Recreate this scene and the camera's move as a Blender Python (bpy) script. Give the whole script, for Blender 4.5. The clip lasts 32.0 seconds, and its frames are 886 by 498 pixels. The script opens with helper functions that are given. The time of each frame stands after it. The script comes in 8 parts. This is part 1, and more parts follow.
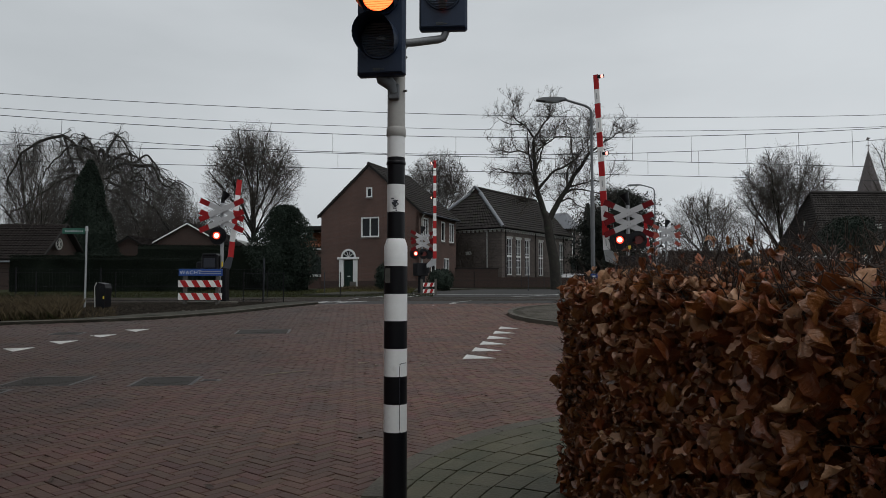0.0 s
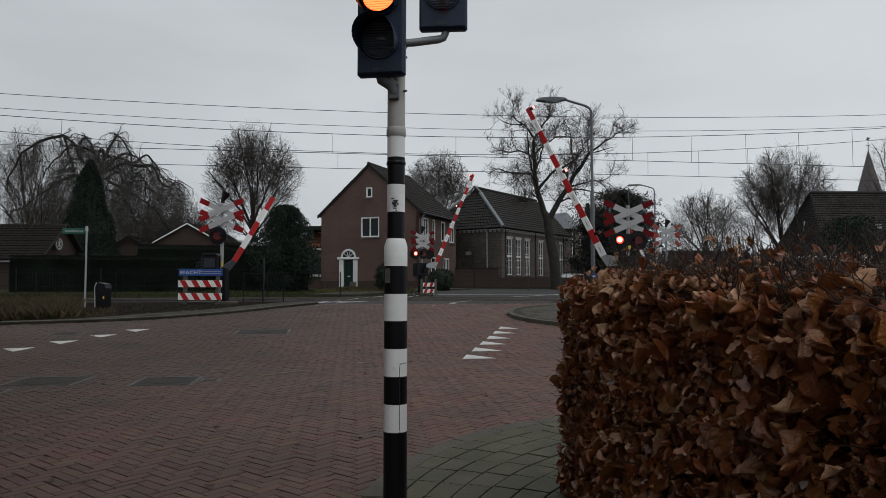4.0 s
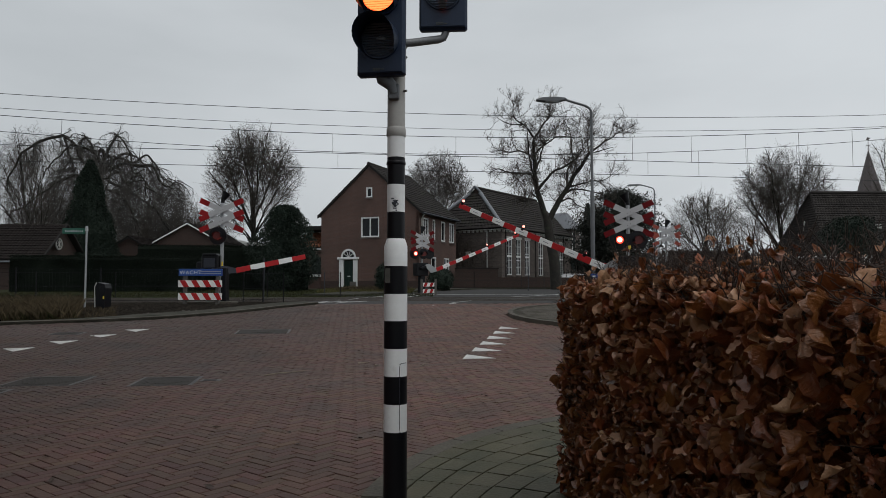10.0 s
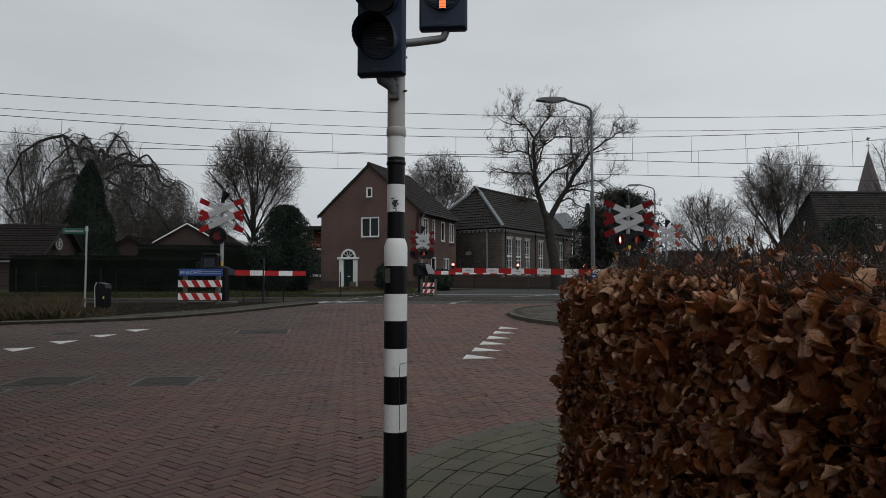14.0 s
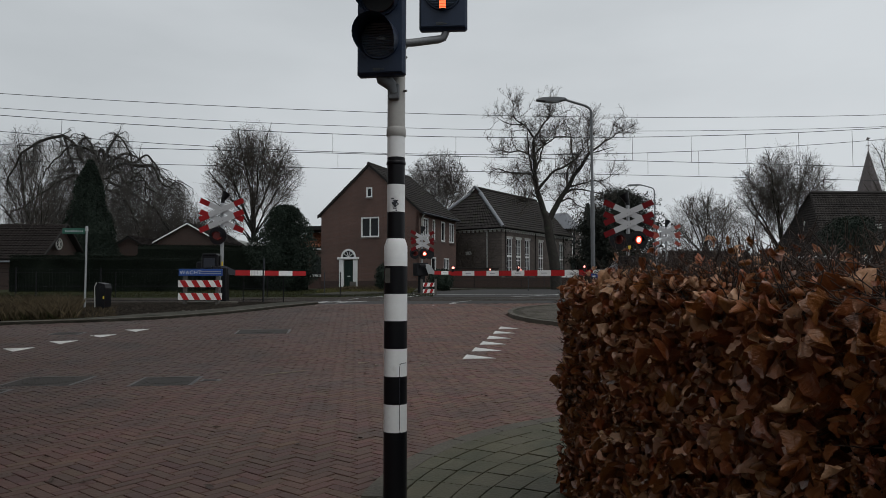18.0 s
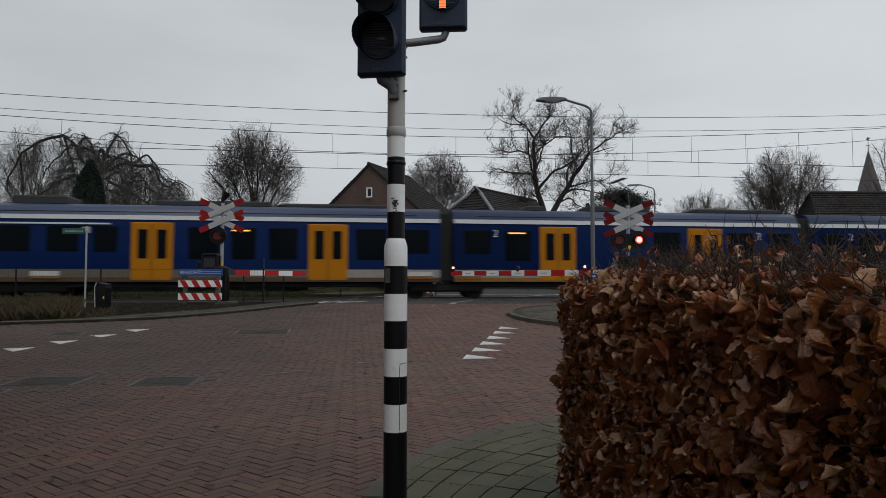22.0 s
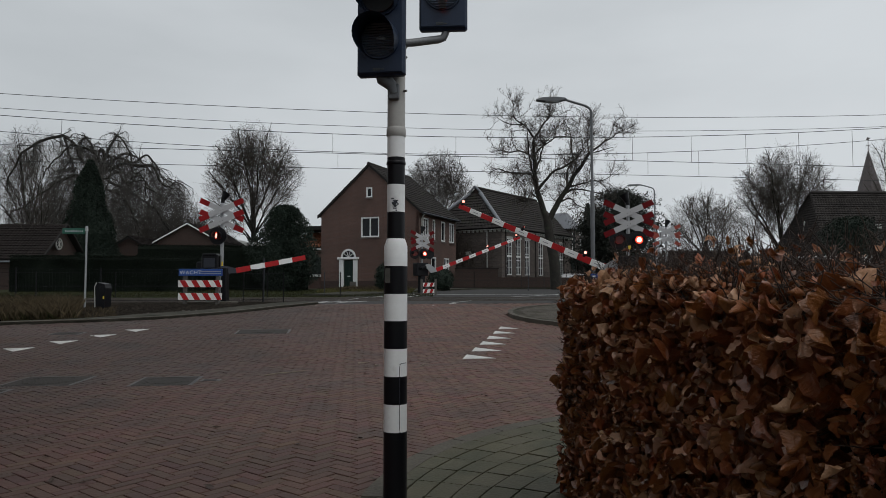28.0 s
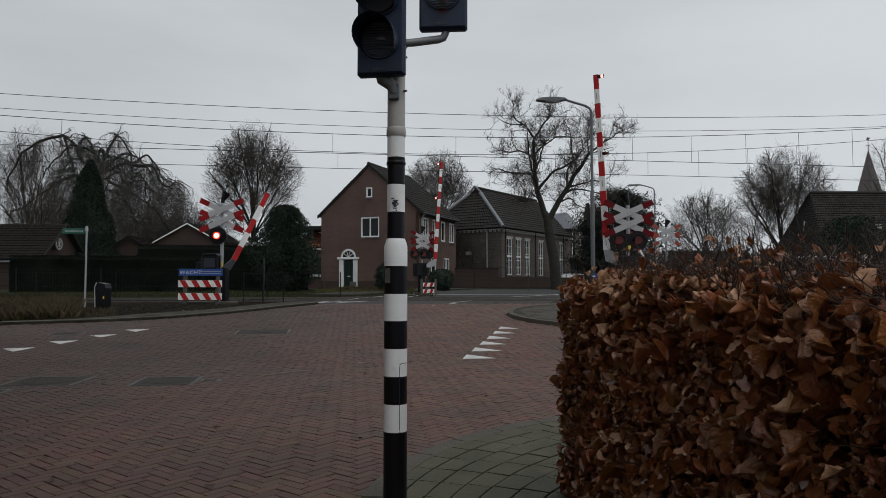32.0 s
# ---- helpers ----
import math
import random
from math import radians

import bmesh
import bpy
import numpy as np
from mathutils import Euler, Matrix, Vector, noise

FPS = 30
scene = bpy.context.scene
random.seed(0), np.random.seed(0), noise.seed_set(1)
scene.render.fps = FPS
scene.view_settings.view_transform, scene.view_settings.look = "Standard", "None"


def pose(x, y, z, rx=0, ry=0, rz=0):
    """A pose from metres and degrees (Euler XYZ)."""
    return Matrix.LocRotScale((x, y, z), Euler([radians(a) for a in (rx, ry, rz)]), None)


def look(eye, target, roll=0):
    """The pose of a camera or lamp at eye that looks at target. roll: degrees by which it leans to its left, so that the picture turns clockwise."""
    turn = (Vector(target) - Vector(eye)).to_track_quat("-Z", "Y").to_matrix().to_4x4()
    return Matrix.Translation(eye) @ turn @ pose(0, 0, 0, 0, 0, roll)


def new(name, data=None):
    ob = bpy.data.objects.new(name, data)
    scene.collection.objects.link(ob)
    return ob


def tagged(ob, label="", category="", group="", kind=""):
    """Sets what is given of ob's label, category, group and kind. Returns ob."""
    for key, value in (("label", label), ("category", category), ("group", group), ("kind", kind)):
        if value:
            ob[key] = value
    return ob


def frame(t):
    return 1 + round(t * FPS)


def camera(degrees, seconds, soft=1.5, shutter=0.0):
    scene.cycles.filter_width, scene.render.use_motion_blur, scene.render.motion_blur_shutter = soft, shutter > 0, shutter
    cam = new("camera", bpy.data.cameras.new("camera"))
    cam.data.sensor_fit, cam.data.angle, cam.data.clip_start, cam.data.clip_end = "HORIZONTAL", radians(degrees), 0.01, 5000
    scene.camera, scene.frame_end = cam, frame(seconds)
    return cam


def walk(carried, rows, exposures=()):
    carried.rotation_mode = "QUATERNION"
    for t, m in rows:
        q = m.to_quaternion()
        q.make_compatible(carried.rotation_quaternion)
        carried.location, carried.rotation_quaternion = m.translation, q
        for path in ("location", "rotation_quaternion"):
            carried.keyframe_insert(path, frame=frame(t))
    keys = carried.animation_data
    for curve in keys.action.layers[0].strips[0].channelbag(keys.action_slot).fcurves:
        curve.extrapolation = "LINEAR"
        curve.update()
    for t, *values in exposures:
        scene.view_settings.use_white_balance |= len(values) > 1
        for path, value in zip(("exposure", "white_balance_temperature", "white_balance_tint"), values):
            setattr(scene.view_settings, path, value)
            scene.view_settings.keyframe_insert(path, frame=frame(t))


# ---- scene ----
# The camera stands still at a street corner and looks across a level crossing.
cam = camera(66.0, 32.0, soft=0.70, shutter=0.15)
EYE = Vector((0.0, 0.0, 1.30))
TILT = math.degrees(math.atan(60 / 1207))
walk(cam, [(0.0, pose(0, 0, 1.30, 90 + TILT, 0, 0)), (32.0, pose(0, 0, 1.30, 90 + TILT, 0, 0))],
     exposures=[(0.0, 0.0), (32.0, 0.0)])

# ---- light: an overcast winter sky ----
world = bpy.data.worlds.new("overcast_sky")
scene.world = world
world.use_nodes = True
wn, wl = world.node_tree.nodes, world.node_tree.links
wn.clear()
sky = wn.new("ShaderNodeTexSky")
sky.sky_type, sky.sun_disc = "NISHITA", False
sky.sun_elevation, sky.sun_rotation = radians(59), radians(143)
sky.dust_density, sky.air_density = 4.0, 1.5
grey = wn.new("ShaderNodeHueSaturation")
grey.inputs["Saturation"].default_value = 0.22
wl.new(sky.outputs[0], grey.inputs["Color"])
wco = wn.new("ShaderNodeTexCoord")
wmap = wn.new("ShaderNodeMapping")
wmap.inputs["Scale"].default_value = (1.0, 1.0, 3.2)
cloud = wn.new("ShaderNodeTexNoise")
cloud.inputs["Scale"].default_value, cloud.inputs["Detail"].default_value = 1.6, 5.0
cramp = wn.new("ShaderNodeValToRGB")
cramp.color_ramp.elements[0].position, cramp.color_ramp.elements[0].color = 0.26, (0.485, 0.521, 0.549, 1)
cramp.color_ramp.elements[1].position, cramp.color_ramp.elements[1].color = 0.80, (0.677, 0.717, 0.750, 1)
wl.new(wco.outputs["Generated"], wmap.inputs["Vector"])
wl.new(wmap.outputs[0], cloud.inputs["Vector"])
wsep, wadd = wn.new("ShaderNodeSeparateXYZ"), wn.new("ShaderNodeMath")
wadd.operation = "MULTIPLY_ADD"
wadd.inputs[1].default_value = 0.30
wl.new(wco.outputs["Generated"], wsep.inputs[0])
wl.new(wsep.outputs[0], wadd.inputs[0])
wl.new(cloud.outputs["Fac"], wadd.inputs[2])
wl.new(wadd.outputs[0], cramp.inputs["Fac"])
b_sky, b_cloud, b_sum = wn.new("ShaderNodeBackground"), wn.new("ShaderNodeBackground"), wn.new("ShaderNodeAddShader")
b_sky.inputs["Strength"].default_value = 0.010
b_cloud.inputs["Strength"].default_value = 0.87
wl.new(grey.outputs[0], b_sky.inputs["Color"])
wl.new(cramp.outputs["Color"], b_cloud.inputs["Color"])
wl.new(b_sky.outputs[0], b_sum.inputs[0])
wl.new(b_cloud.outputs[0], b_sum.inputs[1])
wo = wn.new("ShaderNodeOutputWorld")
wl.new(b_sum.outputs[0], wo.inputs["Surface"])
sun_data = bpy.data.lights.new("sun", "SUN")
sun_data.energy, sun_data.angle, sun_data.color = 0.6, radians(25), (1.0, 0.97, 0.93)
sun = new("sun", sun_data)
sun.matrix_world = look((18, -16, 50), (0, 8, 0))


# ---- materials ----
def mat(name, col, rough=0.8, metal=0.0, var=0.25, scale=3.0, fine=40.0, bump=0.15, island=0.0, obj=0.0, spec=0.5,
        stain=None, stain_at=0.62, coat=0.0, hue=0.0):
    """A surface with colour variation at two scales, relief and wear."""
    m = bpy.data.materials.new(name)
    m.use_nodes = True
    n, l = m.node_tree.nodes, m.node_tree.links
    p = n["Principled BSDF"]
    p.inputs["Roughness"].default_value, p.inputs["Metallic"].default_value = rough, metal
    p.inputs["Specular IOR Level"].default_value = spec
    p.inputs["Coat Weight"].default_value = coat
    tc = n.new("ShaderNodeTexCoord")
    big, small = n.new("ShaderNodeTexNoise"), n.new("ShaderNodeTexNoise")
    big.inputs["Scale"].default_value, big.inputs["Detail"].default_value = scale, 4
    small.inputs["Scale"].default_value, small.inputs["Detail"].default_value = fine, 3
    l.new(tc.outputs["Object"], big.inputs["Vector"])
    l.new(tc.outputs["Object"], small.inputs["Vector"])
    add = n.new("ShaderNodeMath")
    add.operation = "ADD"
    l.new(big.outputs["Fac"], add.inputs[0])
    l.new(small.outputs["Fac"], add.inputs[1])
    last = add
    for amount, node, out in ((island, "ShaderNodeNewGeometry", "Random Per Island"), (obj, "ShaderNodeObjectInfo", "Random")):
        if amount:
            src, mul = n.new(node), n.new("ShaderNodeMath")
            mul.operation = "MULTIPLY_ADD"
            l.new(src.outputs[out], mul.inputs[0])
            mul.inputs[1].default_value = amount
            l.new(last.outputs[0], mul.inputs[2])
            last = mul
    rng = n.new("ShaderNodeMapRange")
    top = 1.5 + island + obj
    rng.inputs[1].default_value, rng.inputs[2].default_value = 0.5, top
    rng.inputs[3].default_value, rng.inputs[4].default_value = 1 - var, 1 + var
    l.new(last.outputs[0], rng.inputs[0])
    mul = n.new("ShaderNodeHueSaturation")
    mul.inputs["Color"].default_value = (*col, 1)
    l.new(rng.outputs[0], mul.inputs["Value"])
    if hue:
        hr = n.new("ShaderNodeMapRange")
        hr.inputs[1].default_value, hr.inputs[2].default_value = 0.3, 0.7
        hr.inputs[3].default_value, hr.inputs[4].default_value = 0.5 - hue, 0.5 + hue
        if island:
            hr.inputs[1].default_value, hr.inputs[2].default_value = 0.0, 1.0
            toss = n.new("ShaderNodeMath")
            toss.operation = "FRACT"
            far = n.new("ShaderNodeMath")
            far.operation = "MULTIPLY"
            far.inputs[1].default_value = 5.7
            src, oth, both = n.new("ShaderNodeNewGeometry"), n.new("ShaderNodeObjectInfo"), n.new("ShaderNodeMath")
            l.new(src.outputs["Random Per Island"], both.inputs[0])
            l.new(oth.outputs["Random"], both.inputs[1])
            l.new(both.outputs[0], far.inputs[0])
            l.new(far.outputs[0], toss.inputs[0])
            l.new(toss.outputs[0], hr.inputs[0])
        else:
            l.new(big.outputs["Fac"], hr.inputs[0])
        l.new(hr.outputs[0], mul.inputs["Hue"])
    colour = mul.outputs[0]
    if stain:
        sn, sr, mx = n.new("ShaderNodeTexNoise"), n.new("ShaderNodeMapRange"), n.new("ShaderNodeMix")
        mx.data_type = "RGBA"
        sn.inputs["Scale"].default_value, sn.inputs["Detail"].default_value = scale * 2.3, 7
        l.new(tc.outputs["Object"], sn.inputs["Vector"])
        sr.inputs[1].default_value, sr.inputs[2].default_value = stain_at - 0.1, stain_at + 0.1
        l.new(sn.outputs["Fac"], sr.inputs[0])
        l.new(sr.outputs[0], mx.inputs[0])
        l.new(colour, mx.inputs[6])
        mx.inputs[7].default_value = (*stain, 1)
        colour = mx.outputs[2]
    l.new(colour, p.inputs["Base Color"])
    if bump:
        b = n.new("ShaderNodeBump")
        b.inputs["Strength"].default_value, b.inputs["Distance"].default_value = bump, 0.02
        l.new(small.outputs["Fac"], b.inputs["Height"])
        l.new(b.outputs[0], p.inputs["Normal"])
    rr = n.new("ShaderNodeMapRange")
    rr.inputs[3].default_value, rr.inputs[4].default_value = max(0.04, rough - 0.12), min(1, rough + 0.12)
    l.new(big.outputs["Fac"], rr.inputs[0])
    l.new(rr.outputs[0], p.inputs["Roughness"])
    return m


def brick_mat(name, a, b, mortar, w=0.21, h=0.065, gap=0.010, rough=0.9, var=0.3, turn=0.0, offset=0.5):
    """Masonry or tiles too far away to tell apart: courses on the two wall directions."""
    m = mat(name, a, rough, var=var, scale=0.5, fine=9.0, bump=0)
    n, l = m.node_tree.nodes, m.node_tree.links
    p = n["Principled BSDF"]
    tc, mp, br = n.new("ShaderNodeTexCoord"), n.new("ShaderNodeMapping"), n.new("ShaderNodeTexBrick")
    sep, com, add = n.new("ShaderNodeSeparateXYZ"), n.new("ShaderNodeCombineXYZ"), n.new("ShaderNodeMath")
    l.new(tc.outputs["Object"], mp.inputs["Vector"])
    mp.inputs["Rotation"].default_value = (0, 0, turn)
    l.new(mp.outputs[0], sep.inputs[0])
    add.operation = "ADD"
    l.new(sep.outputs[0], add.inputs[0])
    l.new(sep.outputs[1], add.inputs[1])
    l.new(add.outputs[0], com.inputs[0])
    l.new(sep.outputs[2], com.inputs[1])
    l.new(com.outputs[0], br.inputs["Vector"])
    br.inputs["Scale"].default_value = 1.0
    br.inputs["Brick Width"].default_value, br.inputs["Row Height"].default_value = w, h
    br.inputs["Mortar Size"].default_value = gap
    br.inputs["Mortar Smooth"].default_value = 0.3
    br.offset = offset
    br.inputs["Color1"].default_value, br.inputs["Color2"].default_value = (*a, 1), (*b, 1)
    br.inputs["Mortar"].default_value = (*mortar, 1)
    hs = next(x for x in n if x.type == "HUE_SAT")
    l.new(br.outputs["Color"], hs.inputs["Color"])
    bp = n.new("ShaderNodeBump")
    bp.inputs["Strength"].default_value, bp.inputs["Distance"].default_value = 0.5, 0.01
    bp.invert = True
    l.new(br.outputs["Fac"], bp.inputs["Height"])
    l.new(bp.outputs[0], p.inputs["Normal"])
    return m


def glow(name, col, strength):
    m = bpy.data.materials.new(name)
    m.use_nodes = True
    p = m.node_tree.nodes["Principled BSDF"]
    p.inputs["Base Color"].default_value = (*col, 1)
    p.inputs["Emission Color"].default_value = (*col, 1)
    p.inputs["Emission Strength"].default_value = strength
    return m


M = dict(
    earth=mat("earth_with_thin_grass", (0.038, 0.037, 0.020), 0.95, spec=0.08, var=0.5, scale=0.6, fine=9, bump=0.5, stain=(0.026, 0.034, 0.013), stain_at=0.5),
    moss=mat("mossy_joint", (0.020, 0.020, 0.009), 0.95, var=0.5, scale=3, fine=60),
    joint=mat("sandy_joint", (0.021, 0.016, 0.013), 0.95, var=0.3, fine=60),
    brick=mat("clay_paving_brick", (0.082, 0.038, 0.026), 0.70, var=0.85, scale=0.5, fine=45, bump=0.2, island=0.9, obj=0.9,
              stain=(0.058, 0.033, 0.025), stain_at=0.60, hue=0.022),
    paver=mat("grey_concrete_paver", (0.068, 0.060, 0.032), 0.75, var=0.6, scale=1.2, fine=50, bump=0.25, island=0.5, obj=0.5,
              stain=(0.040, 0.040, 0.018), stain_at=0.54),
    kerb=mat("concrete_kerb", (0.074, 0.065, 0.050), 0.85, var=0.5, scale=1.5, fine=40, bump=0.3, stain=(0.045, 0.042, 0.028)),
    asphalt=mat("asphalt", (0.050, 0.049, 0.048), 0.92, spec=0.2, var=0.3, scale=0.4, fine=70, bump=0.3, stain=(0.045, 0.045, 0.047)),
    slab=mat("pavement_slab", (0.056, 0.054, 0.044), 0.95, spec=0.1, var=0.3, scale=0.8, fine=30, bump=0.2, stain=(0.024, 0.026, 0.017)),
    slab_r=mat("worn_grey_brown_paver", (0.082, 0.073, 0.061), 0.9, spec=0.2, var=0.5, scale=0.8, fine=30, bump=0.2, island=0.9, stain=(0.055, 0.050, 0.038)),
    line=mat("worn_road_paint", (0.54, 0.54, 0.525), 0.7, var=0.25, scale=3, fine=35, bump=0.1, stain=(0.30, 0.27, 0.25), stain_at=0.68),
    ballast=mat("ballast", (0.016, 0.013, 0.011), 0.95, spec=0.04, var=0.8, scale=2, fine=22, bump=0.9),
    steel=mat("rail_steel", (0.11, 0.095, 0.085), 0.45, metal=0.5, var=0.3, fine=20),
    stones=mat("rusty_ballast_stone", (0.026, 0.022, 0.018), 0.95, spec=0.1, var=0.8, scale=2, fine=30, bump=0.3, island=1.6),
    sleeper=mat("sleeper_concrete", (0.10, 0.095, 0.085), 0.9, var=0.3),
    black=mat("black_gloss_paint", (0.005, 0.005, 0.007), 0.42, var=0.2, scale=2, fine=60, bump=0.03, spec=0.25),
    dark=mat("dark_plastic", (0.020, 0.023, 0.033), 0.48, var=0.25, scale=4, fine=60, bump=0.05),
    white=mat("white_gloss_paint", (0.82, 0.83, 0.83), 0.42, var=0.06, scale=3, fine=40, bump=0.03, stain=(0.50, 0.50, 0.48), stain_at=0.72),
    galv=mat("galvanised_steel", (0.36, 0.37, 0.38), 0.5, metal=0.5, var=0.18, scale=5, fine=60, bump=0.05),
    putty=mat("pale_grey_paint", (0.40, 0.39, 0.37), 0.5, var=0.1, scale=3, fine=40, bump=0.04),
    red=mat("traffic_red_paint", (0.40, 0.016, 0.018), 0.5, spec=0.25, var=0.18, scale=4, fine=50, bump=0.03),
    lens_dark=mat("dark_blue_grey_lens", (0.055, 0.075, 0.105), 0.2, var=0.2, bump=0.05, spec=0.5),
    gtile=mat("weathered_grey_roof_tile", (0.034, 0.030, 0.028), 0.85, spec=0.15, var=0.7, scale=0.8, fine=14, bump=0.3, island=0.7),
    twig_dead=mat("bleached_twig_wood", (0.20, 0.165, 0.125), 0.9, var=0.5, scale=12, fine=90, bump=0.3),
    label_dim=mat("faded_label", (0.085, 0.085, 0.070), 0.7, var=0.3, scale=30, fine=200, bump=0),
    glint=mat("pale_lens_glint", (0.075, 0.088, 0.105), 0.25, var=0.2, scale=20, bump=0),
    sticker=mat("worn_sticker_paper", (0.055, 0.052, 0.044), 0.7, var=0.6, scale=30, fine=200, bump=0.1),
    tip_red=mat("weathered_red_reflective", (0.26, 0.013, 0.015), 0.55, spec=0.15, var=0.35, scale=5, fine=60, bump=0.03),
    tip=mat("dull_red_reflective", (0.125, 0.007, 0.009), 0.6, spec=0.12, var=0.2, scale=4, fine=50, bump=0.03),
    tip_worn=mat("faded_orange_red", (0.30, 0.050, 0.032), 0.5, var=0.25, scale=4, fine=50, bump=0.03),
    arm_grey=mat("pale_grey_arm_paint", (0.22, 0.23, 0.24), 0.5, metal=0.2, var=0.25, scale=6, fine=60, bump=0.05),
    mast=mat("dull_grey_mast", (0.130, 0.137, 0.145), 0.55, metal=0.3, var=0.25, scale=3, fine=40, bump=0.05),
    cream=mat("reflective_white", (0.80, 0.80, 0.79), 0.45, var=0.08, scale=4, fine=50, bump=0.03),
    blue_sign=mat("blue_sign_paint", (0.020, 0.075, 0.30), 0.4, var=0.1, bump=0.02),
    green_sign=mat("green_sign_paint", (0.008, 0.085, 0.055), 0.4, var=0.1, bump=0.02),
    yellow=mat("yellow_sticker", (0.75, 0.55, 0.05), 0.5, var=0.1, bump=0.02),
    house=brick_mat("red_brown_house_brick", (0.118, 0.061, 0.048), (0.088, 0.047, 0.038), (0.115, 0.092, 0.080), var=0.5),
    school=brick_mat("weathered_grey_brown_brick", (0.128, 0.104, 0.092), (0.080, 0.066, 0.060), (0.115, 0.102, 0.094), w=0.42, h=0.13, var=0.55),
    shed=brick_mat("dark_barn_brick", (0.055, 0.030, 0.024), (0.042, 0.024, 0.019), (0.05, 0.042, 0.036)),
    tile=mat("dark_roof_tile", (0.033, 0.029, 0.028), 0.85, spec=0.2, var=0.75, scale=0.8, fine=14, bump=0.3, island=0.5, obj=0.5, stain=(0.034, 0.036, 0.024), stain_at=0.62),
    dtile=mat("near_black_roof_tile", (0.022, 0.018, 0.017), 0.9, spec=0.10, var=0.5, scale=0.8, fine=14, bump=0.3, island=0.5),
    head=mat("blue_black_signal_plastic", (0.018, 0.031, 0.062), 0.45, spec=0.28, var=0.2, scale=4, fine=60, bump=0.05),
    rtile=mat("orange_roof_tile", (0.27, 0.10, 0.05), 0.8, var=0.3, island=0.4),
    roofbed=mat("roof_bed", (0.016, 0.014, 0.013), 0.9, var=0.3),
    lead=mat("lead_and_zinc", (0.22, 0.23, 0.25), 0.55, metal=0.4, var=0.2, scale=1.5),
    trim=mat("white_window_paint", (0.72, 0.73, 0.73), 0.5, var=0.08, scale=2, bump=0.02),
    gtrim=mat("weathered_cream_paint", (0.42, 0.42, 0.40), 0.6, var=0.15, scale=2, bump=0.03),
    door=mat("dark_green_door", (0.006, 0.020, 0.015), 0.45, spec=0.3, var=0.15, bump=0.02),
    stone=mat("window_sill_stone", (0.12, 0.10, 0.09), 0.85, var=0.2),
    bark=mat("bark", (0.021, 0.018, 0.015), 0.95, var=0.7, scale=1.2, fine=9, bump=1.0, stain=(0.034, 0.037, 0.024), stain_at=0.62),
    twig=mat("winter_twigs", (0.056, 0.046, 0.038), 0.95, var=0.35, scale=0.3, fine=3, bump=0, island=0.3),
    haze_twig=mat("grey_brown_hanging_twigs", (0.080, 0.074, 0.068), 0.95, var=0.35, scale=0.3, fine=3, bump=0, island=0.3),
    ever=mat("evergreen_foliage", (0.024, 0.034, 0.026), 0.7, spec=0.12, var=0.45, scale=0.7, fine=6, bump=0, island=1.0),
    pine=mat("dull_pine_foliage", (0.036, 0.040, 0.034), 0.8, spec=0.15, var=0.6, scale=0.7, fine=6, bump=0, island=1.0),
    blade=mat("weathered_white_blade", (0.41, 0.41, 0.42), 0.5, var=0.12, scale=4, fine=50, bump=0.03),
    ever2=mat("dark_hedge_foliage", (0.010, 0.014, 0.010), 0.9, spec=0.08, var=0.5, scale=0.5, fine=6, bump=0, island=0.8),
    grass=mat("winter_grass_blades", (0.034, 0.037, 0.015), 0.9, spec=0.1, var=0.75, scale=0.5, fine=5, bump=0, island=0.9),
    grass_pale=mat("yellow_green_winter_grass", (0.085, 0.080, 0.032), 0.9, spec=0.1, var=0.75, scale=0.5, fine=5, bump=0, island=1.2),
    straw=mat("dry_tall_grass", (0.072, 0.056, 0.034), 0.9, spec=0.1, var=0.9, scale=0.5, fine=5, bump=0, island=2.6),
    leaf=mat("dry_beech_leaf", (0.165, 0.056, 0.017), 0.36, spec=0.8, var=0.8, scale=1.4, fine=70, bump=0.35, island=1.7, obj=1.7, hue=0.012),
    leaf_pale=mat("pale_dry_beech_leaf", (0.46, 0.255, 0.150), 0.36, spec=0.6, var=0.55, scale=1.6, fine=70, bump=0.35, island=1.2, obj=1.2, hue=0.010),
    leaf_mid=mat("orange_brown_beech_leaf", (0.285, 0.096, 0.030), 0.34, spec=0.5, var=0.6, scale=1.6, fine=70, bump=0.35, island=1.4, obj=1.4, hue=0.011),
    branch=mat("hedge_branch", (0.050, 0.034, 0.027), 0.9, var=0.4, scale=6, fine=60, bump=0.3, island=0.4),
    core_shade=mat("hedge_core_shade", (0.014, 0.008, 0.005), 0.95, var=0.5, fine=30, bump=0.6),
    t_blue=mat("train_blue", (0.003, 0.016, 0.080), 0.35, var=0.10, scale=0.7, fine=20, bump=0, spec=0.08),
    t_screen=mat("sloping_windscreen_glass", (0.010, 0.014, 0.018), 0.08, var=0.1, bump=0, spec=0.9),
    t_roof=mat("train_grey_blue_roof", (0.034, 0.050, 0.105), 0.45, var=0.12, scale=0.7, fine=20, bump=0),
    t_white=mat("train_white", (0.70, 0.71, 0.72), 0.35, var=0.06, scale=0.7, bump=0, coat=0.3),
    t_cream=mat("train_grimy_white", (0.40, 0.385, 0.36), 0.45, var=0.2, scale=0.8, fine=12, bump=0),
    t_sill=mat("train_lower_white", (0.115, 0.098, 0.076), 0.4, var=0.3, scale=0.6, fine=8, bump=0),
    t_panel=mat("train_lower_panel_white", (0.27, 0.25, 0.22), 0.4, var=0.25, scale=0.6, fine=8, bump=0),
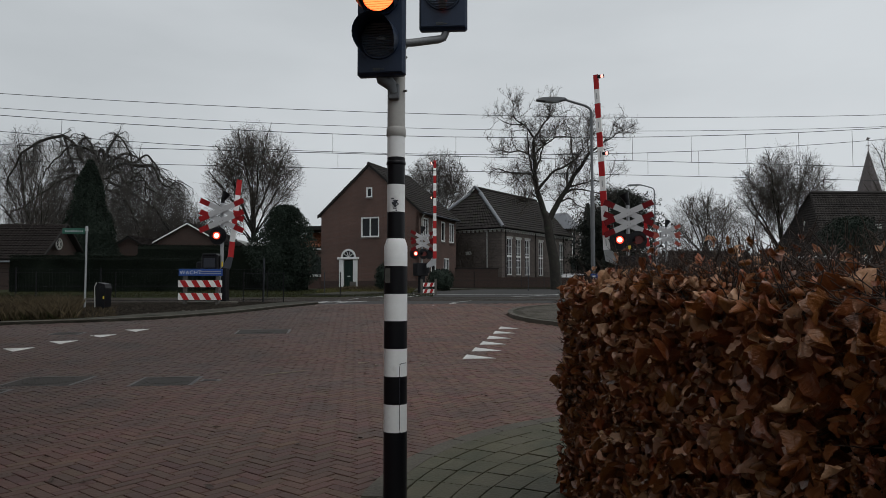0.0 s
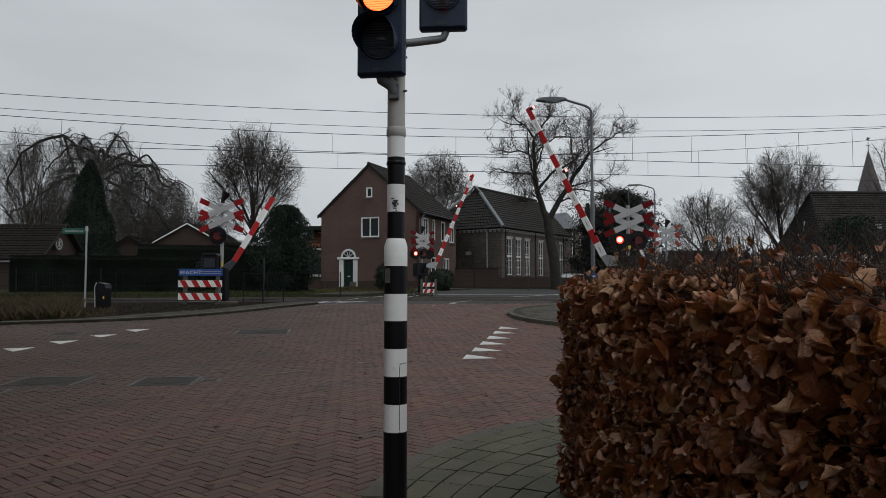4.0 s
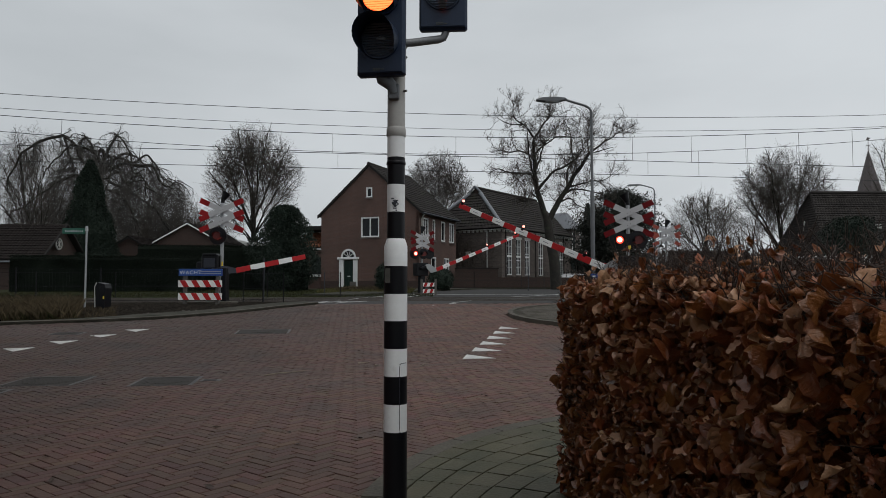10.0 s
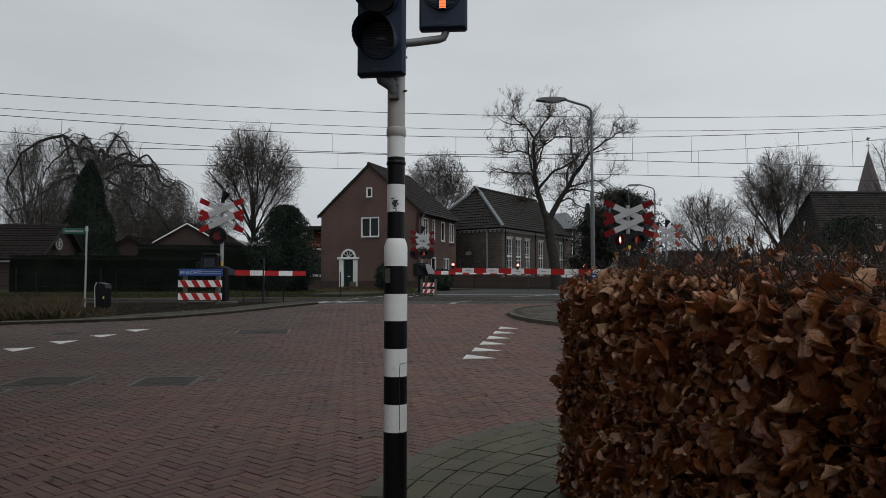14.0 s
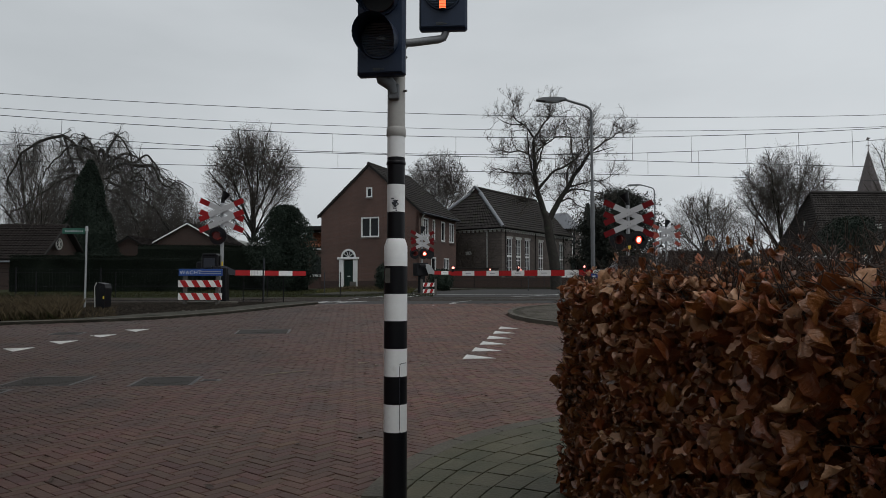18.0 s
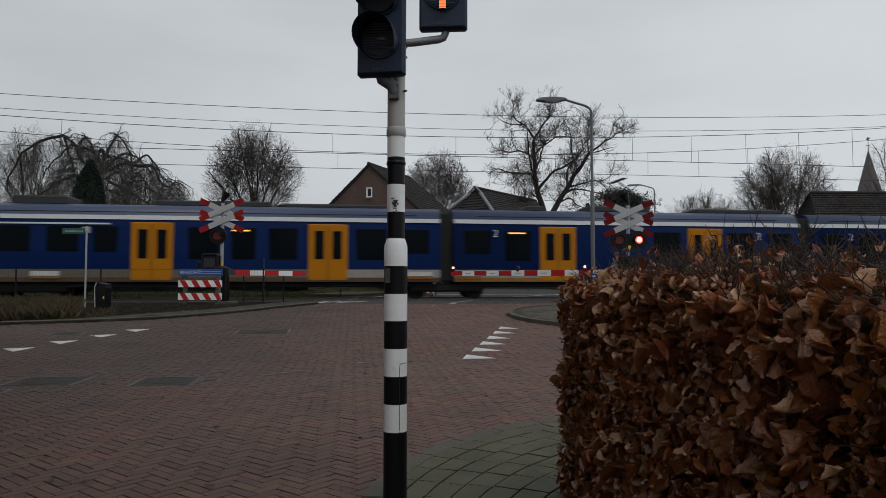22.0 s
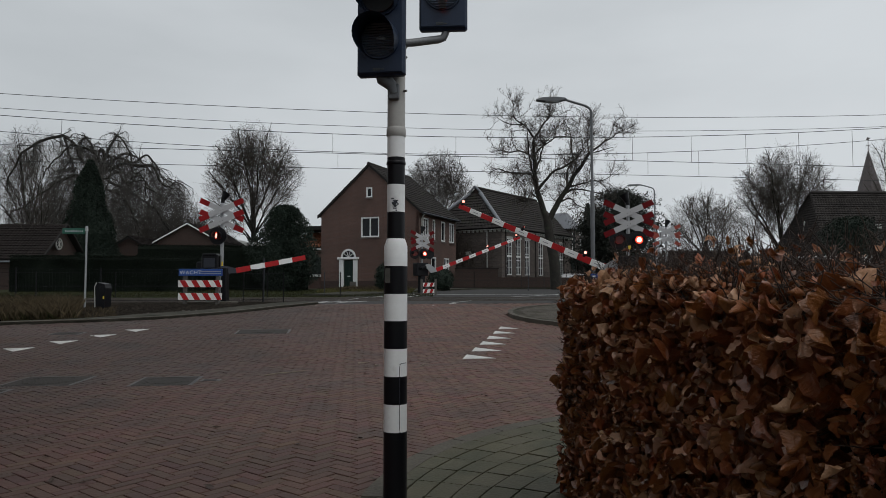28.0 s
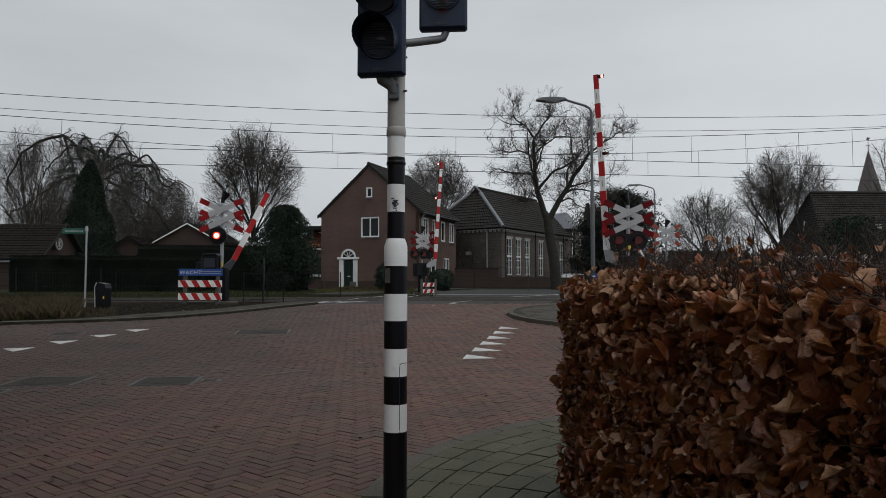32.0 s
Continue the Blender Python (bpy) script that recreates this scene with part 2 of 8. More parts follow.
    t_edge=mat("train_yellow_edge", (0.24, 0.105, 0.012), 0.5, var=0.3, scale=0.6, fine=8, bump=0),
    t_grime=mat("train_yellow_edge_grimy", (0.075, 0.040, 0.014), 0.6, var=0.4, scale=0.6, fine=8, bump=0),
    t_yellow=mat("train_yellow", (0.45, 0.165, 0.003), 0.45, var=0.08, scale=0.7, bump=0, spec=0.15),
    t_gear=mat("sooty_roof_equipment", (0.030, 0.031, 0.032), 0.8, var=0.4, scale=1.5),
    t_under=mat("underframe", (0.010, 0.010, 0.010), 0.9, var=0.4, scale=2),
    t_glass=mat("tinted_train_glass", (0.004, 0.006, 0.008), 0.12, var=0.1, bump=0, spec=0.04),
    pane=mat("dark_window_glass", (0.006, 0.008, 0.010), 0.10, var=0.2, scale=1.0, fine=3, bump=0.02, spec=0.28),
    wire=mat("copper_wire", (0.030, 0.033, 0.034), 0.7, var=0.1, bump=0),
    lamp_off=mat("dark_lamp_lens", (0.10, 0.008, 0.006), 0.5, var=0.2, bump=0.1),
    red_lit=glow("red_signal_light", (1.0, 0.66, 0.52), 2.2),
    red_rim=glow("red_signal_edge", (1.0, 0.055, 0.025), 1.5),
    amber_lit=glow("amber_signal_light", (1.0, 0.135, 0.028), 1.6),
    amber_core=glow("amber_signal_core", (1.0, 0.27, 0.075), 1.8),
    arrow_lit=glow("orange_red_arrow_light", (1.0, 0.14, 0.045), 1.8),
    boom_lit=glow("boom_marker_light", (1.0, 0.28, 0.23), 3.0),
    strip_lit=glow("train_ceiling_light", (1.0, 0.42, 0.10), 1.2),
    pkt=mat("white_car_paint", (0.65, 0.66, 0.67), 0.3, var=0.05, bump=0, coat=0.6),
    iron=mat("cast_iron", (0.044, 0.041, 0.038), 0.85, spec=0.2, var=0.3, scale=5, fine=30, bump=0.3),
    spire=brick_mat("church_brick", (0.22, 0.12, 0.09), (0.17, 0.09, 0.07), (0.2, 0.17, 0.15)),
    slate=mat("spire_slate", (0.10, 0.085, 0.085), 0.7, var=0.25, scale=0.5),
    far=mat("far_winter_woods", (0.055, 0.052, 0.050), 1.0, var=0.4, scale=0.15, fine=1.0, bump=0),
    ivory=mat("pale_render", (0.42, 0.42, 0.41), 0.8, var=0.12),
)


def road_left_shade(m):
    """Darkens the bricks towards the left in uneven drifts: shade put into their colour."""
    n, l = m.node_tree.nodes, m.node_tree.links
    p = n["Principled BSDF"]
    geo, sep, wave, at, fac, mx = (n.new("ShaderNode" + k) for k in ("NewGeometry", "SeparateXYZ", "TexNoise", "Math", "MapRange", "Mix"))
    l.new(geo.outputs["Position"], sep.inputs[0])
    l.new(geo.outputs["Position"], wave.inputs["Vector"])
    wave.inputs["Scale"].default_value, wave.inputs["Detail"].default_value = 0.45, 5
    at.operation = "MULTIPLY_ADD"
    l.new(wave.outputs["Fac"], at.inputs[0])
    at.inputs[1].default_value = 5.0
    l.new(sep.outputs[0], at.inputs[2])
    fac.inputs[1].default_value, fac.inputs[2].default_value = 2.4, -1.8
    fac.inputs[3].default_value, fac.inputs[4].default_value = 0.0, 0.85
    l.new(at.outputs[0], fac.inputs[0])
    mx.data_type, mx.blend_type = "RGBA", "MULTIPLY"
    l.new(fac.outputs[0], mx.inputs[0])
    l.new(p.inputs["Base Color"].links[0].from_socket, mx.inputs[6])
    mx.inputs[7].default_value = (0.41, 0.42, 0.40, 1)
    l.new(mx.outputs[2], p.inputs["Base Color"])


road_left_shade(M["brick"])


# ---- mesh helpers ----
def add_box(bm, lo, hi, bevel=0.0, m=None):
    """A box from corner lo to corner hi, turned by m."""
    (x0, y0, z0), (x1, y1, z1) = lo, hi
    vs = [bm.verts.new(p) for p in ((x0, y0, z0), (x1, y0, z0), (x1, y1, z0), (x0, y1, z0), (x0, y0, z1), (x1, y0, z1), (x1, y1, z1), (x0, y1, z1))]
    fs = [bm.faces.new([vs[i] for i in q]) for q in ((3, 2, 1, 0), (4, 5, 6, 7), (0, 1, 5, 4), (1, 2, 6, 5), (2, 3, 7, 6), (3, 0, 4, 7))]
    if bevel:
        edges = list({e for f in fs for e in f.edges})
        out = bmesh.ops.bevel(bm, geom=edges, offset=bevel, segments=1, affect="EDGES")
        vs = list({v for f in out["faces"] for v in f.verts})
    if m is not None:
        bmesh.ops.transform(bm, matrix=m, verts=vs)
    return vs


def box(lo, hi, bevel=0.0, m=None):
    bm = bmesh.new()
    add_box(bm, lo, hi, bevel, m)
    return bm


def add_tube(bm, pts, radii, sides=8, cap=True):
    """A round tube along pts with one radius for each point."""
    pts = [Vector(p) for p in pts]
    rings = []
    for i, p in enumerate(pts):
        d = (pts[min(i + 1, len(pts) - 1)] - pts[max(i - 1, 0)]).normalized()
        a = d.orthogonal().normalized() if i == 0 else (a - d * a.dot(d)).normalized()
        b = d.cross(a)
        r = radii[i] if hasattr(radii, "__len__") else radii
        rings.append([bm.verts.new(p + (a * math.cos(k * math.tau / sides) + b * math.sin(k * math.tau / sides)) * r) for k in range(sides)])
    for r0, r1 in zip(rings, rings[1:]):
        for k in range(sides):
            f = bm.faces.new((r0[k], r0[(k + 1) % sides], r1[(k + 1) % sides], r1[k]))
            f.smooth = True
    if cap:
        bm.faces.new([bm.verts.new(v.co) for v in rings[0][::-1]])
        bm.faces.new([bm.verts.new(v.co) for v in rings[-1]])
    return bm


def tube(pts, radii, sides=8):
    return add_tube(bmesh.new(), pts, radii, sides)


def add_prism(bm, outline, depth, m=None):
    """A flat outline in x and z, thickened from y = 0 to y = depth."""
    front = [bm.verts.new((x, 0, z)) for x, z in outline]
    back = [bm.verts.new((x, depth, z)) for x, z in outline]
    bm.faces.new(front)
    bm.faces.new(back[::-1])
    n = len(outline)
    for i in range(n):
        bm.faces.new((front[i], back[i], back[(i + 1) % n], front[(i + 1) % n]))
    if m is not None:
        bmesh.ops.transform(bm, matrix=m, verts=front + back)
    return bm


def prism(outline, depth, m=None):
    bm = add_prism(bmesh.new(), outline, depth, m)
    bmesh.ops.recalc_face_normals(bm, faces=bm.faces)
    return bm


def disc_outline(r, n=24, cx=0.0, cz=0.0):
    return [(cx + r * math.cos(k * math.tau / n), cz + r * math.sin(k * math.tau / n)) for k in range(n)]


def part(name, bm, material, parent=None, label="", loc=None):
    """Links a bmesh as one mesh object, under a thing or a part."""
    me = bpy.data.meshes.new(name)
    bm.to_mesh(me)
    bm.free()
    me.materials.append(M[material] if isinstance(material, str) else material)
    ob = new(name, me)
    if parent is not None:
        ob.parent = parent
    if loc is not None:
        ob.matrix_basis = loc
    if label:
        tagged(ob, label)
    return ob


def raw(name, verts, faces, material, parent=None, smooth=False):
    me = bpy.data.meshes.new(name)
    me.from_pydata(verts, [], faces)
    me.materials.append(M[material])
    if smooth:
        me.polygons.foreach_set("use_smooth", [True] * len(me.polygons))
    ob = new(name, me)
    if parent is not None:
        ob.parent = parent
    return ob


def thing(name, m, label, category, group="", kind=""):
    ob = new(name)
    ob.empty_display_size = 0.2
    ob.matrix_basis = m
    return tagged(ob, label, category, group, kind)


# ---- the lie of the land: the street climbs to the railway, which crosses at a slight angle ----
SLANT = 0.137
RAIL = 0.62
NEAR_Q, FAR_Q = 26.2, 30.0
BREAKS = (11.0, 22.0, 34.0, 46.0)


def ground_z(x, y):
    q = y - SLANT * x
    return 0.62 * min(1, max(0, (q - 11) / 11)) + 0.22 * min(1, max(0, (q - 34) / 12))


def build_ground():
    xs = (-700, -120, -40, -5.4, -5.1, 13.9, 14.2, 40, 120, 700)
    qs = (-60, 0, 11, 22, 23.8, 24.3, 32.2, 32.7, 34, 46, 90, 300, 1500)
    verts, faces = [], []
    for q in qs:
        for x in xs:
            y = q + SLANT * x
            z = ground_z(x, y) - (0.16 if 24 < q < 32.5 and not -5.2 < x < 14 else 0.0)
            verts.append((x, y, z))
    n = len(xs)
    for j in range(len(qs) - 1):
        for i in range(n - 1):
            faces.append((j * n + i, j * n + i + 1, (j + 1) * n + i + 1, (j + 1) * n + i))
    ob = raw("ground", verts, faces, "earth")
    tagged(ob, "dark winter earth with thin grass round a level crossing", "ground", kind="structure")


def sheet(name, outline, dz, material, label, category, thick=0.0):
    """A flat layer that follows the ground, dz above it; with a rim down to the ground where thick."""
    bm = bmesh.new()
    bm.faces.new([bm.verts.new((x, y, 0)) for x, y in outline])
    if bm.faces[:][0].normal.z < 0 or bm.faces[:][0].calc_area() and sum(a[0] * b[1] - b[0] * a[1] for a, b in zip(outline, outline[1:] + outline[:1])) < 0:
        bmesh.ops.reverse_faces(bm, faces=bm.faces[:])
    for q in BREAKS:
        bmesh.ops.bisect_plane(bm, geom=bm.verts[:] + bm.edges[:] + bm.faces[:], plane_co=(0, q, 0), plane_no=(-SLANT, 1, 0))
    if thick:
        out = bmesh.ops.extrude_face_region(bm, geom=bm.faces[:])
        low = [v for v in bm.verts if v not in out["geom"]]
        for v in low:
            v.co.z = -thick
    for v in bm.verts:
        v.co.z += ground_z(v.co.x, v.co.y) + dz
    bmesh.ops.triangulate(bm, faces=bm.faces[:])
    bmesh.ops.recalc_face_normals(bm, faces=bm.faces[:])
    ob = part(name, bm, material)
    return tagged(ob, label, category, kind="structure")


CORNER = Vector((2.70, 3.72))     # centre of the rounded pavement corner
CORNER_R = 3.21


def arc(cx, cy, r, a0, a1, n=24):
    return [(cx + r * math.cos(radians(a0 + (a1 - a0) * k / n)), cy + r * math.sin(radians(a0 + (a1 - a0) * k / n))) for k in range(n + 1)]


build_ground()
# brick bed of the junction, asphalt of the crossing and the raised pavements
KERB_LEFT = [(-26, 12.9), (-11.2, 15.25), (-10.0, 15.5), (-9.0, 15.9), (-7.88, 16.38), (-7.36, 16.70), (-6.83, 17.11), (-6.33, 17.66), (-5.8, 18.27), (-5.36, 18.95), (-4.85, 19.95), (-4.3, 20.75), (-3.9, 21.45)]
BACK_LEFT = [(-4.6, 22.9), (-5.1, 21.4), (-5.75, 20.3), (-6.2, 19.5), (-6.70, 18.66), (-7.25, 18.12), (-7.80, 17.62), (-8.25, 17.02), (-9.2, 16.25), (-10.2, 15.85), (-11.3, 15.6), (-26, 13.3)]
BRICK_OUT = [(-26, -6), (9, -6), (20, 8), (20, 24.9), (2.3, 22.3)] + KERB_LEFT[::-1]
road = sheet("road", BRICK_OUT, 0.006, "joint", "red-brown herringbone brick junction, damp and worn", "road")
crossing_road = sheet("road_crossing", [(-4.5, 21.36), (2.3, 22.32), (20, 24.95), (24, 50), (3.0, 47.5), (-1.5, 41), (-4.6, 33.5), (-5.0, 25)],
                      0.012, "asphalt", "dark grey asphalt road over the railway tracks", "road")
pave_bed = sheet("pavement", arc(2.70, 3.72, CORNER_R, 90, 180) + [(-0.51, -5), (9, -5), (9, 6.93)], 0.026, "moss",
                 "mossy grey paver pavement at a rounded street corner", "pavement", thick=0.03)
pave_r = sheet("pavement_far_corner", arc(4.75, 18.3, 2.9, 268, 105, 18) + [(20, 24.6), (20, 15.4)], 0.10, "slab", "raised grey pavement with kerb", "pavement", thick=0.12)
pave_l = sheet("pavement_left", KERB_LEFT + BACK_LEFT,
               0.07, "slab", "narrow grey pavement beside the crossing", "pavement", thick=0.09)
pave_b = sheet("pavement_far_side", [(-4.5, 34.2), (-1.6, 41.3), (3.0, 48.0), (24, 50.6), (24, 53), (2, 50.4), (-4, 43.5), (-7, 34.2)],
               0.09, "slab", "pale pavement along the far side of the street", "pavement", thick=0.1)


def backing():
    """Plain brick walls added unseen behind the camera close the place and block light."""
    for name, lo, hi in (("wall_street_behind", (-30, -16.4, -0.2), (26, -16.0, 4.5)), ("wall_house_beside", (7.5, -15.9, -0.2), (7.9, 2.0, 3.6)), ("wall_house_opposite", (-10.4, -15.9, -0.2), (-10.0, 14.3, 13.0))):
        ob = part(name, box(lo, hi), "house")
        tagged(ob, "plain red-brown brick wall added unseen to block sky light", "wall", kind="structure")


backing()


# ---- railway ----
def track(q, name):
    t = thing(name, pose(0, q, RAIL + 0.03), "railway track with steel rails on ballast", "railway track", "the two tracks", "structure")
    ang = math.degrees(math.atan(SLANT))
    for side in (-0.75, 0.75):
        bm = bmesh.new()
        for z0, z1, w in ((-0.15, -0.135, 0.065), (-0.135, -0.03, 0.012), (-0.03, 0.016, 0.036)):
            add_box(bm, (-75, side - w, z0), (75, side + w, z1), 0.0, pose(0, 0, 0, 0, 0, ang))
        part("rail", bm, "steel", t)
    me = None
    for k in range(-60, 61):
        x = k * 0.62
        if -5.0 < x < 14 or x < -24 or x > 24:
            continue
        if me is None:
            ob = part("sleeper", box((-0.12, -1.25, -0.24), (0.12, 1.25, -0.15), 0.02), "sleeper", t)
            me = ob.data
        else:
            ob = new("sleeper", me)
            ob.parent = t
        ob.matrix_basis = pose(x * 0.99, x * SLANT, 0, 0, 0, ang)
    return t


track(NEAR_Q, "railway_track")
track(FAR_Q, "railway_track")


def build_ballast():
    rng = np.random.default_rng(4)
    for x0, x1 in ((-60, -5.5), (14.3, 60)):
        verts, faces = [], []
        xs = np.arange(x0, x1, 0.5)
        qs = np.arange(24.0, 32.6, 0.25)
        for q in qs:
            for x in xs:
                edge = min(1, (q - 23.9) / 0.5, (32.6 - q) / 0.5)
                verts.append((x, q + SLANT * x, RAIL - 0.20 + 0.04 * rng.random() - 0.1 * (1 - edge)))
        n = len(xs)
        faces = [(j * n + i, j * n + i + 1, (j + 1) * n + i + 1, (j + 1) * n + i) for j in range(len(qs) - 1) for i in range(n - 1)]
        tagged(raw("ballast", verts, faces, "ballast"), "grey-brown stone ballast under the rails", "ballast", kind="stuff")


build_ballast()


def stone_field(name, n, place, lo, hi, material, label, seed):
    """Angular stones strewn over the ground."""
    rng = random.Random(seed)
    verts, faces = [], []
    for k in range(n):
        x, y = place(rng)
        z = ground_z(x, y) + 0.02 - 0.12 * min(1, max(0, (y - SLANT * x - 23.8) / 0.5))
        s = rng.uniform(lo, hi)
        m = len(verts)
        for d in ((1, 0, 0), (-0.5, 0.8, 0), (-0.5, -0.8, 0), (0.1, 0.1, 0.8), (0, 0, -0.5)):
            verts.append((x + s * (d[0] + rng.gauss(0, 0.2)), y + s * (d[1] + rng.gauss(0, 0.2)), z + s * d[2]))
        faces += [(m, m + 1, m + 3), (m + 1, m + 2, m + 3), (m + 2, m, m + 3), (m + 1, m, m + 4), (m + 2, m + 1, m + 4), (m, m + 2, m + 4)]
    tagged(raw(name, verts, faces, material), label, "stones", kind="stuff")


def spill(rng):
    x = -8.1 + 2.9 * rng.random()
    return x, 17.15 + (x + 8.1) * 0.98 + abs(rng.gauss(0, 0.35)) + 0.08


def shoulder(rng):
    x = -14.5 + 9.2 * rng.random()
    lo = 17.2 + (x + 8.1) * 0.98 if x > -8.1 else 17.2
    q = SLANT * x + 24.6
    return x, lo + (q - lo) * rng.random()


stone_field("loose_stones", 420, spill, 0.018, 0.05, "sleeper", "pale loose ballast stones beside the pavement", 61)
stone_field("ballast_stones", 15000, shoulder, 0.018, 0.045, "stones", "brown ballast stones strewn beside the track", 62)
trough = thing("cable_trough", pose(0, 22.75, RAIL - 0.10, 0, 0, math.degrees(math.atan(SLANT))), "long low concrete cable trough beside the track", "cable trough")
for k in range(30):
    part("trough_lid", box((-38 + k, -0.16, 0.06), (-37.02 + k, 0.16, 0.13), 0.008), "kerb", trough)
    part("trough_side", box((-38 + k, -0.14, -0.25), (-37.0 + k, 0.14, 0.06)), "ballast", trough)
sheet("ballast_shoulder", [(-60, 13.2), (-16, 19.0), (-10.2, 19.0), (-8.2, 17.1), (-7.76, 17.7), (-7.2, 18.2), (-6.65, 18.74), (-6.15, 19.58), (-5.7, 20.38), (-5.05, 21.45), (-4.9, 22.6), (-5.5, 24.15 - 5.5 * SLANT), (-60, 24.15 - 60 * SLANT)], 0.012, "ballast",
      "dark stone ballast along the track", "ballast")


def overhead_line():
    for q, c, foot, mess, feed in ((NEAR_Q, 4.91, -3.0, (5.64, 0.0020), (6.68, 0.0013)), (FAR_Q, 4.96, -3.0, (5.67, 0.0022), (6.96, 0.0013))):
        line = thing("overhead_line", pose(0, q, EYE.z), "thin dark overhead wires strung above a railway track", "overhead wire", "overhead wires")
        xs = [-60 + 3 * k for k in range(41)]
        part("contact_wire", tube([(x, SLANT * x, c) for x in xs], 0.014, 4), "wire", line)
        part("messenger_wire", tube([(x, SLANT * x, mess[0] + mess[1] * (x - foot) ** 2) for x in xs], 0.014, 4), "wire", line)
        part("feeder_wire", tube([(x, SLANT * x + 0.6, feed[0] + feed[1] * (x - foot) ** 2) for x in xs], 0.012, 4), "wire", line)
        for x in ((-23.2, -18.5, -13.73, -4.18, 0.5, 7.63, 10.13, 12.5, 14.86, 17.3, 19.7) if q == NEAR_Q else (-18.4, -13.97, -4.56, 4.9, 9.47, 11.95, 14.4, 16.9, 21.5)):
            part("dropper", tube([(x, SLANT * x, c), (x, SLANT * x, mess[0] + mess[1] * (x - foot) ** 2)], 0.008, 4), "wire", line)


overhead_line()


# ---- level-crossing signals ----
def cross_blade(parent, z, tilt, y, half=0.76, w=0.085, tip="red"):
    m = pose(0, y, z, 0, tilt, 0)
    part("cross_blade", prism([(-half * 0.58, -w), (half * 0.58, -w), (half * 0.58, w), (-half * 0.58, w)], 0.02, m), "blade", parent)
    for s in (-1, 1):
        o = [(s * half * 0.58, -w), (s * half, -w), (s * half, w), (s * half * 0.58, w)]
        part("blade_end", prism(o, 0.02, m), tip, parent, "red tip of a crossing blade")
    for k in (-1, 1):
        part("blade_bolt", tube([m @ Vector((k * 0.05, -0.008, 0)), m @ Vector((k * 0.05, 0.0, 0))], 0.012, 6), "steel", parent)


LAMPS = {}


def add_skirt(bm, r, y0, y1, n=24):
    """A short dark collar that keeps the light of an insert from leaking sideways."""
    c = [(math.cos(k * math.tau / n) * r, math.sin(k * math.tau / n) * r) for k in range(n)]
    for (xa, za), (xb, zb) in zip(c, c[1:] + c[:1]):
        bm.faces.new([bm.verts.new(v) for v in ((xa, y0, za), (xb, y0, zb), (xb, y1, zb), (xa, y1, za))])


def lamp_unit(parent, x, z, key, y=-0.20, r=0.125, back=0.28):
    """A round black screen with a hooded lamp whose insert is lit on one face."""
    unit = part("signal_lamp", prism(disc_outline(back, 28, x, z), 0.03, pose(0, y + 0.10, 0)), "black", parent, "round black signal screen with a red lamp")
    bm = bmesh.new()
    ring = [(math.cos(a), math.sin(a)) for a in [math.radians(-20 + 220 * k / 18) for k in range(19)]]
    for (c0, s0), (c1, s1) in zip(ring, ring[1:]):
        for ra, rb in ((r * 1.16, r * 1.08),):
            v = [bm.verts.new(p) for p in ((x + c0 * ra, y + 0.1, z + s0 * ra), (x + c1 * ra, y + 0.1, z + s1 * ra),
                                           (x + c1 * ra, y - 0.09, z + s1 * ra), (x + c0 * ra, y - 0.09, z + s0 * ra))]
            bm.faces.new(v)
    part("lamp_hood", bm, "black", unit)
    part("lamp_lens", prism(disc_outline(r * 0.98, 24, x, z), 0.012, pose(0, y + 0.085, 0)), "lamp_off", unit)
    # the insert turns about its upright axis: one face glows, the other is dark
    bm = bmesh.new()
    add_prism(bm, disc_outline(r * 0.92, 20), 0.006, pose(0, -0.012, 0))
    add_prism(bm, disc_outline(r * 0.62, 20), 0.005, pose(0, -0.0175, 0))
    add_prism(bm, disc_outline(r * 0.97, 24), 0.012, pose(0, -0.006, 0))
    add_skirt(bm, r * 0.97, -0.020, 0.006)
    bmesh.ops.recalc_face_normals(bm, faces=bm.faces)
    ins = part("lamp_insert", bm, "red_rim", parent, "lamp insert that glows red on one face", pose(x, y - 0.02, z))
    ins.data.materials.append(M["red_lit"])
    ins.data.materials.append(M["lamp_off"])
    for p in ins.data.polygons:
        cy = sum(ins.data.vertices[i].co.y for i in p.vertices) / len(p.vertices)
        p.material_index = 2 if cy > -0.0075 else (1 if cy < -0.0125 and p.area < 0.9 * math.pi * (r * 0.7) ** 2 else 0)
    LAMPS.setdefault(key, []).append((ins, Vector((x, y - 0.02, z))))


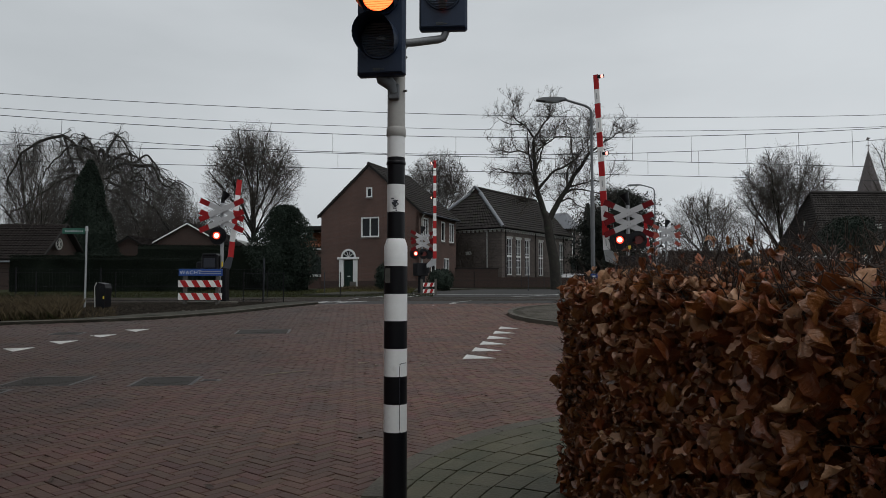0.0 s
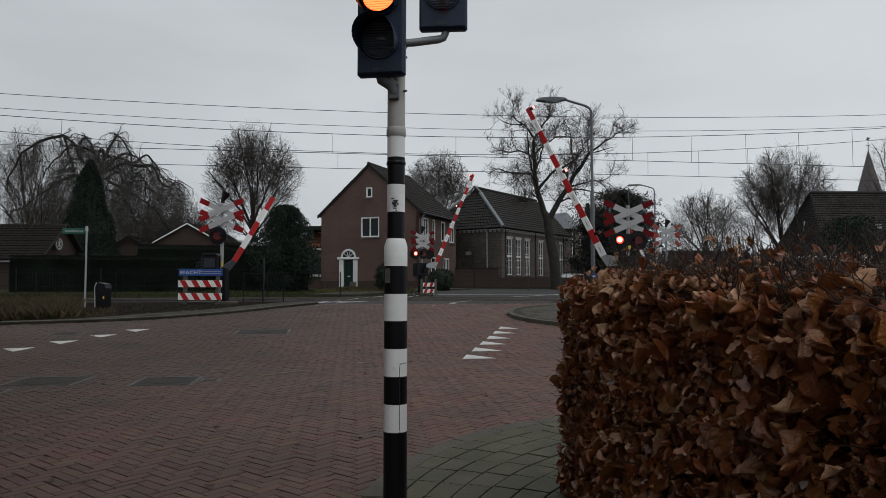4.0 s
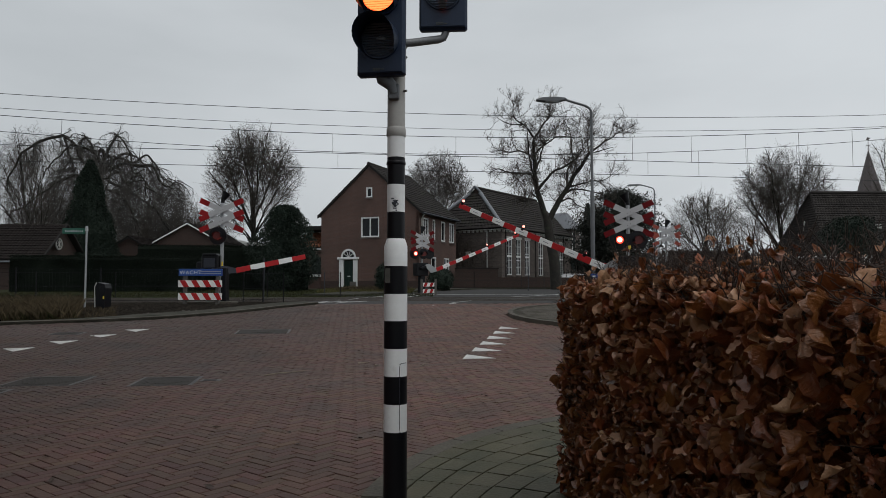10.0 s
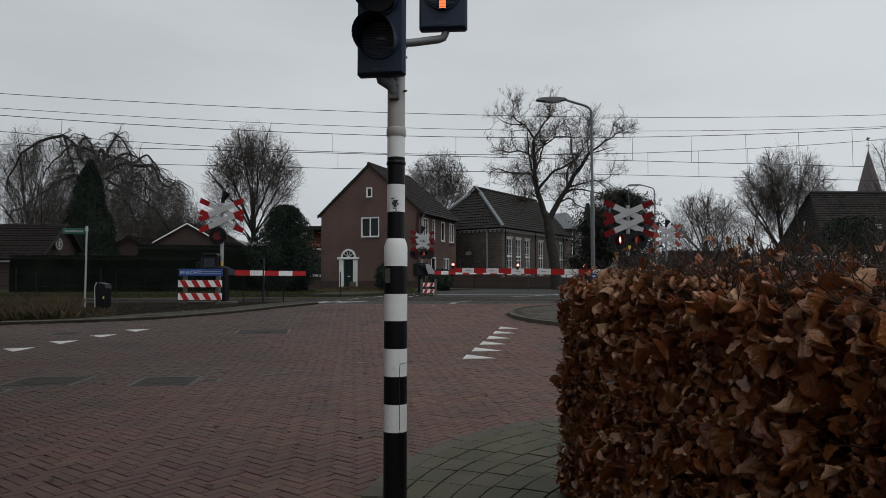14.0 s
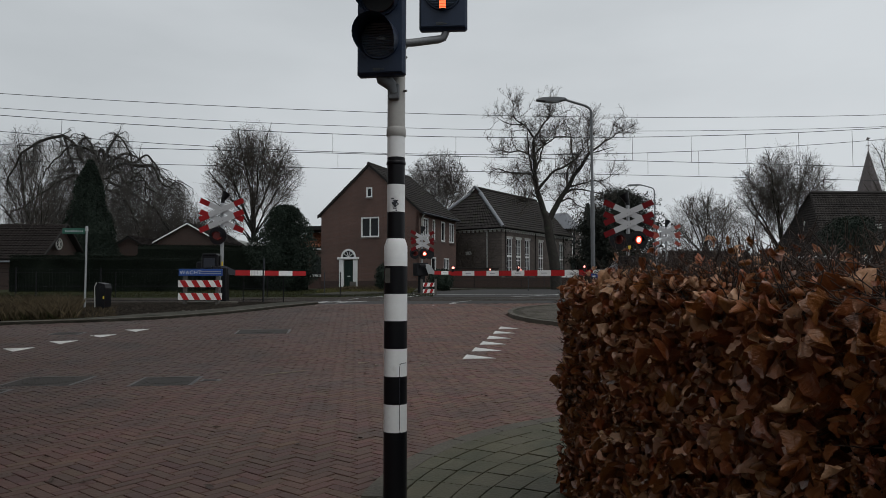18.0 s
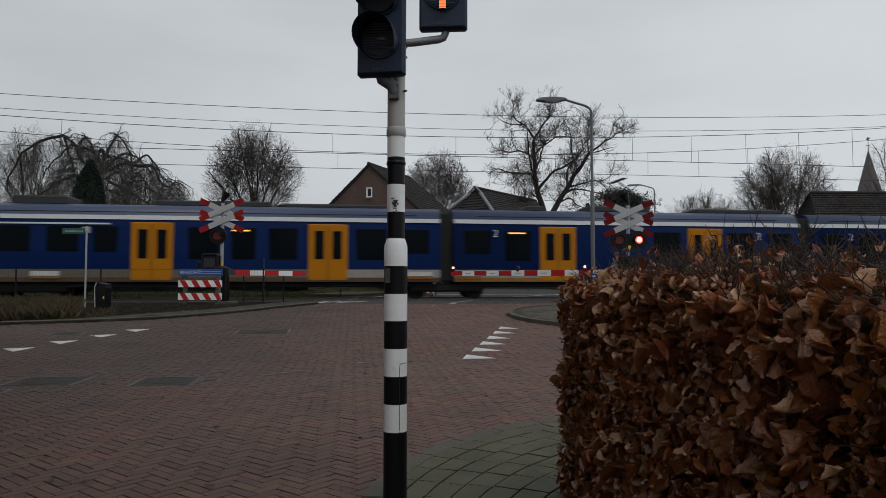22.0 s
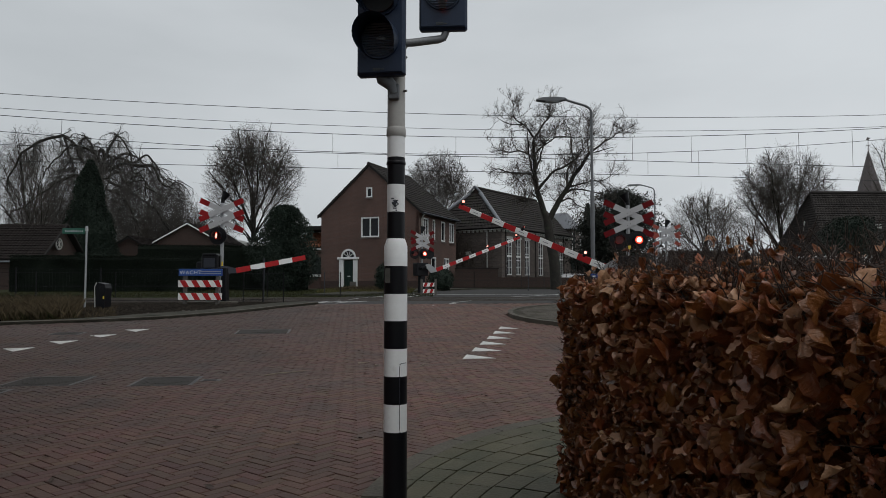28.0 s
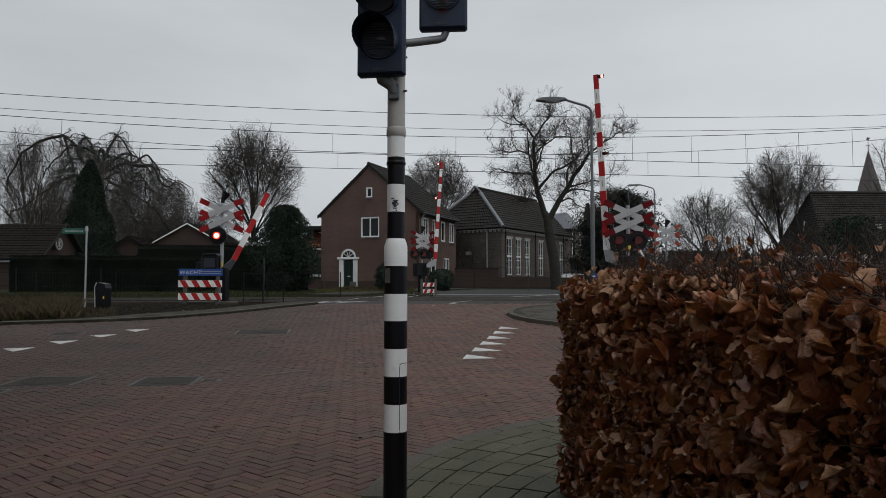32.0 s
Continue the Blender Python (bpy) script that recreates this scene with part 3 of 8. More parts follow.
def boom_parts(boom, length, n, offset, r0, r1, lights):
    """A striped boom along +x, hanging offset below its pivot, with an arm back to the pivot."""
    edges = [0.35 + (length - 0.35) * k / n for k in range(n + 1)]
    for k in range(n):
        a, b = edges[k], edges[k + 1]
        ra, rb = r0 + (r1 - r0) * k / n, r0 + (r1 - r0) * (k + 1) / n
        bm = bmesh.new()
        for x, r in ((a, ra), (b - 0.002, rb)):
            for yy, zz in ((-1, -1), (1, -1), (1, 1), (-1, 1)):
                bm.verts.new((x, yy * 0.03, -offset + zz * r))
        bm.verts.ensure_lookup_table()
        v = bm.verts
        for q in ((0, 3, 2, 1), (4, 5, 6, 7), (0, 1, 5, 4), (1, 2, 6, 5), (2, 3, 7, 6), (3, 0, 4, 7)):
            bm.faces.new([v[i] for i in q])
        bmesh.ops.recalc_face_normals(bm, faces=bm.faces)
        red = (n - 1 - k) % 2 == 0
        part("boom_segment", bm, "red" if red else "cream", boom, "red boom band" if red else "white boom band")
        if not red and length > 4:
            for y0, y1 in ((-0.034, -0.031), (0.031, 0.034)):
                part("boom_label", box((a + (b - a) * 0.28, y0, -offset - 0.014), (a + (b - a) * 0.72, y1, -offset + 0.010)), "galv", boom, "small grey printed label")
    part("boom_arm", prism([(-0.12, -0.07), (0.02, -offset - r0 * 0.5), (0.36, -offset - r0 * 0.9), (0.36, -offset + r0 * 0.9), (0.12, 0.02), (0.0, 0.07), (-0.12, 0.06)], 0.07, pose(0, -0.035, 0)), "galv" if length > 4 else "dark", boom, "grey tapered hinge arm" if length > 4 else "dark tapered hinge arm")
    part("counterweight", box((-0.42, -0.06, -0.10), (-0.10, 0.06, 0.05), 0.03), "black", boom, "dark counterweight")
    for x, key in lights:
        z = -offset + 0.19
        part("light_box", box((x - 0.05, -0.035, -offset + r1 * 0.6), (x + 0.05, 0.035, z - 0.035), 0.012), "black", boom, "black housing of a marker light")
        part("light_hood", box((x - 0.055, -0.05, z + 0.048), (x + 0.055, 0.05, z + 0.058), 0.004), "black", boom)
        bm = bmesh.new()
        bmesh.ops.create_uvsphere(bm, u_segments=12, v_segments=8, radius=0.046)
        ob = part("boom_light", bm, "boom_lit", boom, "glowing marker light", pose(x, 0, z))
        if key:
            ob.data.materials.append(M["lamp_off"])
            for p in ob.data.polygons:
                p.material_index = 0 if p.center.y > 0 else 1
            LAMPS.setdefault(key, []).append((ob, Vector((x, 0, z))))


def signal_post(x, y, z, turn, height, label, crosses=2, lamps=(), scale=1.0, tip="red", horn=24):
    s = thing("crossing_signal", pose(x, y, z, 0, 0, turn), label, "crossing signal", "level crossing signals")
    part("post", tube([(0, 0, 0), (0, 0, height)], 0.055, 12), "galv", s)
    part("foot_block", box((-0.3, -0.3, -0.3), (0.3, 0.3, 0.10), 0.02), "kerb", s, "concrete footing")
    bm = tube([(0, 0, 0), (0, 0, 0.05), (0, 0, 0.13), (0, 0, 0.25), (0, 0, 0.262)], [0.065, 0.085, 0.10, 0.145, 0.15], 16)
    part("bell", bm, "black", s, "black flared warning horn on the post top", pose(0, 0, height + 0.05, -12, horn, 0))
    part("bell_neck", tube([(0, 0, height - 0.04), (0, 0, height), (0, 0, height + 0.09)], [0.066, 0.066, 0.05], 10), "black", s)
    for k in range(crosses):
        zc = height - 0.27 - 0.36 * k
        cross_blade(s, zc, 24, -0.085, 0.76 * scale, tip=tip)
        cross_blade(s, zc, -24, -0.11, 0.76 * scale, tip=tip)
    for key, lx, lz in lamps:
        lamp_unit(s, lx, lz, key)
    return s


# street side, beside the narrow pavement: cross, one lamp, drive box and short boom
S_LEFT = signal_post(-7.07, 21.8, ground_z(-7.07, 21.8), 0, 3.28, "grey post with red and white crossing blades and one red lamp", lamps=(("left", -0.11, 2.18),), tip="tip_red")
part("drive_box", box((-0.58, -0.22, 1.10), (-0.06, 0.24, 1.58), 0.03), "black", S_LEFT, "dark boom drive box")
part("drive_lid", box((-0.54, -0.25, 1.54), (-0.10, 0.20, 1.61), 0.02), "black", S_LEFT)
part("counterweight", box((-0.78, -0.10, 1.12), (-0.56, 0.10, 1.36), 0.03), "black", S_LEFT, "dark counterweight block")
part("drive_ribs", box((-0.50, -0.236, 1.16), (-0.14, -0.221, 1.46), 0.01), "dark", S_LEFT, "raised cover of the drive box")
part("pillar", box((0.02, -0.16, 0.1), (0.19, 0.2, 1.16), 0.02), "black", S_LEFT, "dark steel pillar")
part("sticker", box((0.01, -0.066, 1.20), (0.06, -0.052, 1.36)), "yellow", S_LEFT, "small yellow sticker")
# behind the beech hedge: cross, two lamps and long boom
S_RIGHT = signal_post(5.60, 20.6, ground_z(5.6, 20.6), 0, 3.19, "grey post with red and white crossing blades and two red lamps",
                      lamps=(("pair_a", -0.31, 2.09), ("pair_b", 0.27, 2.09)), scale=1.06, tip="tip", horn=-20)
part("screen_bridge", box((-0.20, -0.095, 1.90), (0.16, -0.075, 2.28), 0.006), "black", S_RIGHT, "black plate joining the two screens")
part("drive_box", box((-0.35, -0.2, 1.0), (0.3, 0.25, 1.62), 0.03), "black", S_RIGHT, "dark boom drive box")
part("pillar", box((-0.14, -0.14, 0.1), (0.14, 0.18, 1.1), 0.02), "black", S_RIGHT, "dark steel pillar")
part("sticker", box((-0.05, -0.2, 1.80), (0.03, -0.17, 1.92)), "yellow", S_RIGHT, "small yellow sticker")
# across the tracks, seen at an angle
S_FAR = signal_post(-1.13, 36.3, ground_z(-1.13, 36.3), 32, 3.31, "crossing post with red and white blades and two red lamps",
                    lamps=(("far_a", -0.50, 2.18), ("far_b", 0.05, 2.18)), scale=1.02, tip="tip")
part("signal_lamp", prism(disc_outline(0.26, 24, 0.50, 2.18), 0.12, pose(0, -0.03, 0)), "black", S_FAR, "round black signal screen turned away")
part("drive_box", box((-0.40, -0.2, 1.0), (0.3, 0.25, 1.7), 0.03), "black", S_FAR, "dark boom drive box")
part("pillar", box((-0.14, -0.14, 0.1), (0.14, 0.18, 1.1), 0.02), "black", S_FAR, "dark steel pillar")
S_SIDE = signal_post(11.15, 34.0, ground_z(11.15, 34.0), 0, 3.50, "crossing post with red and white blades beyond the tracks", scale=0.98, tip="tip_worn")


def make_boom(px, py, pz, az, length, n, offset, r0, r1, lights, label):
    b = thing("barrier_boom", pose(px, py, pz, 0, 0, az), label, "barrier boom", "crossing booms")
    boom_parts(b, length, n, offset, r0, r1, lights)
    return b, (px, py, pz, az)


BOOM_NEAR = make_boom(5.301, 20.5, 1.962, 150, 5.80, 12, 0.357, 0.100, 0.075, ((5.72, ""), (3.31, "boom_a"), (1.07, "boom_b")), "long red and white striped boom with marker lights")
BOOM_FAR = make_boom(-0.805, 36.0, 2.224, 20, 5.60, 13, 0.388, 0.095, 0.070, ((5.45, ""), (3.6, "")), "red and white striped boom across the tracks")
BOOM_LEFT = make_boom(-6.989, 21.8, 1.787, 40, 2.90, 5, 0.162, 0.085, 0.080, (), "short red and white striped boom for the footway")
BOOM_SIDE = make_boom(10.60, 34.2, 1.90, 160, 2.6, 5, 0.15, 0.08, 0.075, (), "short red and white boom beyond the tracks")


# ---- the train ----
TRAIN_LEN, CARS = 75.8, ((0.0, 21.5), (21.5, 37.9), (37.9, 54.3), (54.3, 75.8))
PROFILE = [(1.30, 0.70), (1.41, 0.95), (1.43, 1.5), (1.43, 2.05), (1.41, 2.6), (1.38, 3.05), (1.30, 3.35), (1.16, 3.66), (0.9, 3.82), (0.0, 3.9)]


NOSE = 0.5      # the nose reaches this far beyond the car's grid
NOSE_TOP = ((0.0, 1.45), (0.12, 1.78), (0.35, 1.97), (0.6, 2.48), (0.88, 2.98), (1.14, 3.36), (1.5, 3.68), (1.95, 3.84), (2.6, 3.9))


def nose_size(d):
    """Width share and roof height at a distance from the nose."""
    if d >= 2.6:
        return 1.0, 3.9
    return 0.62 + 0.38 * math.sqrt(max(0, 1 - (1 - d / 2.6) ** 2.4)), float(np.interp(d, [p[0] for p in NOSE_TOP], [p[1] for p in NOSE_TOP]))


def livery(car, s0, s1, front, poly, material, name, label, lift):
    """A painted or glazed area that hugs both flanks of the nose, cut to an outline of distance and height."""
    lo, hi = min(p[0] for p in poly), max(p[0] for p in poly)
    stops = sorted({p[0] for p in poly} | {lo + (hi - lo) * k / 30 for k in range(31)})
    stops = [min(max(d, lo + 1e-4), hi - 1e-4) for d in stops]
    ys, zs = [p[0] for p in PROFILE], [p[1] for p in PROFILE]
    for side in (-1, 1):
        bm = bmesh.new()
        last = None
        for d in stops:
            cut = sorted(y0 + (d - x0) * (y1 - y0) / (x1 - x0) for (x0, y0), (x1, y1) in zip(poly, poly[1:] + poly[:1]) if (x0 > d) != (x1 > d))
            wid, top = nose_size(d)
            col = []
            for k in range(9):
                z = min(cut[0] + (cut[-1] - cut[0]) * k / 8, top - 0.04)
                zp = 0.7 + (z - 0.7) * 3.2 / (top - 0.7)
                y = float(np.interp(zp, zs, ys)) * wid + lift
                col.append(bm.verts.new((s0 + d if front == 1 else s1 - d, side * y, z)))
            if last:
                for k in range(8):
                    bm.faces.new((last[k], col[k], col[k + 1], last[k + 1])).smooth = True
            last = col
        bmesh.ops.recalc_face_normals(bm, faces=bm.faces)
        part(name, bm, material, car, label)


def nose_livery(car, s0, s1, front):
    args = (car, s0, s1, front)
    livery(*args, [(0.05, 1.44), (0.10, 1.60), (0.74, 2.03), (0.97, 2.17), (1.24, 2.07), (2.39, 1.28), (2.74, 0.87), (1.44, 0.86), (0.90, 1.34)], "t_cream", "cheek_panel", "white swept panel on the nose", 0.010)
    livery(*args, [(0.78, 2.07), (0.97, 2.28), (1.29, 2.76), (1.69, 3.12), (2.01, 3.30), (2.56, 3.36), (4.60, 3.36), (4.60, 3.20), (2.24, 3.16), (1.89, 3.04), (1.45, 2.64), (1.09, 2.24), (1.00, 2.10)], "t_cream", "cab_frame", "white band round the cab window", 0.014)
    livery(*args, [(2.24, 3.145), (1.89, 3.035), (1.45, 2.635), (1.09, 2.235), (1.18, 2.12), (2.49, 2.60), (3.39, 3.145)], "t_glass", "cab_window", "dark side window of the cab", 0.018)
    livery(*args, [(3.79, 3.14), (3.49, 3.14), (2.62, 2.76), (2.69, 2.66), (3.79, 3.06)], "t_cream", "cab_stripe", "", 0.022)
    livery(*args, [(2.44, 2.60), (1.26, 2.13), (1.30, 2.0), (2.44, 2.49)], "t_cream", "cab_stripe", "", 0.022)
    livery(*args, [(0.05, 0.76), (0.05, 1.42), (0.9, 1.335), (1.8, 0.85), (1.8, 0.76)], "t_under", "nose_skirt", "dark lower edge of the nose", 0.016)


def nose_paint(d, z):
    """The livery by the distance from the nose and the height: 0 blue, 1 roof, 2 white, 3 glass, 4 dark skirt."""
    if d > 4.6:
        return 1 if z > 3.28 else 0
    if d < 0.1:
        return 4 if z < 1.4 else 2 if z < 1.6 else 0
    front = float(np.interp(z, [p[1] for p in NOSE_TOP], [p[0] for p in NOSE_TOP]))
    if 1.97 < z < 3.40 and d < front + 0.30:
        return 3
    return 1 if z > 3.40 and d > 1.7 else 0


def car_shell(t, s0, s1, front):
    """One car along +x; front is 1 where its nose is at s0, -1 where at s1, 0 for a middle car."""
    car = part("car_body", bmesh.new(), "t_blue", t, "dark blue train car with white stripe and yellow doors")
    bm = bmesh.new()
    half = [((1 - f) * a[0] + f * b[0], (1 - f) * a[1] + f * b[1]) for a, b in zip(PROFILE, PROFILE[1:]) for f in (0, 0.5)] + [PROFILE[-1]]
    loop = [(-y, z) for y, z in half] + [(y, z) for y, z in half[-2::-1]]
    cuts = [s0 + 0.28, s1 - 0.28]
    if front == 1:
        cuts = [s0 + 0.04 + 0.13 * k for k in range(36)] + [s1 - 0.28]
    if front == -1:
        cuts = [s0 + 0.28] + [s1 - 0.04 - 0.13 * k for k in range(35, -1, -1)]
    rings = []
    for c in cuts:
        d = (c - s0) if front == 1 else (s1 - c) if front == -1 else 9
        wid, top = nose_size(d)
        rings.append([bm.verts.new((c, y * wid, min(z, 0.7 + (z - 0.7) * (top - 0.7) / 3.2))) for y, z in loop])
    n = len(loop)
    for r0, r1 in zip(rings, rings[1:]):
        for k in range(n - 1):
            bm.faces.new((r0[k], r0[k + 1], r1[k + 1], r1[k])).smooth = True
    for r in (rings[0], rings[-1]):
        bm.faces.new(r)
    bmesh.ops.recalc_face_normals(bm, faces=bm.faces)
    me = car.data
    bm.to_mesh(me)
    bm.free()
    for name in ("t_roof", "t_white", "t_screen", "t_under"):
        me.materials.append(M[name])
    for p in me.polygons:
        c = p.center
        nose_d = (c.x - s0) if front == 1 else (s1 - c.x) if front == -1 else 9
        p.material_index = 4 if abs(p.normal.x) > 0.97 and nose_d < 0.2 else nose_paint(nose_d, c.z)
    return car


def letter_word(word, size, parent, m, material):
    cu = bpy.data.curves.new(word, "FONT")
    cu.body, cu.size, cu.extrude = word, size, 0.002
    cu.space_character = 1.15
    ob = new("word_" + word.lower(), cu)
    cu.materials.append(M[material])
    ob.parent = parent
    ob.matrix_basis = m
    return ob


# windows (start, end, foot), doors and fittings of the four cars along the train
CAR_PLANS = (
    dict(windows=((4.02, 5.18, 1.88), (5.76, 6.96, 1.88), (7.48, 8.40, 1.88), (11.06, 12.28, 1.60), (12.72, 13.70, 1.60), (14.20, 15.36, 1.60), (17.72, 18.95, 1.60), (19.5, 20.75, 1.88)),
         doors=(9.69, 16.57), lights=(13.10,), twos=(19.23,), fairings=(5.77, 20.35), roof=((4.15, 6.25, 0.28), (9.6, 14.2, 0.16), (14.6, 19.0, 0.10))),
    dict(windows=((22.22, 23.37, 1.88), (23.96, 25.12, 1.60), (30.64, 31.92, 1.60), (34.16, 35.38, 1.60), (36.10, 37.22, 1.88)),
         doors=(26.30, 33.04), lights=(24.50,), twos=(23.62, 35.64), fairings=(22.40, 37.0), roof=((25.1, 25.9, 0.16), (27.9, 30.85, 0.20), (33.0, 37.2, 0.14))),
    dict(windows=((38.74, 39.80, 1.88), (40.54, 41.62, 1.60), (44.08, 45.20, 1.60), (45.64, 46.72, 1.60), (47.26, 48.34, 1.60), (50.80, 51.90, 1.60), (52.52, 53.60, 1.88)),
         doors=(42.85, 49.52), lights=(46.18,), twos=(40.18, 52.23), fairings=(38.9, 53.4), roof=((44.72, 46.6, 0.22), (49.0, 52.8, 0.14))),
    dict(windows=((55.0, 56.2, 1.88), (57.02, 58.26, 1.60), (60.66, 61.76, 1.60), (62.22, 63.20, 1.60), (63.82, 64.90, 1.60), (67.40, 68.32, 1.88), (68.84, 70.04, 1.88), (70.62, 71.78, 1.88)),
         doors=(59.34, 66.11), lights=(62.70,), twos=(56.69, 63.52), fairings=(55.3, 70.03), roof=((61.2, 63.6, 0.22), (65.5, 69.6, 0.12), (70.1, 72.3, 0.28))),
)


def train():
    t = thing("train", pose(0, 0, 0), "blue and yellow four-car electric commuter train passing at speed", "train")
    for i, (s0, s1) in enumerate(CARS):
        front = 1 if i == 0 else -1 if i == 3 else 0
        n0, n1 = s0 - (NOSE if front == 1 else 0), s1 + (NOSE if front == -1 else 0)
        car = car_shell(t, n0, n1, front)
        a = s0 + (2.7 if front == 1 else 0.3)
        b = s1 - (2.7 if front == -1 else 0.3)
        for sy in (-1, 1):
            y0, y1 = (sy * 1.385, sy * 1.425) if sy > 0 else (-1.425, -1.385)
            # long white stripe, lower white panel and yellow edge
            part("white_stripe", box((a + (1.35 if front == 1 else 0), min(sy * 1.29, sy * 1.39), 3.19), (b - (1.35 if front == -1 else 0), max(sy * 1.29, sy * 1.39), 3.36)), "t_white", car, "white stripe under the roof")
            p0, p1 = a + (0.4 if front == 1 else 0), b - (0.4 if front == -1 else 0)
            for x0, x1, paint in ((p0, 16.9, "t_sill"), (16.9, p1, "t_panel")) if front == 1 else ((p0, 66.9, "t_panel"), (66.9, p1, "t_sill")) if front == -1 else ((p0, p1, "t_panel"),):
                part("lower_panel", box((x0, min(sy * 1.36, sy * 1.45), 0.90), (x1, max(sy * 1.36, sy * 1.45), 1.23)), paint, car, "grimy brown lower panel" if paint == "t_sill" else "white lower panel")
            part("yellow_edge", box((a - (0.8 if front == 1 else 0), min(sy * 1.30, sy * 1.448), 0.73), (b + (0.8 if front == -1 else 0), max(sy * 1.30, sy * 1.448), 0.90)), "t_grime" if front == 1 else "t_edge", car, "dirty yellow edge along the skirt")
        def w(x0, x1, z0):
            for sy in (-1, 1):
                part("car_window", box((x0, min(sy * 1.36, sy * 1.437), z0), (x1, max(sy * 1.36, sy * 1.437), 2.90), 0.03), "t_glass", car, "dark tinted window")
        def door(c):
            for sy in (-1, 1):
                ya, yb = sorted((sy * 1.36, sy * 1.455))
                d = part("train_door", box((c - 0.80, ya, 0.78), (c + 0.80, yb, 3.08), 0.03), "t_yellow", car, "yellow double door")
                y2, y3 = sorted((sy * 1.40, sy * 1.462))
                for x in (-0.56, 0.16):
                    part("door_glass", box((c + x, y2, 1.62), (c + x + 0.42, y3, 2.82), 0.03), "t_glass", d)
                part("door_gap", box((c - 0.012, y2, 0.82), (c + 0.012, y3, 2.98)), "t_under", d)
        plan = CAR_PLANS[i]
        for x0, x1, z0 in plan["windows"]:
            w(x0, x1, z0)
        for c in plan["doors"]:
            door(c)
        for x in plan["lights"]:
            part("cabin_light", box((x - 0.33, -1.452, 2.76), (x + 0.33, -1.438, 2.82)), "strip_lit", car, "warm ceiling light behind a window")
        for x in plan["twos"]:
            letter_word("2", 0.44, car, pose(x - 0.16, -1.447, 2.62, 90, 0, 0), "t_white")
        for x in plan["fairings"]:
            f = part("wheel_fairing", prism([(-1.45, 0.90), (-1.52, 0.96), (-1.47, 1.13), (-1.40, 1.15), (-1.40, 0.90)], 1.05, pose(x + 0.525, 0, 0, 0, 0, 90)), "t_cream", car, "pale bulged fairing over a wheel")
            part("fairing_edge", box((x - 0.52, -1.50, 0.86), (x + 0.52, -1.40, 0.90)), "t_yellow", f)
        # roof gear and underfloor
        for x0, x1, h in plan["roof"]:
            part("roof_unit", box((x0, -0.75, 3.80), (x1, 0.75, 3.90 + h), 0.06), "t_gear", car, "dark grey roof equipment box")
        part("roof_seam", box((a + 1.0, -1.245, 3.49), (b - 1.0, -1.20, 3.515)), "t_under", car, "thin dark line along the roof edge")
        part("underframe", box((s0 + (1.0 if front == 1 else 0.5), -1.15, 0.50), (s1 - (1.0 if front == -1 else 0.5), 1.15, 0.70), 0.05), "t_under", car, "dark underframe")
        if front:
            n0 = s0 - NOSE if front == 1 else s1 + NOSE
            sg = 1 if front == 1 else -1
            part("thin_stripe", box((min(n0 + sg * 4.1, n0 + sg * 8.6), -1.446, 2.98), (max(n0 + sg * 4.1, n0 + sg * 8.6), -1.40, 3.04)), "t_white", car, "thin white line over the windows")
            part("pale_label", box((n0 + sg * 7.72 - 0.14, -1.447, 2.64), (n0 + sg * 7.72 + 0.14, -1.42, 2.88)), "t_cream", car, "small pale square label")
            for zz in (2.30, 1.78, 1.46):
                part("cab_step", box((n0 + sg * 3.2 - 0.16, -1.455, zz), (n0 + sg * 3.2 + 0.16, -1.42, zz + 0.022)), "t_panel", car, "pale step grip below the cab")
            nose_livery(car, s0 - NOSE, s1 + NOSE, front)
            part("coupler", tube([(n0 - sg * 0.35, 0, 0.78), (n0 + sg * 0.6, 0, 0.78)], 0.16, 10), "t_under", car, "dark coupler")
            part("cab_skirt", prism([(n0 + sg * 0.1, 0.30), (n0 + sg * 2.8, 0.30), (n0 + sg * 2.8, 0.70), (n0 + sg * 1.4, 0.72), (n0 + sg * 0.25, 0.95)], 1.7, pose(0, -0.85, 0)), "t_under", car, "dark front skirt")
        # bogies
        for c in ((s0 + 4.9, s1) if front == 1 else (s1 - 4.9,) if front == -1 else (s1,)):
            bg = part("bogie", box((c - 1.5, -1.12, 0.30), (c + 1.5, 1.12, 0.62), 0.08), "t_under", car, "dark bogie frame")
            for wx in (-1.25, 1.25):
                for sy in (-0.76, 0.76):
                    part("wheel", prism(disc_outline(0.42, 20, c + wx, 0.42), 0.12, pose(0, sy - 0.06, 0)), "t_under", bg)
    for c in (21.5, 37.9, 54.3):
        part("gangway", box((c - 0.32, -1.2, 0.75), (c + 0.32, 1.2, 3.62), 0.04), "t_under", t, "dark bellows between two cars")
    for c in (30.0,):
        bm = bmesh.new()
        add_tube(bm, [(c - 1.0, 0, 3.95), (c + 0.6, 0, 4.6), (c - 0.4, 0, 5.35)], 0.035, 6)
        add_box(bm, (c - 0.5, -0.8, 5.33), (c - 0.3, 0.8, 5.38))
        part("pantograph", bm, "t_under", t, "raised current collector arm")
    return t


TRAIN = train()


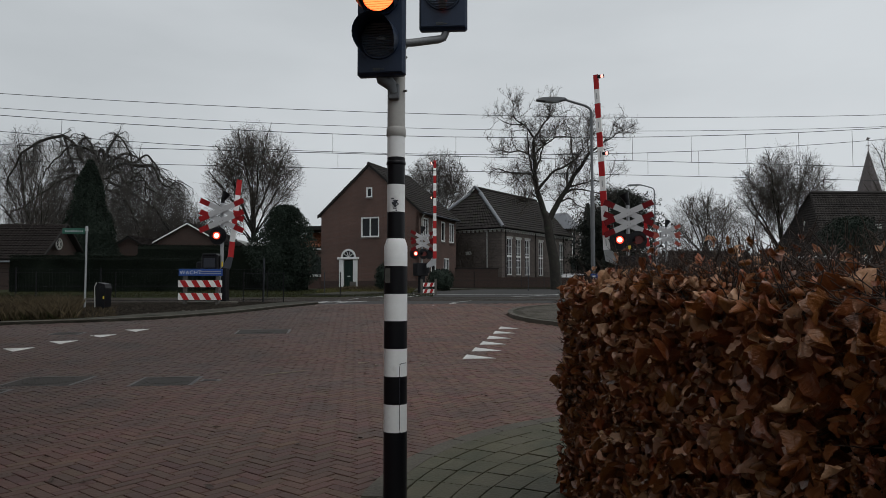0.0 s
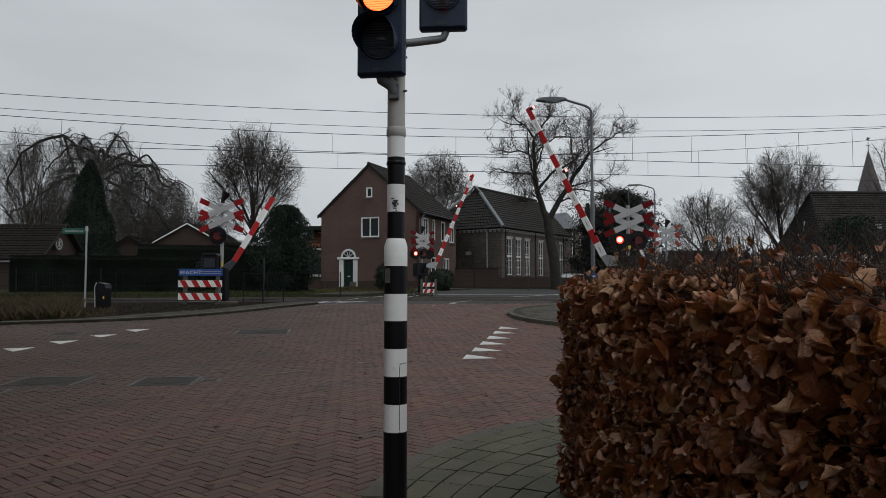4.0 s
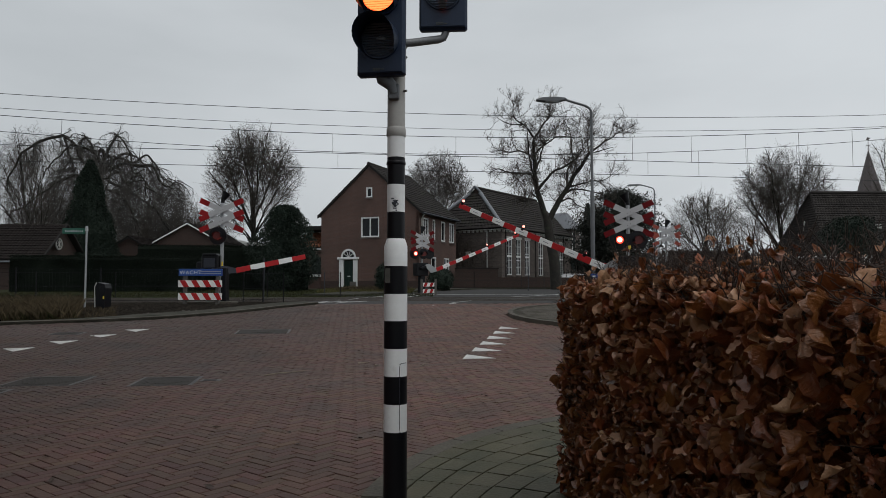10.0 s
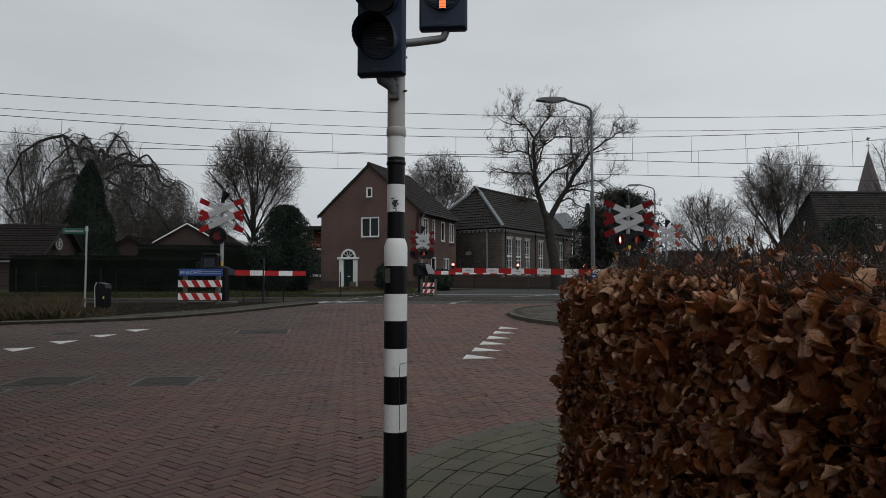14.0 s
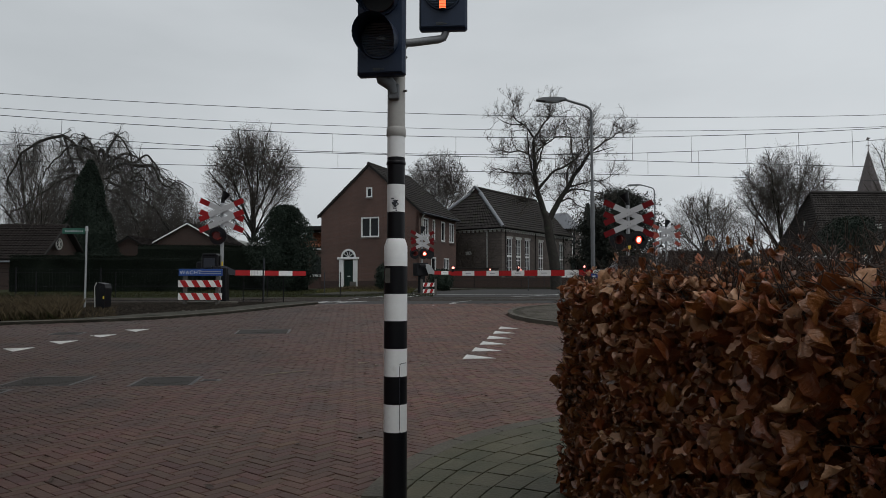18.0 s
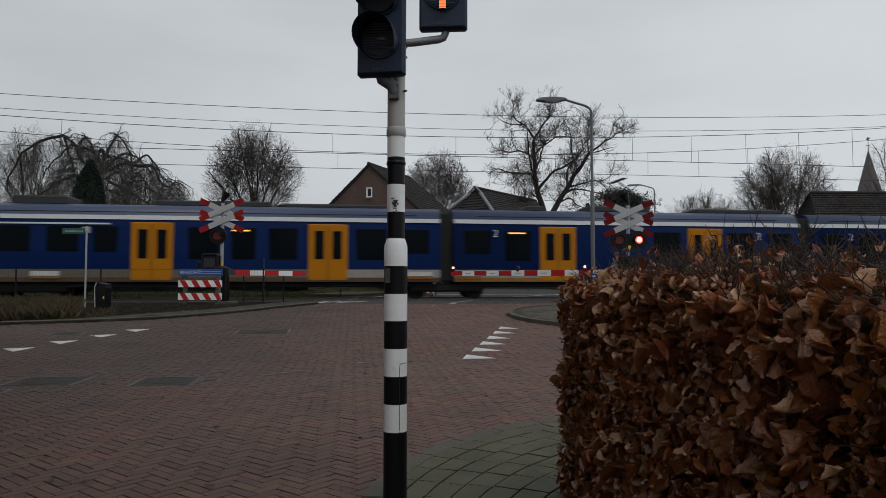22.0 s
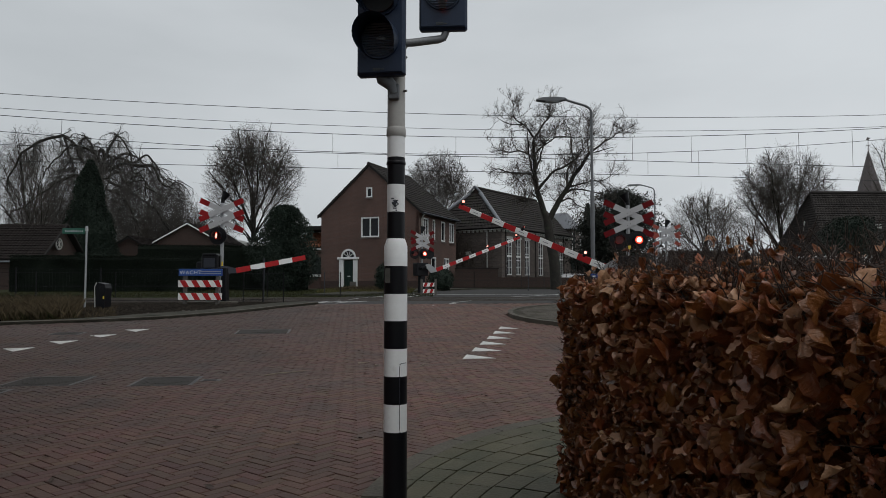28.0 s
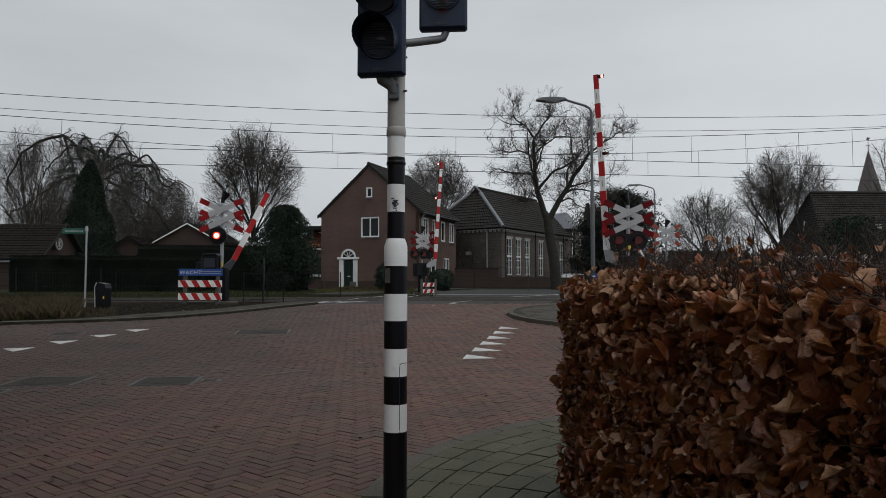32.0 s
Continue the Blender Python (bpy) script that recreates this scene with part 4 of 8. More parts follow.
# ---- the banded traffic-light pole ----
def ribbed_disc(r, zc, y, n=13, depth=0.006):
    """A round lens front whose surface steps in and out in level ribs."""
    bm = bmesh.new()
    rows = []
    for k in range(2 * n + 1):
        z = -r * 0.999 + 2 * r * 0.999 * k / (2 * n)
        x = math.sqrt(max(0.0, r * r - z * z)) + 0.001
        rows.append([bm.verts.new((s * x, y - (depth if k % 2 else 0), zc + z)) for s in (-1, -0.5, 0, 0.5, 1)])
    for a, b in zip(rows, rows[1:]):
        for i in range(4):
            bm.faces.new((a[i], a[i + 1], b[i + 1], b[i]))
    return bm


def traffic_pole():
    p = thing("traffic_light", pose(-0.278, 4.02, 0.03), "black and white banded traffic-light pole with dark signal heads", "traffic light")
    # band edges as heights over the pavement
    zs = [-0.05, 0.411, 0.569, 0.729, 0.888, 1.049, 1.206, 1.368]
    for k in range(7):
        z0, z1 = zs[k], zs[k + 1]
        bl = k % 2 == 0
        part("band", tube([(0, 0, z0), (0, 0, z1)], 0.0685, 28), "black" if bl else "white", p, "black paint band" if bl else "white paint band")
    part("shoulder", tube([(0, 0, 1.368), (0, 0, 1.485), (0, 0, 1.518), (0, 0, 1.53)], [0.0685, 0.0685, 0.058, 0.053], 28), "white", p, "white tapered shoulder")
    zs = [1.53, 1.687, 1.849, 2.011, 2.135]
    for k in range(4):
        bl = k % 2 == 0
        part("band", tube([(0, 0, zs[k]), (0, 0, zs[k + 1])], 0.0528, 28), "black" if bl else "white", p, "black paint band" if bl else "white paint band")
    part("collar", tube([(0, 0, 1.965), (0, 0, 1.970), (0, 0, 1.984), (0, 0, 1.990)], [0.053, 0.0575, 0.0575, 0.053], 28), "black", p, "thin black ring")
    part("collar", tube([(0, 0, 2.135), (0, 0, 2.140), (0, 0, 2.180), (0, 0, 2.192)], [0.054, 0.058, 0.058, 0.053], 28), "putty", p, "grey joint ring")
    part("upper_pole", tube([(0, 0, 2.19), (0, 0, 3.75)], 0.0525, 28), "putty", p, "pale grey upper pole")
    # service door, drawn by its seam
    bm = bmesh.new()
    for a0, a1, z0, z1 in ((-66, -66, 0.425, 0.79), ):
        a = radians(a0)
        add_box(bm, (0.0688 * math.cos(a) - 0.0015, 0.0688 * math.sin(a) - 0.0015, z0), (0.0688 * math.cos(a) + 0.0015, 0.0688 * math.sin(a) + 0.0015, z1))
    for z, up in ((0.425, -1), (0.79, 1)):
        for k in range(7):
            a, b = radians(-66 + 6 * k), radians(-60 + 6 * k)
            z += up * (0.010, 0.005, 0.002, 0, 0, 0, 0)[k]
            add_box(bm, (0.0690 * math.cos(a), 0.0690 * math.sin(a) - 0.001, z - 0.0015), (0.0690 * math.cos(b) + 0.0002, 0.0690 * math.sin(b) + 0.001, z + 0.0015))
    part("service_door_seam", bm, "dark", p, "thin seam of a service door")
    # worn stickers
    rng = random.Random(6)
    bm = bmesh.new()
    for k in range(34):
        a = radians(-93 + rng.gauss(0, 9))
        z = 1.735 + rng.gauss(0, 0.016)
        w = 0.004 + rng.random() * 0.004
        add_box(bm, (0.0533 * math.cos(a) - w, 0.0533 * math.sin(a) - 0.0012, z - 0.003), (0.0533 * math.cos(a) + w, 0.0533 * math.sin(a) + 0.0005, z + 0.003), 0, None)
    part("scrawl", bm, "dark", p, "black scribbled mark on the white band")
    part("sticker", box((-0.058, -0.055, 1.27), (-0.028, -0.0535, 1.355), 0, pose(0, -0.0105, 0)), "sticker", p, "worn grey-brown sticker")
    # brackets
    bm = bmesh.new()
    add_tube(bm, [(-0.075, -0.05, 2.52), (-0.07, -0.05, 2.47), (-0.02, -0.055, 2.425), (-0.01, -0.055, 2.38)], [0.05, 0.046, 0.034, 0.03], 10)
    add_box(bm, (-0.045, -0.075, 2.345), (0.022, -0.03, 2.44), 0.008)
    part("bracket", bm, "mast", p, "grey bracket under the signal head")
    bm = bmesh.new()
    add_tube(bm, [(0.0, 0, 2.70), (0.10, 0.02, 2.715), (0.25, 0.05, 2.745), (0.28, 0.05, 2.755), (0.295, 0.05, 2.79), (0.295, 0.05, 2.86)], 0.024, 10)
    part("side_bracket", bm, "arm_grey", p, "grey arm to the second head")
    for z in (2.66, 2.60, 2.40):
        part("bolt", tube([(0.045, -0.04, z), (0.064, -0.055, z)], 0.007, 6), "steel", p)

    def head(cx, y, z0, w, turn, lenses, visor):
        m = pose(cx, y, z0, 0, 0, turn)
        h = part("signal_head", bmesh.new(), "head", p, "dark blue-grey signal head", m)
        bm = bmesh.new()
        add_box(bm, (-w / 2, -0.02, 0), (w / 2, 0.035, 0.95), 0.012)
        add_box(bm, (-w / 2 + 0.008, -0.035, 0.012), (w / 2 - 0.008, -0.018, 0.94), 0.006)
        bm.to_mesh(h.data)
        bm.free()
        plate = part("maker_plate", box((-0.042, -0.0380, 0.026), (0.002, -0.0352, 0.040)), "label_dim", h, "tiny dull label")
        for k in range(4):
            part("print_bar", box((-0.038 + 0.010 * k, -0.0392, 0.030), (-0.031 + 0.010 * k, -0.0376, 0.036)), "head", plate)
        part("print_mark", box((0.008, -0.0380, 0.030), (0.024, -0.0352, 0.034)), "label_dim", h)
        for zc in lenses:
            r = 0.1
            part("lens_ring", prism(disc_outline(r * 1.12, 32, 0, zc), 0.012, pose(0, -0.048, 0)), "head", h)
            part("lens", ribbed_disc(r, zc, -0.052), "lens_dark", h, "dark ribbed lens")
            if visor:
                # a pale half-disc is painted for the sky's reflection on the lens
                glint = [(0.030 * math.cos(math.pi * k / 12), 0.020 * math.sin(math.pi * k / 12)) for k in range(13)]
                part("lens_boss", prism([(x + 0.012, zc - 0.008 + z) for x, z in glint], 0.004, pose(0, -0.064, 0)), "glint", h, "pale half-disc painted as a sky reflection on the lens")
                bm = bmesh.new()
                n = 22
                va = [[], []]
                for k in range(n + 1):
                    a = radians(-40 + 270 * k / n)
                    out = 0.225 * (0.10 + 0.88 * max(0, math.sin((a + radians(40)) / radians(270) * math.pi)) ** 0.55)
                    va[0].append(bm.verts.new((r * 1.13 * math.cos(a), -0.045, zc + r * 1.13 * math.sin(a))))
                    va[1].append(bm.verts.new((r * 1.17 * math.cos(a), -0.045 - out, zc + r * 1.17 * math.sin(a) - out * 0.16)))
                for k in range(n):
                    bm.faces.new((va[0][k], va[0][k + 1], va[1][k + 1], va[1][k])).smooth = True
                part("visor", bm, "head", h, "dark lens hood")
        return h

    h1 = head(-0.0810, -0.10, 2.471, 0.284, -9, (0.203, 0.455, 0.707), True)
    # amber insert of the middle lamp: one face glows, the other is dark
    bm = ribbed_disc(0.092, 0.0, -0.006)
    add_skirt(bm, 0.0975, -0.017, 0.006)
    add_prism(bm, disc_outline(0.0975, 24), 0.006, pose(0, 0.0, 0))
    bmesh.ops.recalc_face_normals(bm, faces=bm.faces)
    ins = part("lamp_insert", bm, "amber_lit", h1, "ribbed lamp insert that glows amber on one face", pose(0, -0.064, 0.455))
    LAMPS["amber"] = [(ins, Vector((0, -0.064, 0.455)))]
    h2 = head(0.280, 0.03, 2.790, 0.290, -4, (0.225, 0.48), False)
    bm = bmesh.new()
    for k in range(16):
        z = -0.088 + k * 0.0095
        add_box(bm, (-0.020, -0.006, z), (0.020, 0.006, z + 0.0075))
    add_prism(bm, [(-0.065, 0.03), (0.065, 0.03), (0, 0.092)], 0.012, pose(0, -0.006, 0))
    ins = part("lamp_insert", bm, "arrow_lit", h2, "arrow insert that glows orange-red on one face", pose(0, -0.066, 0.20))
    LAMPS["arrow"] = [(ins, Vector((0, -0.066, 0.20)))]
    for ob in (LAMPS["amber"][0][0], LAMPS["arrow"][0][0]):
        ob.data.materials.append(M["black"])
        ob.data.materials.append(M["amber_core"])
        for f in ob.data.polygons:
            f.material_index = 1 if f.normal.y > -0.2 else 2 if f.normal.z < -0.2 else 0
    return p


traffic_pole()


# ---- houses ----
def wall_with_holes(bm, width, z0, z1, holes, thick=0.3):
    """An upright wall along +x from 0 to width, outer face at y = 0, with real openings (x0, x1, za, zb)."""
    xs = sorted({0, width, *[h[0] for h in holes], *[h[1] for h in holes]})
    zs = sorted({z0, z1, *[h[2] for h in holes], *[h[3] for h in holes]})
    for a, b in zip(xs, xs[1:]):
        for c, d in zip(zs, zs[1:]):
            if any(h[0] <= (a + b) / 2 <= h[1] and h[2] <= (c + d) / 2 <= h[3] for h in holes):
                continue
            add_box(bm, (a, 0, c), (b, thick, d))
    bmesh.ops.remove_doubles(bm, verts=bm.verts[:], dist=0.0005)


class Wood:
    """Collects tapered branches as one light mesh."""

    def __init__(self):
        self.v, self.f = [], []

    def branch(self, pts, r0, r1, sides=3):
        n = len(pts)
        base = len(self.v)
        for i, p in enumerate(pts):
            a, b = pts[max(0, i - 1)], pts[min(n - 1, i + 1)]
            d = (b - a).normalized()
            u = d.orthogonal().normalized()
            w = d.cross(u)
            r = r0 + (r1 - r0) * i / (n - 1)
            for k in range(sides):
                t = k * math.tau / sides
                self.v.append(tuple(p + u * (r * math.cos(t)) + w * (r * math.sin(t))))
        for i in range(n - 1):
            for k in range(sides):
                k2 = (k + 1) % sides
                self.f.append((base + i * sides + k, base + i * sides + k2, base + (i + 1) * sides + k2, base + (i + 1) * sides + k))

    def make(self, name, material, parent):
        return raw(name, self.v, self.f, material, parent, True)


def wander(rng, p, d, length, n, wob, lift):
    pts, d = [p.copy()], d.normalized()
    for _ in range(n):
        d = (d + Vector((rng.gauss(0, wob), rng.gauss(0, wob), rng.gauss(0, wob) + lift))).normalized()
        p = p + d * (length / n)
        pts.append(p)
    return pts


def window_unit(parent, m, w, h, bars_v=1, bars_h=0, frame_mat="trim", fw=0.10, sill=True, name="window"):
    """A window in its opening: frame, bars, panes and sill; m is the opening's lower left corner."""
    win = part(name, bmesh.new(), frame_mat, parent, "white painted window frame" if frame_mat == "trim" else "", m)
    bm = bmesh.new()
    add_box(bm, (0, 0.01, 0), (fw, 0.12, h))
    add_box(bm, (w - fw, 0.01, 0), (w, 0.12, h))
    add_box(bm, (fw, 0.01, 0), (w - fw, 0.12, fw))
    add_box(bm, (fw, 0.01, h - fw), (w - fw, 0.12, h))
    bm.to_mesh(win.data)
    bm.free()
    for k in range(bars_v):
        x = fw + (w - 2 * fw) * (k + 1) / (bars_v + 1)
        part("window_bar", box((x - fw * 0.5, 0.015, fw), (x + fw * 0.4, 0.115, h - fw)), frame_mat, win)
    for k in range(bars_h):
        z = fw + (h - 2 * fw) * (k + 1) / (bars_h + 1)
        part("window_bar", box((fw, 0.02, z - fw * 0.35), (w - fw, 0.11, z + fw * 0.35)), frame_mat, win)
    nx, nz = bars_v + 1, bars_h + 1
    for i in range(nx):
        for j in range(nz):
            x0, x1 = fw + (w - 2 * fw) * i / nx, fw + (w - 2 * fw) * (i + 1) / nx
            za, zb = fw + (h - 2 * fw) * j / nz, fw + (h - 2 * fw) * (j + 1) / nz
            part("pane", box((x0, 0.09, za), (x1, 0.096, zb)), "pane", win)
    if sill:
        part("sill", box((-0.06, -0.07, -0.10), (w + 0.06, 0.05, 0.0)), "stone", win, "dark sill")
    return win


def tile_rows(parent, a, b, c, d, nu, nv, material="tile", bed="roofbed"):
    """A roof slope a-b (eave) to d-c (ridge): a bed with overlapping tiles in nv courses of nu."""
    a, b, c, d = map(Vector, (a, b, c, d))
    up = (b - a).cross(d - a).normalized()
    slope = part("roof_slope", bmesh.new(), bed, parent, "dark tiled roof slope")
    bm = bmesh.new()
    lo = [bm.verts.new(v - up * 0.12) for v in (a, b, c, d)]
    hi = [bm.verts.new(v) for v in (a, b, c, d)]
    bm.faces.new(hi)
    bm.faces.new(lo[::-1])
    for k in range(4):
        bm.faces.new((lo[k], lo[(k + 1) % 4], hi[(k + 1) % 4], hi[k]))
    bm.to_mesh(slope.data)
    bm.free()
    rng = random.Random(int(a.x * 31 + b.y * 17 + nu))
    verts, faces = [], []
    for j in range(nv):
        v0, v1 = j / nv, (j + 1.15) / nv
        for i in range(nu):
            u0, u1 = i / nu, (i + 0.97) / nu
            pt = lambda u, v: a.lerp(b, u).lerp(d.lerp(c, u), min(1, v))
            w = 0.02 + rng.random() * 0.03
            q = [pt(u0, v0) + up * (w + 0.03), pt(u1, v0) + up * (w + 0.03), pt(u1, v1) + up * 0.012, pt(u0, v1) + up * 0.012,
                 (pt((u0 + u1) / 2, v0) + up * (w + 0.065)), (pt((u0 + u1) / 2, v1) + up * 0.045), pt(u0, v0) + up * 0.005, pt(u1, v0) + up * 0.005]
            n = len(verts)
            verts += [tuple(x) for x in q]
            faces += [(n, n + 4, n + 5, n + 3), (n + 4, n + 1, n + 2, n + 5), (n + 6, n + 7, n + 1, n + 4, n)]
    ob = raw("roof_tiles", verts, faces, material, slope)
    tagged(ob, kind="stuff")
    return slope


def brick_house():
    ang = math.degrees(math.atan2(-0.37, 0.93))
    # local x along the gable wall to the right, y into the house
    W, L, E0, RZ = 8.35, 7.6, 5.80, 9.35
    m = pose(-9.5, 53.1, ground_z(-9.5, 53.1), 0, 0, ang)
    h = thing("house", m, "two-storey red-brown brick house with white windows and dark tiled roof", "house")
    holes = [(W - 4.85, W - 3.30, 3.92, 5.45), (W - 4.42, W - 3.90, 6.95, 7.72), (W - 6.42, W - 5.40, 0.05, 2.30)]
    bm = bmesh.new()
    wall_with_holes(bm, W, -0.3, E0, [x for x in holes if x[3] < E0])
    # gable triangle in strips, round the little window
    n = 20
    for k in range(n):
        z0, z1 = E0 + (RZ - E0) * k / n, E0 + (RZ - E0) * (k + 1) / n
        cut = W / 2 * (k + 0.5) / n
        hx = [x for x in holes if x[2] < (z0 + z1) / 2 < x[3]]
        spans = [(cut, W - cut)] if not hx else [(cut, hx[0][0]), (hx[0][1], W - cut)]
        for a, b in spans:
            add_box(bm, (a, 0, z0), (b, 0.3, z1))
    part("gable_wall", bm, "house", h, "red-brown brick gable wall")
    side = [(0.75, 1.75, 3.75, 5.35), (2.55, 3.10, 3.75, 5.35), (4.35, 5.20, 3.75, 5.35), (6.10, 7.25, 3.75, 5.35), (4.9, 6.1, 0.1, 2.45), (2.3, 3.3, 0.6, 2.45)]
    bm = bmesh.new()
    wall_with_holes(bm, L, -0.3, E0, side)
    bmesh.ops.transform(bm, matrix=pose(W - 0.002, 0, 0, 0, 0, 90), verts=bm.verts)
    part("side_wall", bm, "house", h, "red-brown brick side wall")
    part("rear_wall", box((0, L - 0.3, -0.3), (W, L, E0)), "house", h)
    part("left_wall", box((0.002, 0.3, -0.3), (0.3, L - 0.3, E0)), "house", h)
    window_unit(h, pose(W - 4.85, 0, 3.92), 1.55, 1.53, 1)
    window_unit(h, pose(W - 4.42, 0, 6.95), 0.52, 0.77, 0)
    for x0, x1, z0, z1 in side[:4]:
        window_unit(h, pose(W, x0, z0, 0, 0, 90), x1 - x0, z1 - z0, 1 if x1 - x0 > 0.9 else 0)
    window_unit(h, pose(W, 4.9, 0.1, 0, 0, 90), 1.2, 2.35, 1, sill=False)
    window_unit(h, pose(W, 2.3, 0.6, 0, 0, 90), 1.0, 1.85, 0)
    part("plinth", box((0.0, -0.03, -0.3), (W - 6.75, -0.003, 0.62)), "shed", h, "dark brick plinth")
    part("plinth", box((W - 5.08, -0.03, -0.3), (W + 0.02, -0.003, 0.62)), "shed", h)
    part("plinth", box((W + 0.002, 0.0, -0.3), (W + 0.03, 2.2, 0.55)), "shed", h)
    dx = W - 6.42
    d = part("front_door", box((dx + 0.10, 0.08, 0.05), (dx + 0.92, 0.14, 2.18)), "door", h, "dark green panelled front door")
    part("letter_slot", box((dx + 0.38, 0.07, 0.95), (dx + 0.64, 0.082, 1.0)), "trim", d)
    for x0, x1, z0, z1 in ((0.16, 0.48, 0.2, 0.85), (0.54, 0.86, 0.2, 0.85), (0.16, 0.48, 1.1, 2.05), (0.54, 0.86, 1.1, 2.05)):
        part("door_panel", box((dx + x0, 0.062, z0), (dx + x1, 0.081, z1), 0.008), "door", d)
    fr = part("door_surround", box((dx - 0.28, -0.08, 0), (dx + 0.08, 0.12, 2.25), 0.015), "trim", h, "white classical door surround")
    part("surround_post", box((dx + 0.94, -0.08, 0), (dx + 1.30, 0.12, 2.25), 0.015), "trim", fr)
    part("cornice", box((dx - 0.42, -0.16, 2.25), (dx + 1.44, 0.10, 2.42), 0.02), "trim", fr)
    cx = dx + 0.51
    bm = bmesh.new()
    for k in range(12):
        a, b = math.pi * k / 12, math.pi * (k + 1) / 12
        add_prism(bm, [(cx + 0.64 * math.cos(a), 2.42 + 0.64 * math.sin(a)), (cx + 0.64 * math.cos(b), 2.42 + 0.64 * math.sin(b)),
                       (cx + 0.50 * math.cos(b), 2.42 + 0.50 * math.sin(b)), (cx + 0.50 * math.cos(a), 2.42 + 0.50 * math.sin(a))], 0.1, pose(0, -0.06, 0))
    bmesh.ops.recalc_face_normals(bm, faces=bm.faces)
    fan = part("fanlight", bm, "trim", h, "white half-round fanlight")
    part("fan_pane", prism([(cx + 0.5 * math.cos(math.pi * k / 14), 2.42 + 0.5 * math.sin(math.pi * k / 14)) for k in range(15)], 0.012, pose(0, -0.016, 0)), "pane", fan)
    for k in range(1, 5):
        a = math.pi * k / 5
        part("fan_bar", box((0, -0.04, -0.018), (0.5, -0.015, 0.018), 0, pose(cx, 0, 2.42, 0, -math.degrees(a), 0)), "trim", fan)
    o = 0.30
    k = (RZ - E0) / (W / 2)
    tile_rows(h, (W + o, -0.12, E0 - o * k + 0.12), (W + o, L + 0.12, E0 - o * k + 0.12), (W / 2, L + 0.12, RZ + 0.16), (W / 2, -0.12, RZ + 0.16), 26, 17)
    tile_rows(h, (-o, L + 0.12, E0 - o * k + 0.12), (-o, -0.12, E0 - o * k + 0.12), (W / 2, -0.12, RZ + 0.16), (W / 2, L + 0.12, RZ + 0.16), 26, 17)
    part("ridge", tube([(W / 2, -0.14, RZ + 0.18), (W / 2, L + 0.14, RZ + 0.18)], 0.13, 8), "tile", h, "rounded ridge tiles")
    for s in (-1, 1):
        x0 = W / 2 + s * (W / 2 + o)
        bm = bmesh.new()
        add_prism(bm, [(W / 2, RZ - 0.02), (x0, E0 - o * k - 0.06), (x0, E0 - o * k + 0.12), (W / 2, RZ + 0.16)], 0.10, pose(0, -0.11, 0))
        bmesh.ops.recalc_face_normals(bm, faces=bm.faces)
        part("verge_board", bm, "roofbed", h, "dark verge board")
    part("gutter", tube([(W + o + 0.05, -0.1, E0 - 0.2), (W + o + 0.05, L + 0.1, E0 - 0.2)], 0.075, 8), "dark", h, "dark gutter")
    part("downpipe", tube([(W + o, 0.25, E0 - 0.22), (W + 0.1, 0.25, E0 - 0.6), (W + 0.1, 0.25, 0.0)], 0.05, 8), "gtrim", h, "pale downpipe")
    # lean-to wing to the left with orange tiles
    wing = thing("annex", pose(-12.2, 56.5, ground_z(-12, 56), 0, 0, ang), "low brick annex with an orange tiled roof", "house annex")
    part("annex_wall", box((0, 0, -0.3), (2.9, 5, 3.2)), "house", wing)
    tile_rows(wing, (-0.2, -0.3, 3.35), (2.95, -0.3, 3.35), (2.95, 2.2, 4.75), (-0.2, 2.2, 4.75), 14, 9, "rtile")
    part("annex_beam", box((-0.3, -0.3, 4.8), (3.0, 2.6, 5.1)), "roofbed", wing, "dark flat eave")
    part("annex_window", box((1.6, -0.05, 1.2), (2.8, 0.0, 2.6)), "pane", wing)
    part("annex_sill", box((1.2, -0.15, 0.95), (2.9, 0.0, 1.15)), "trim", wing, "white sill")


brick_house()


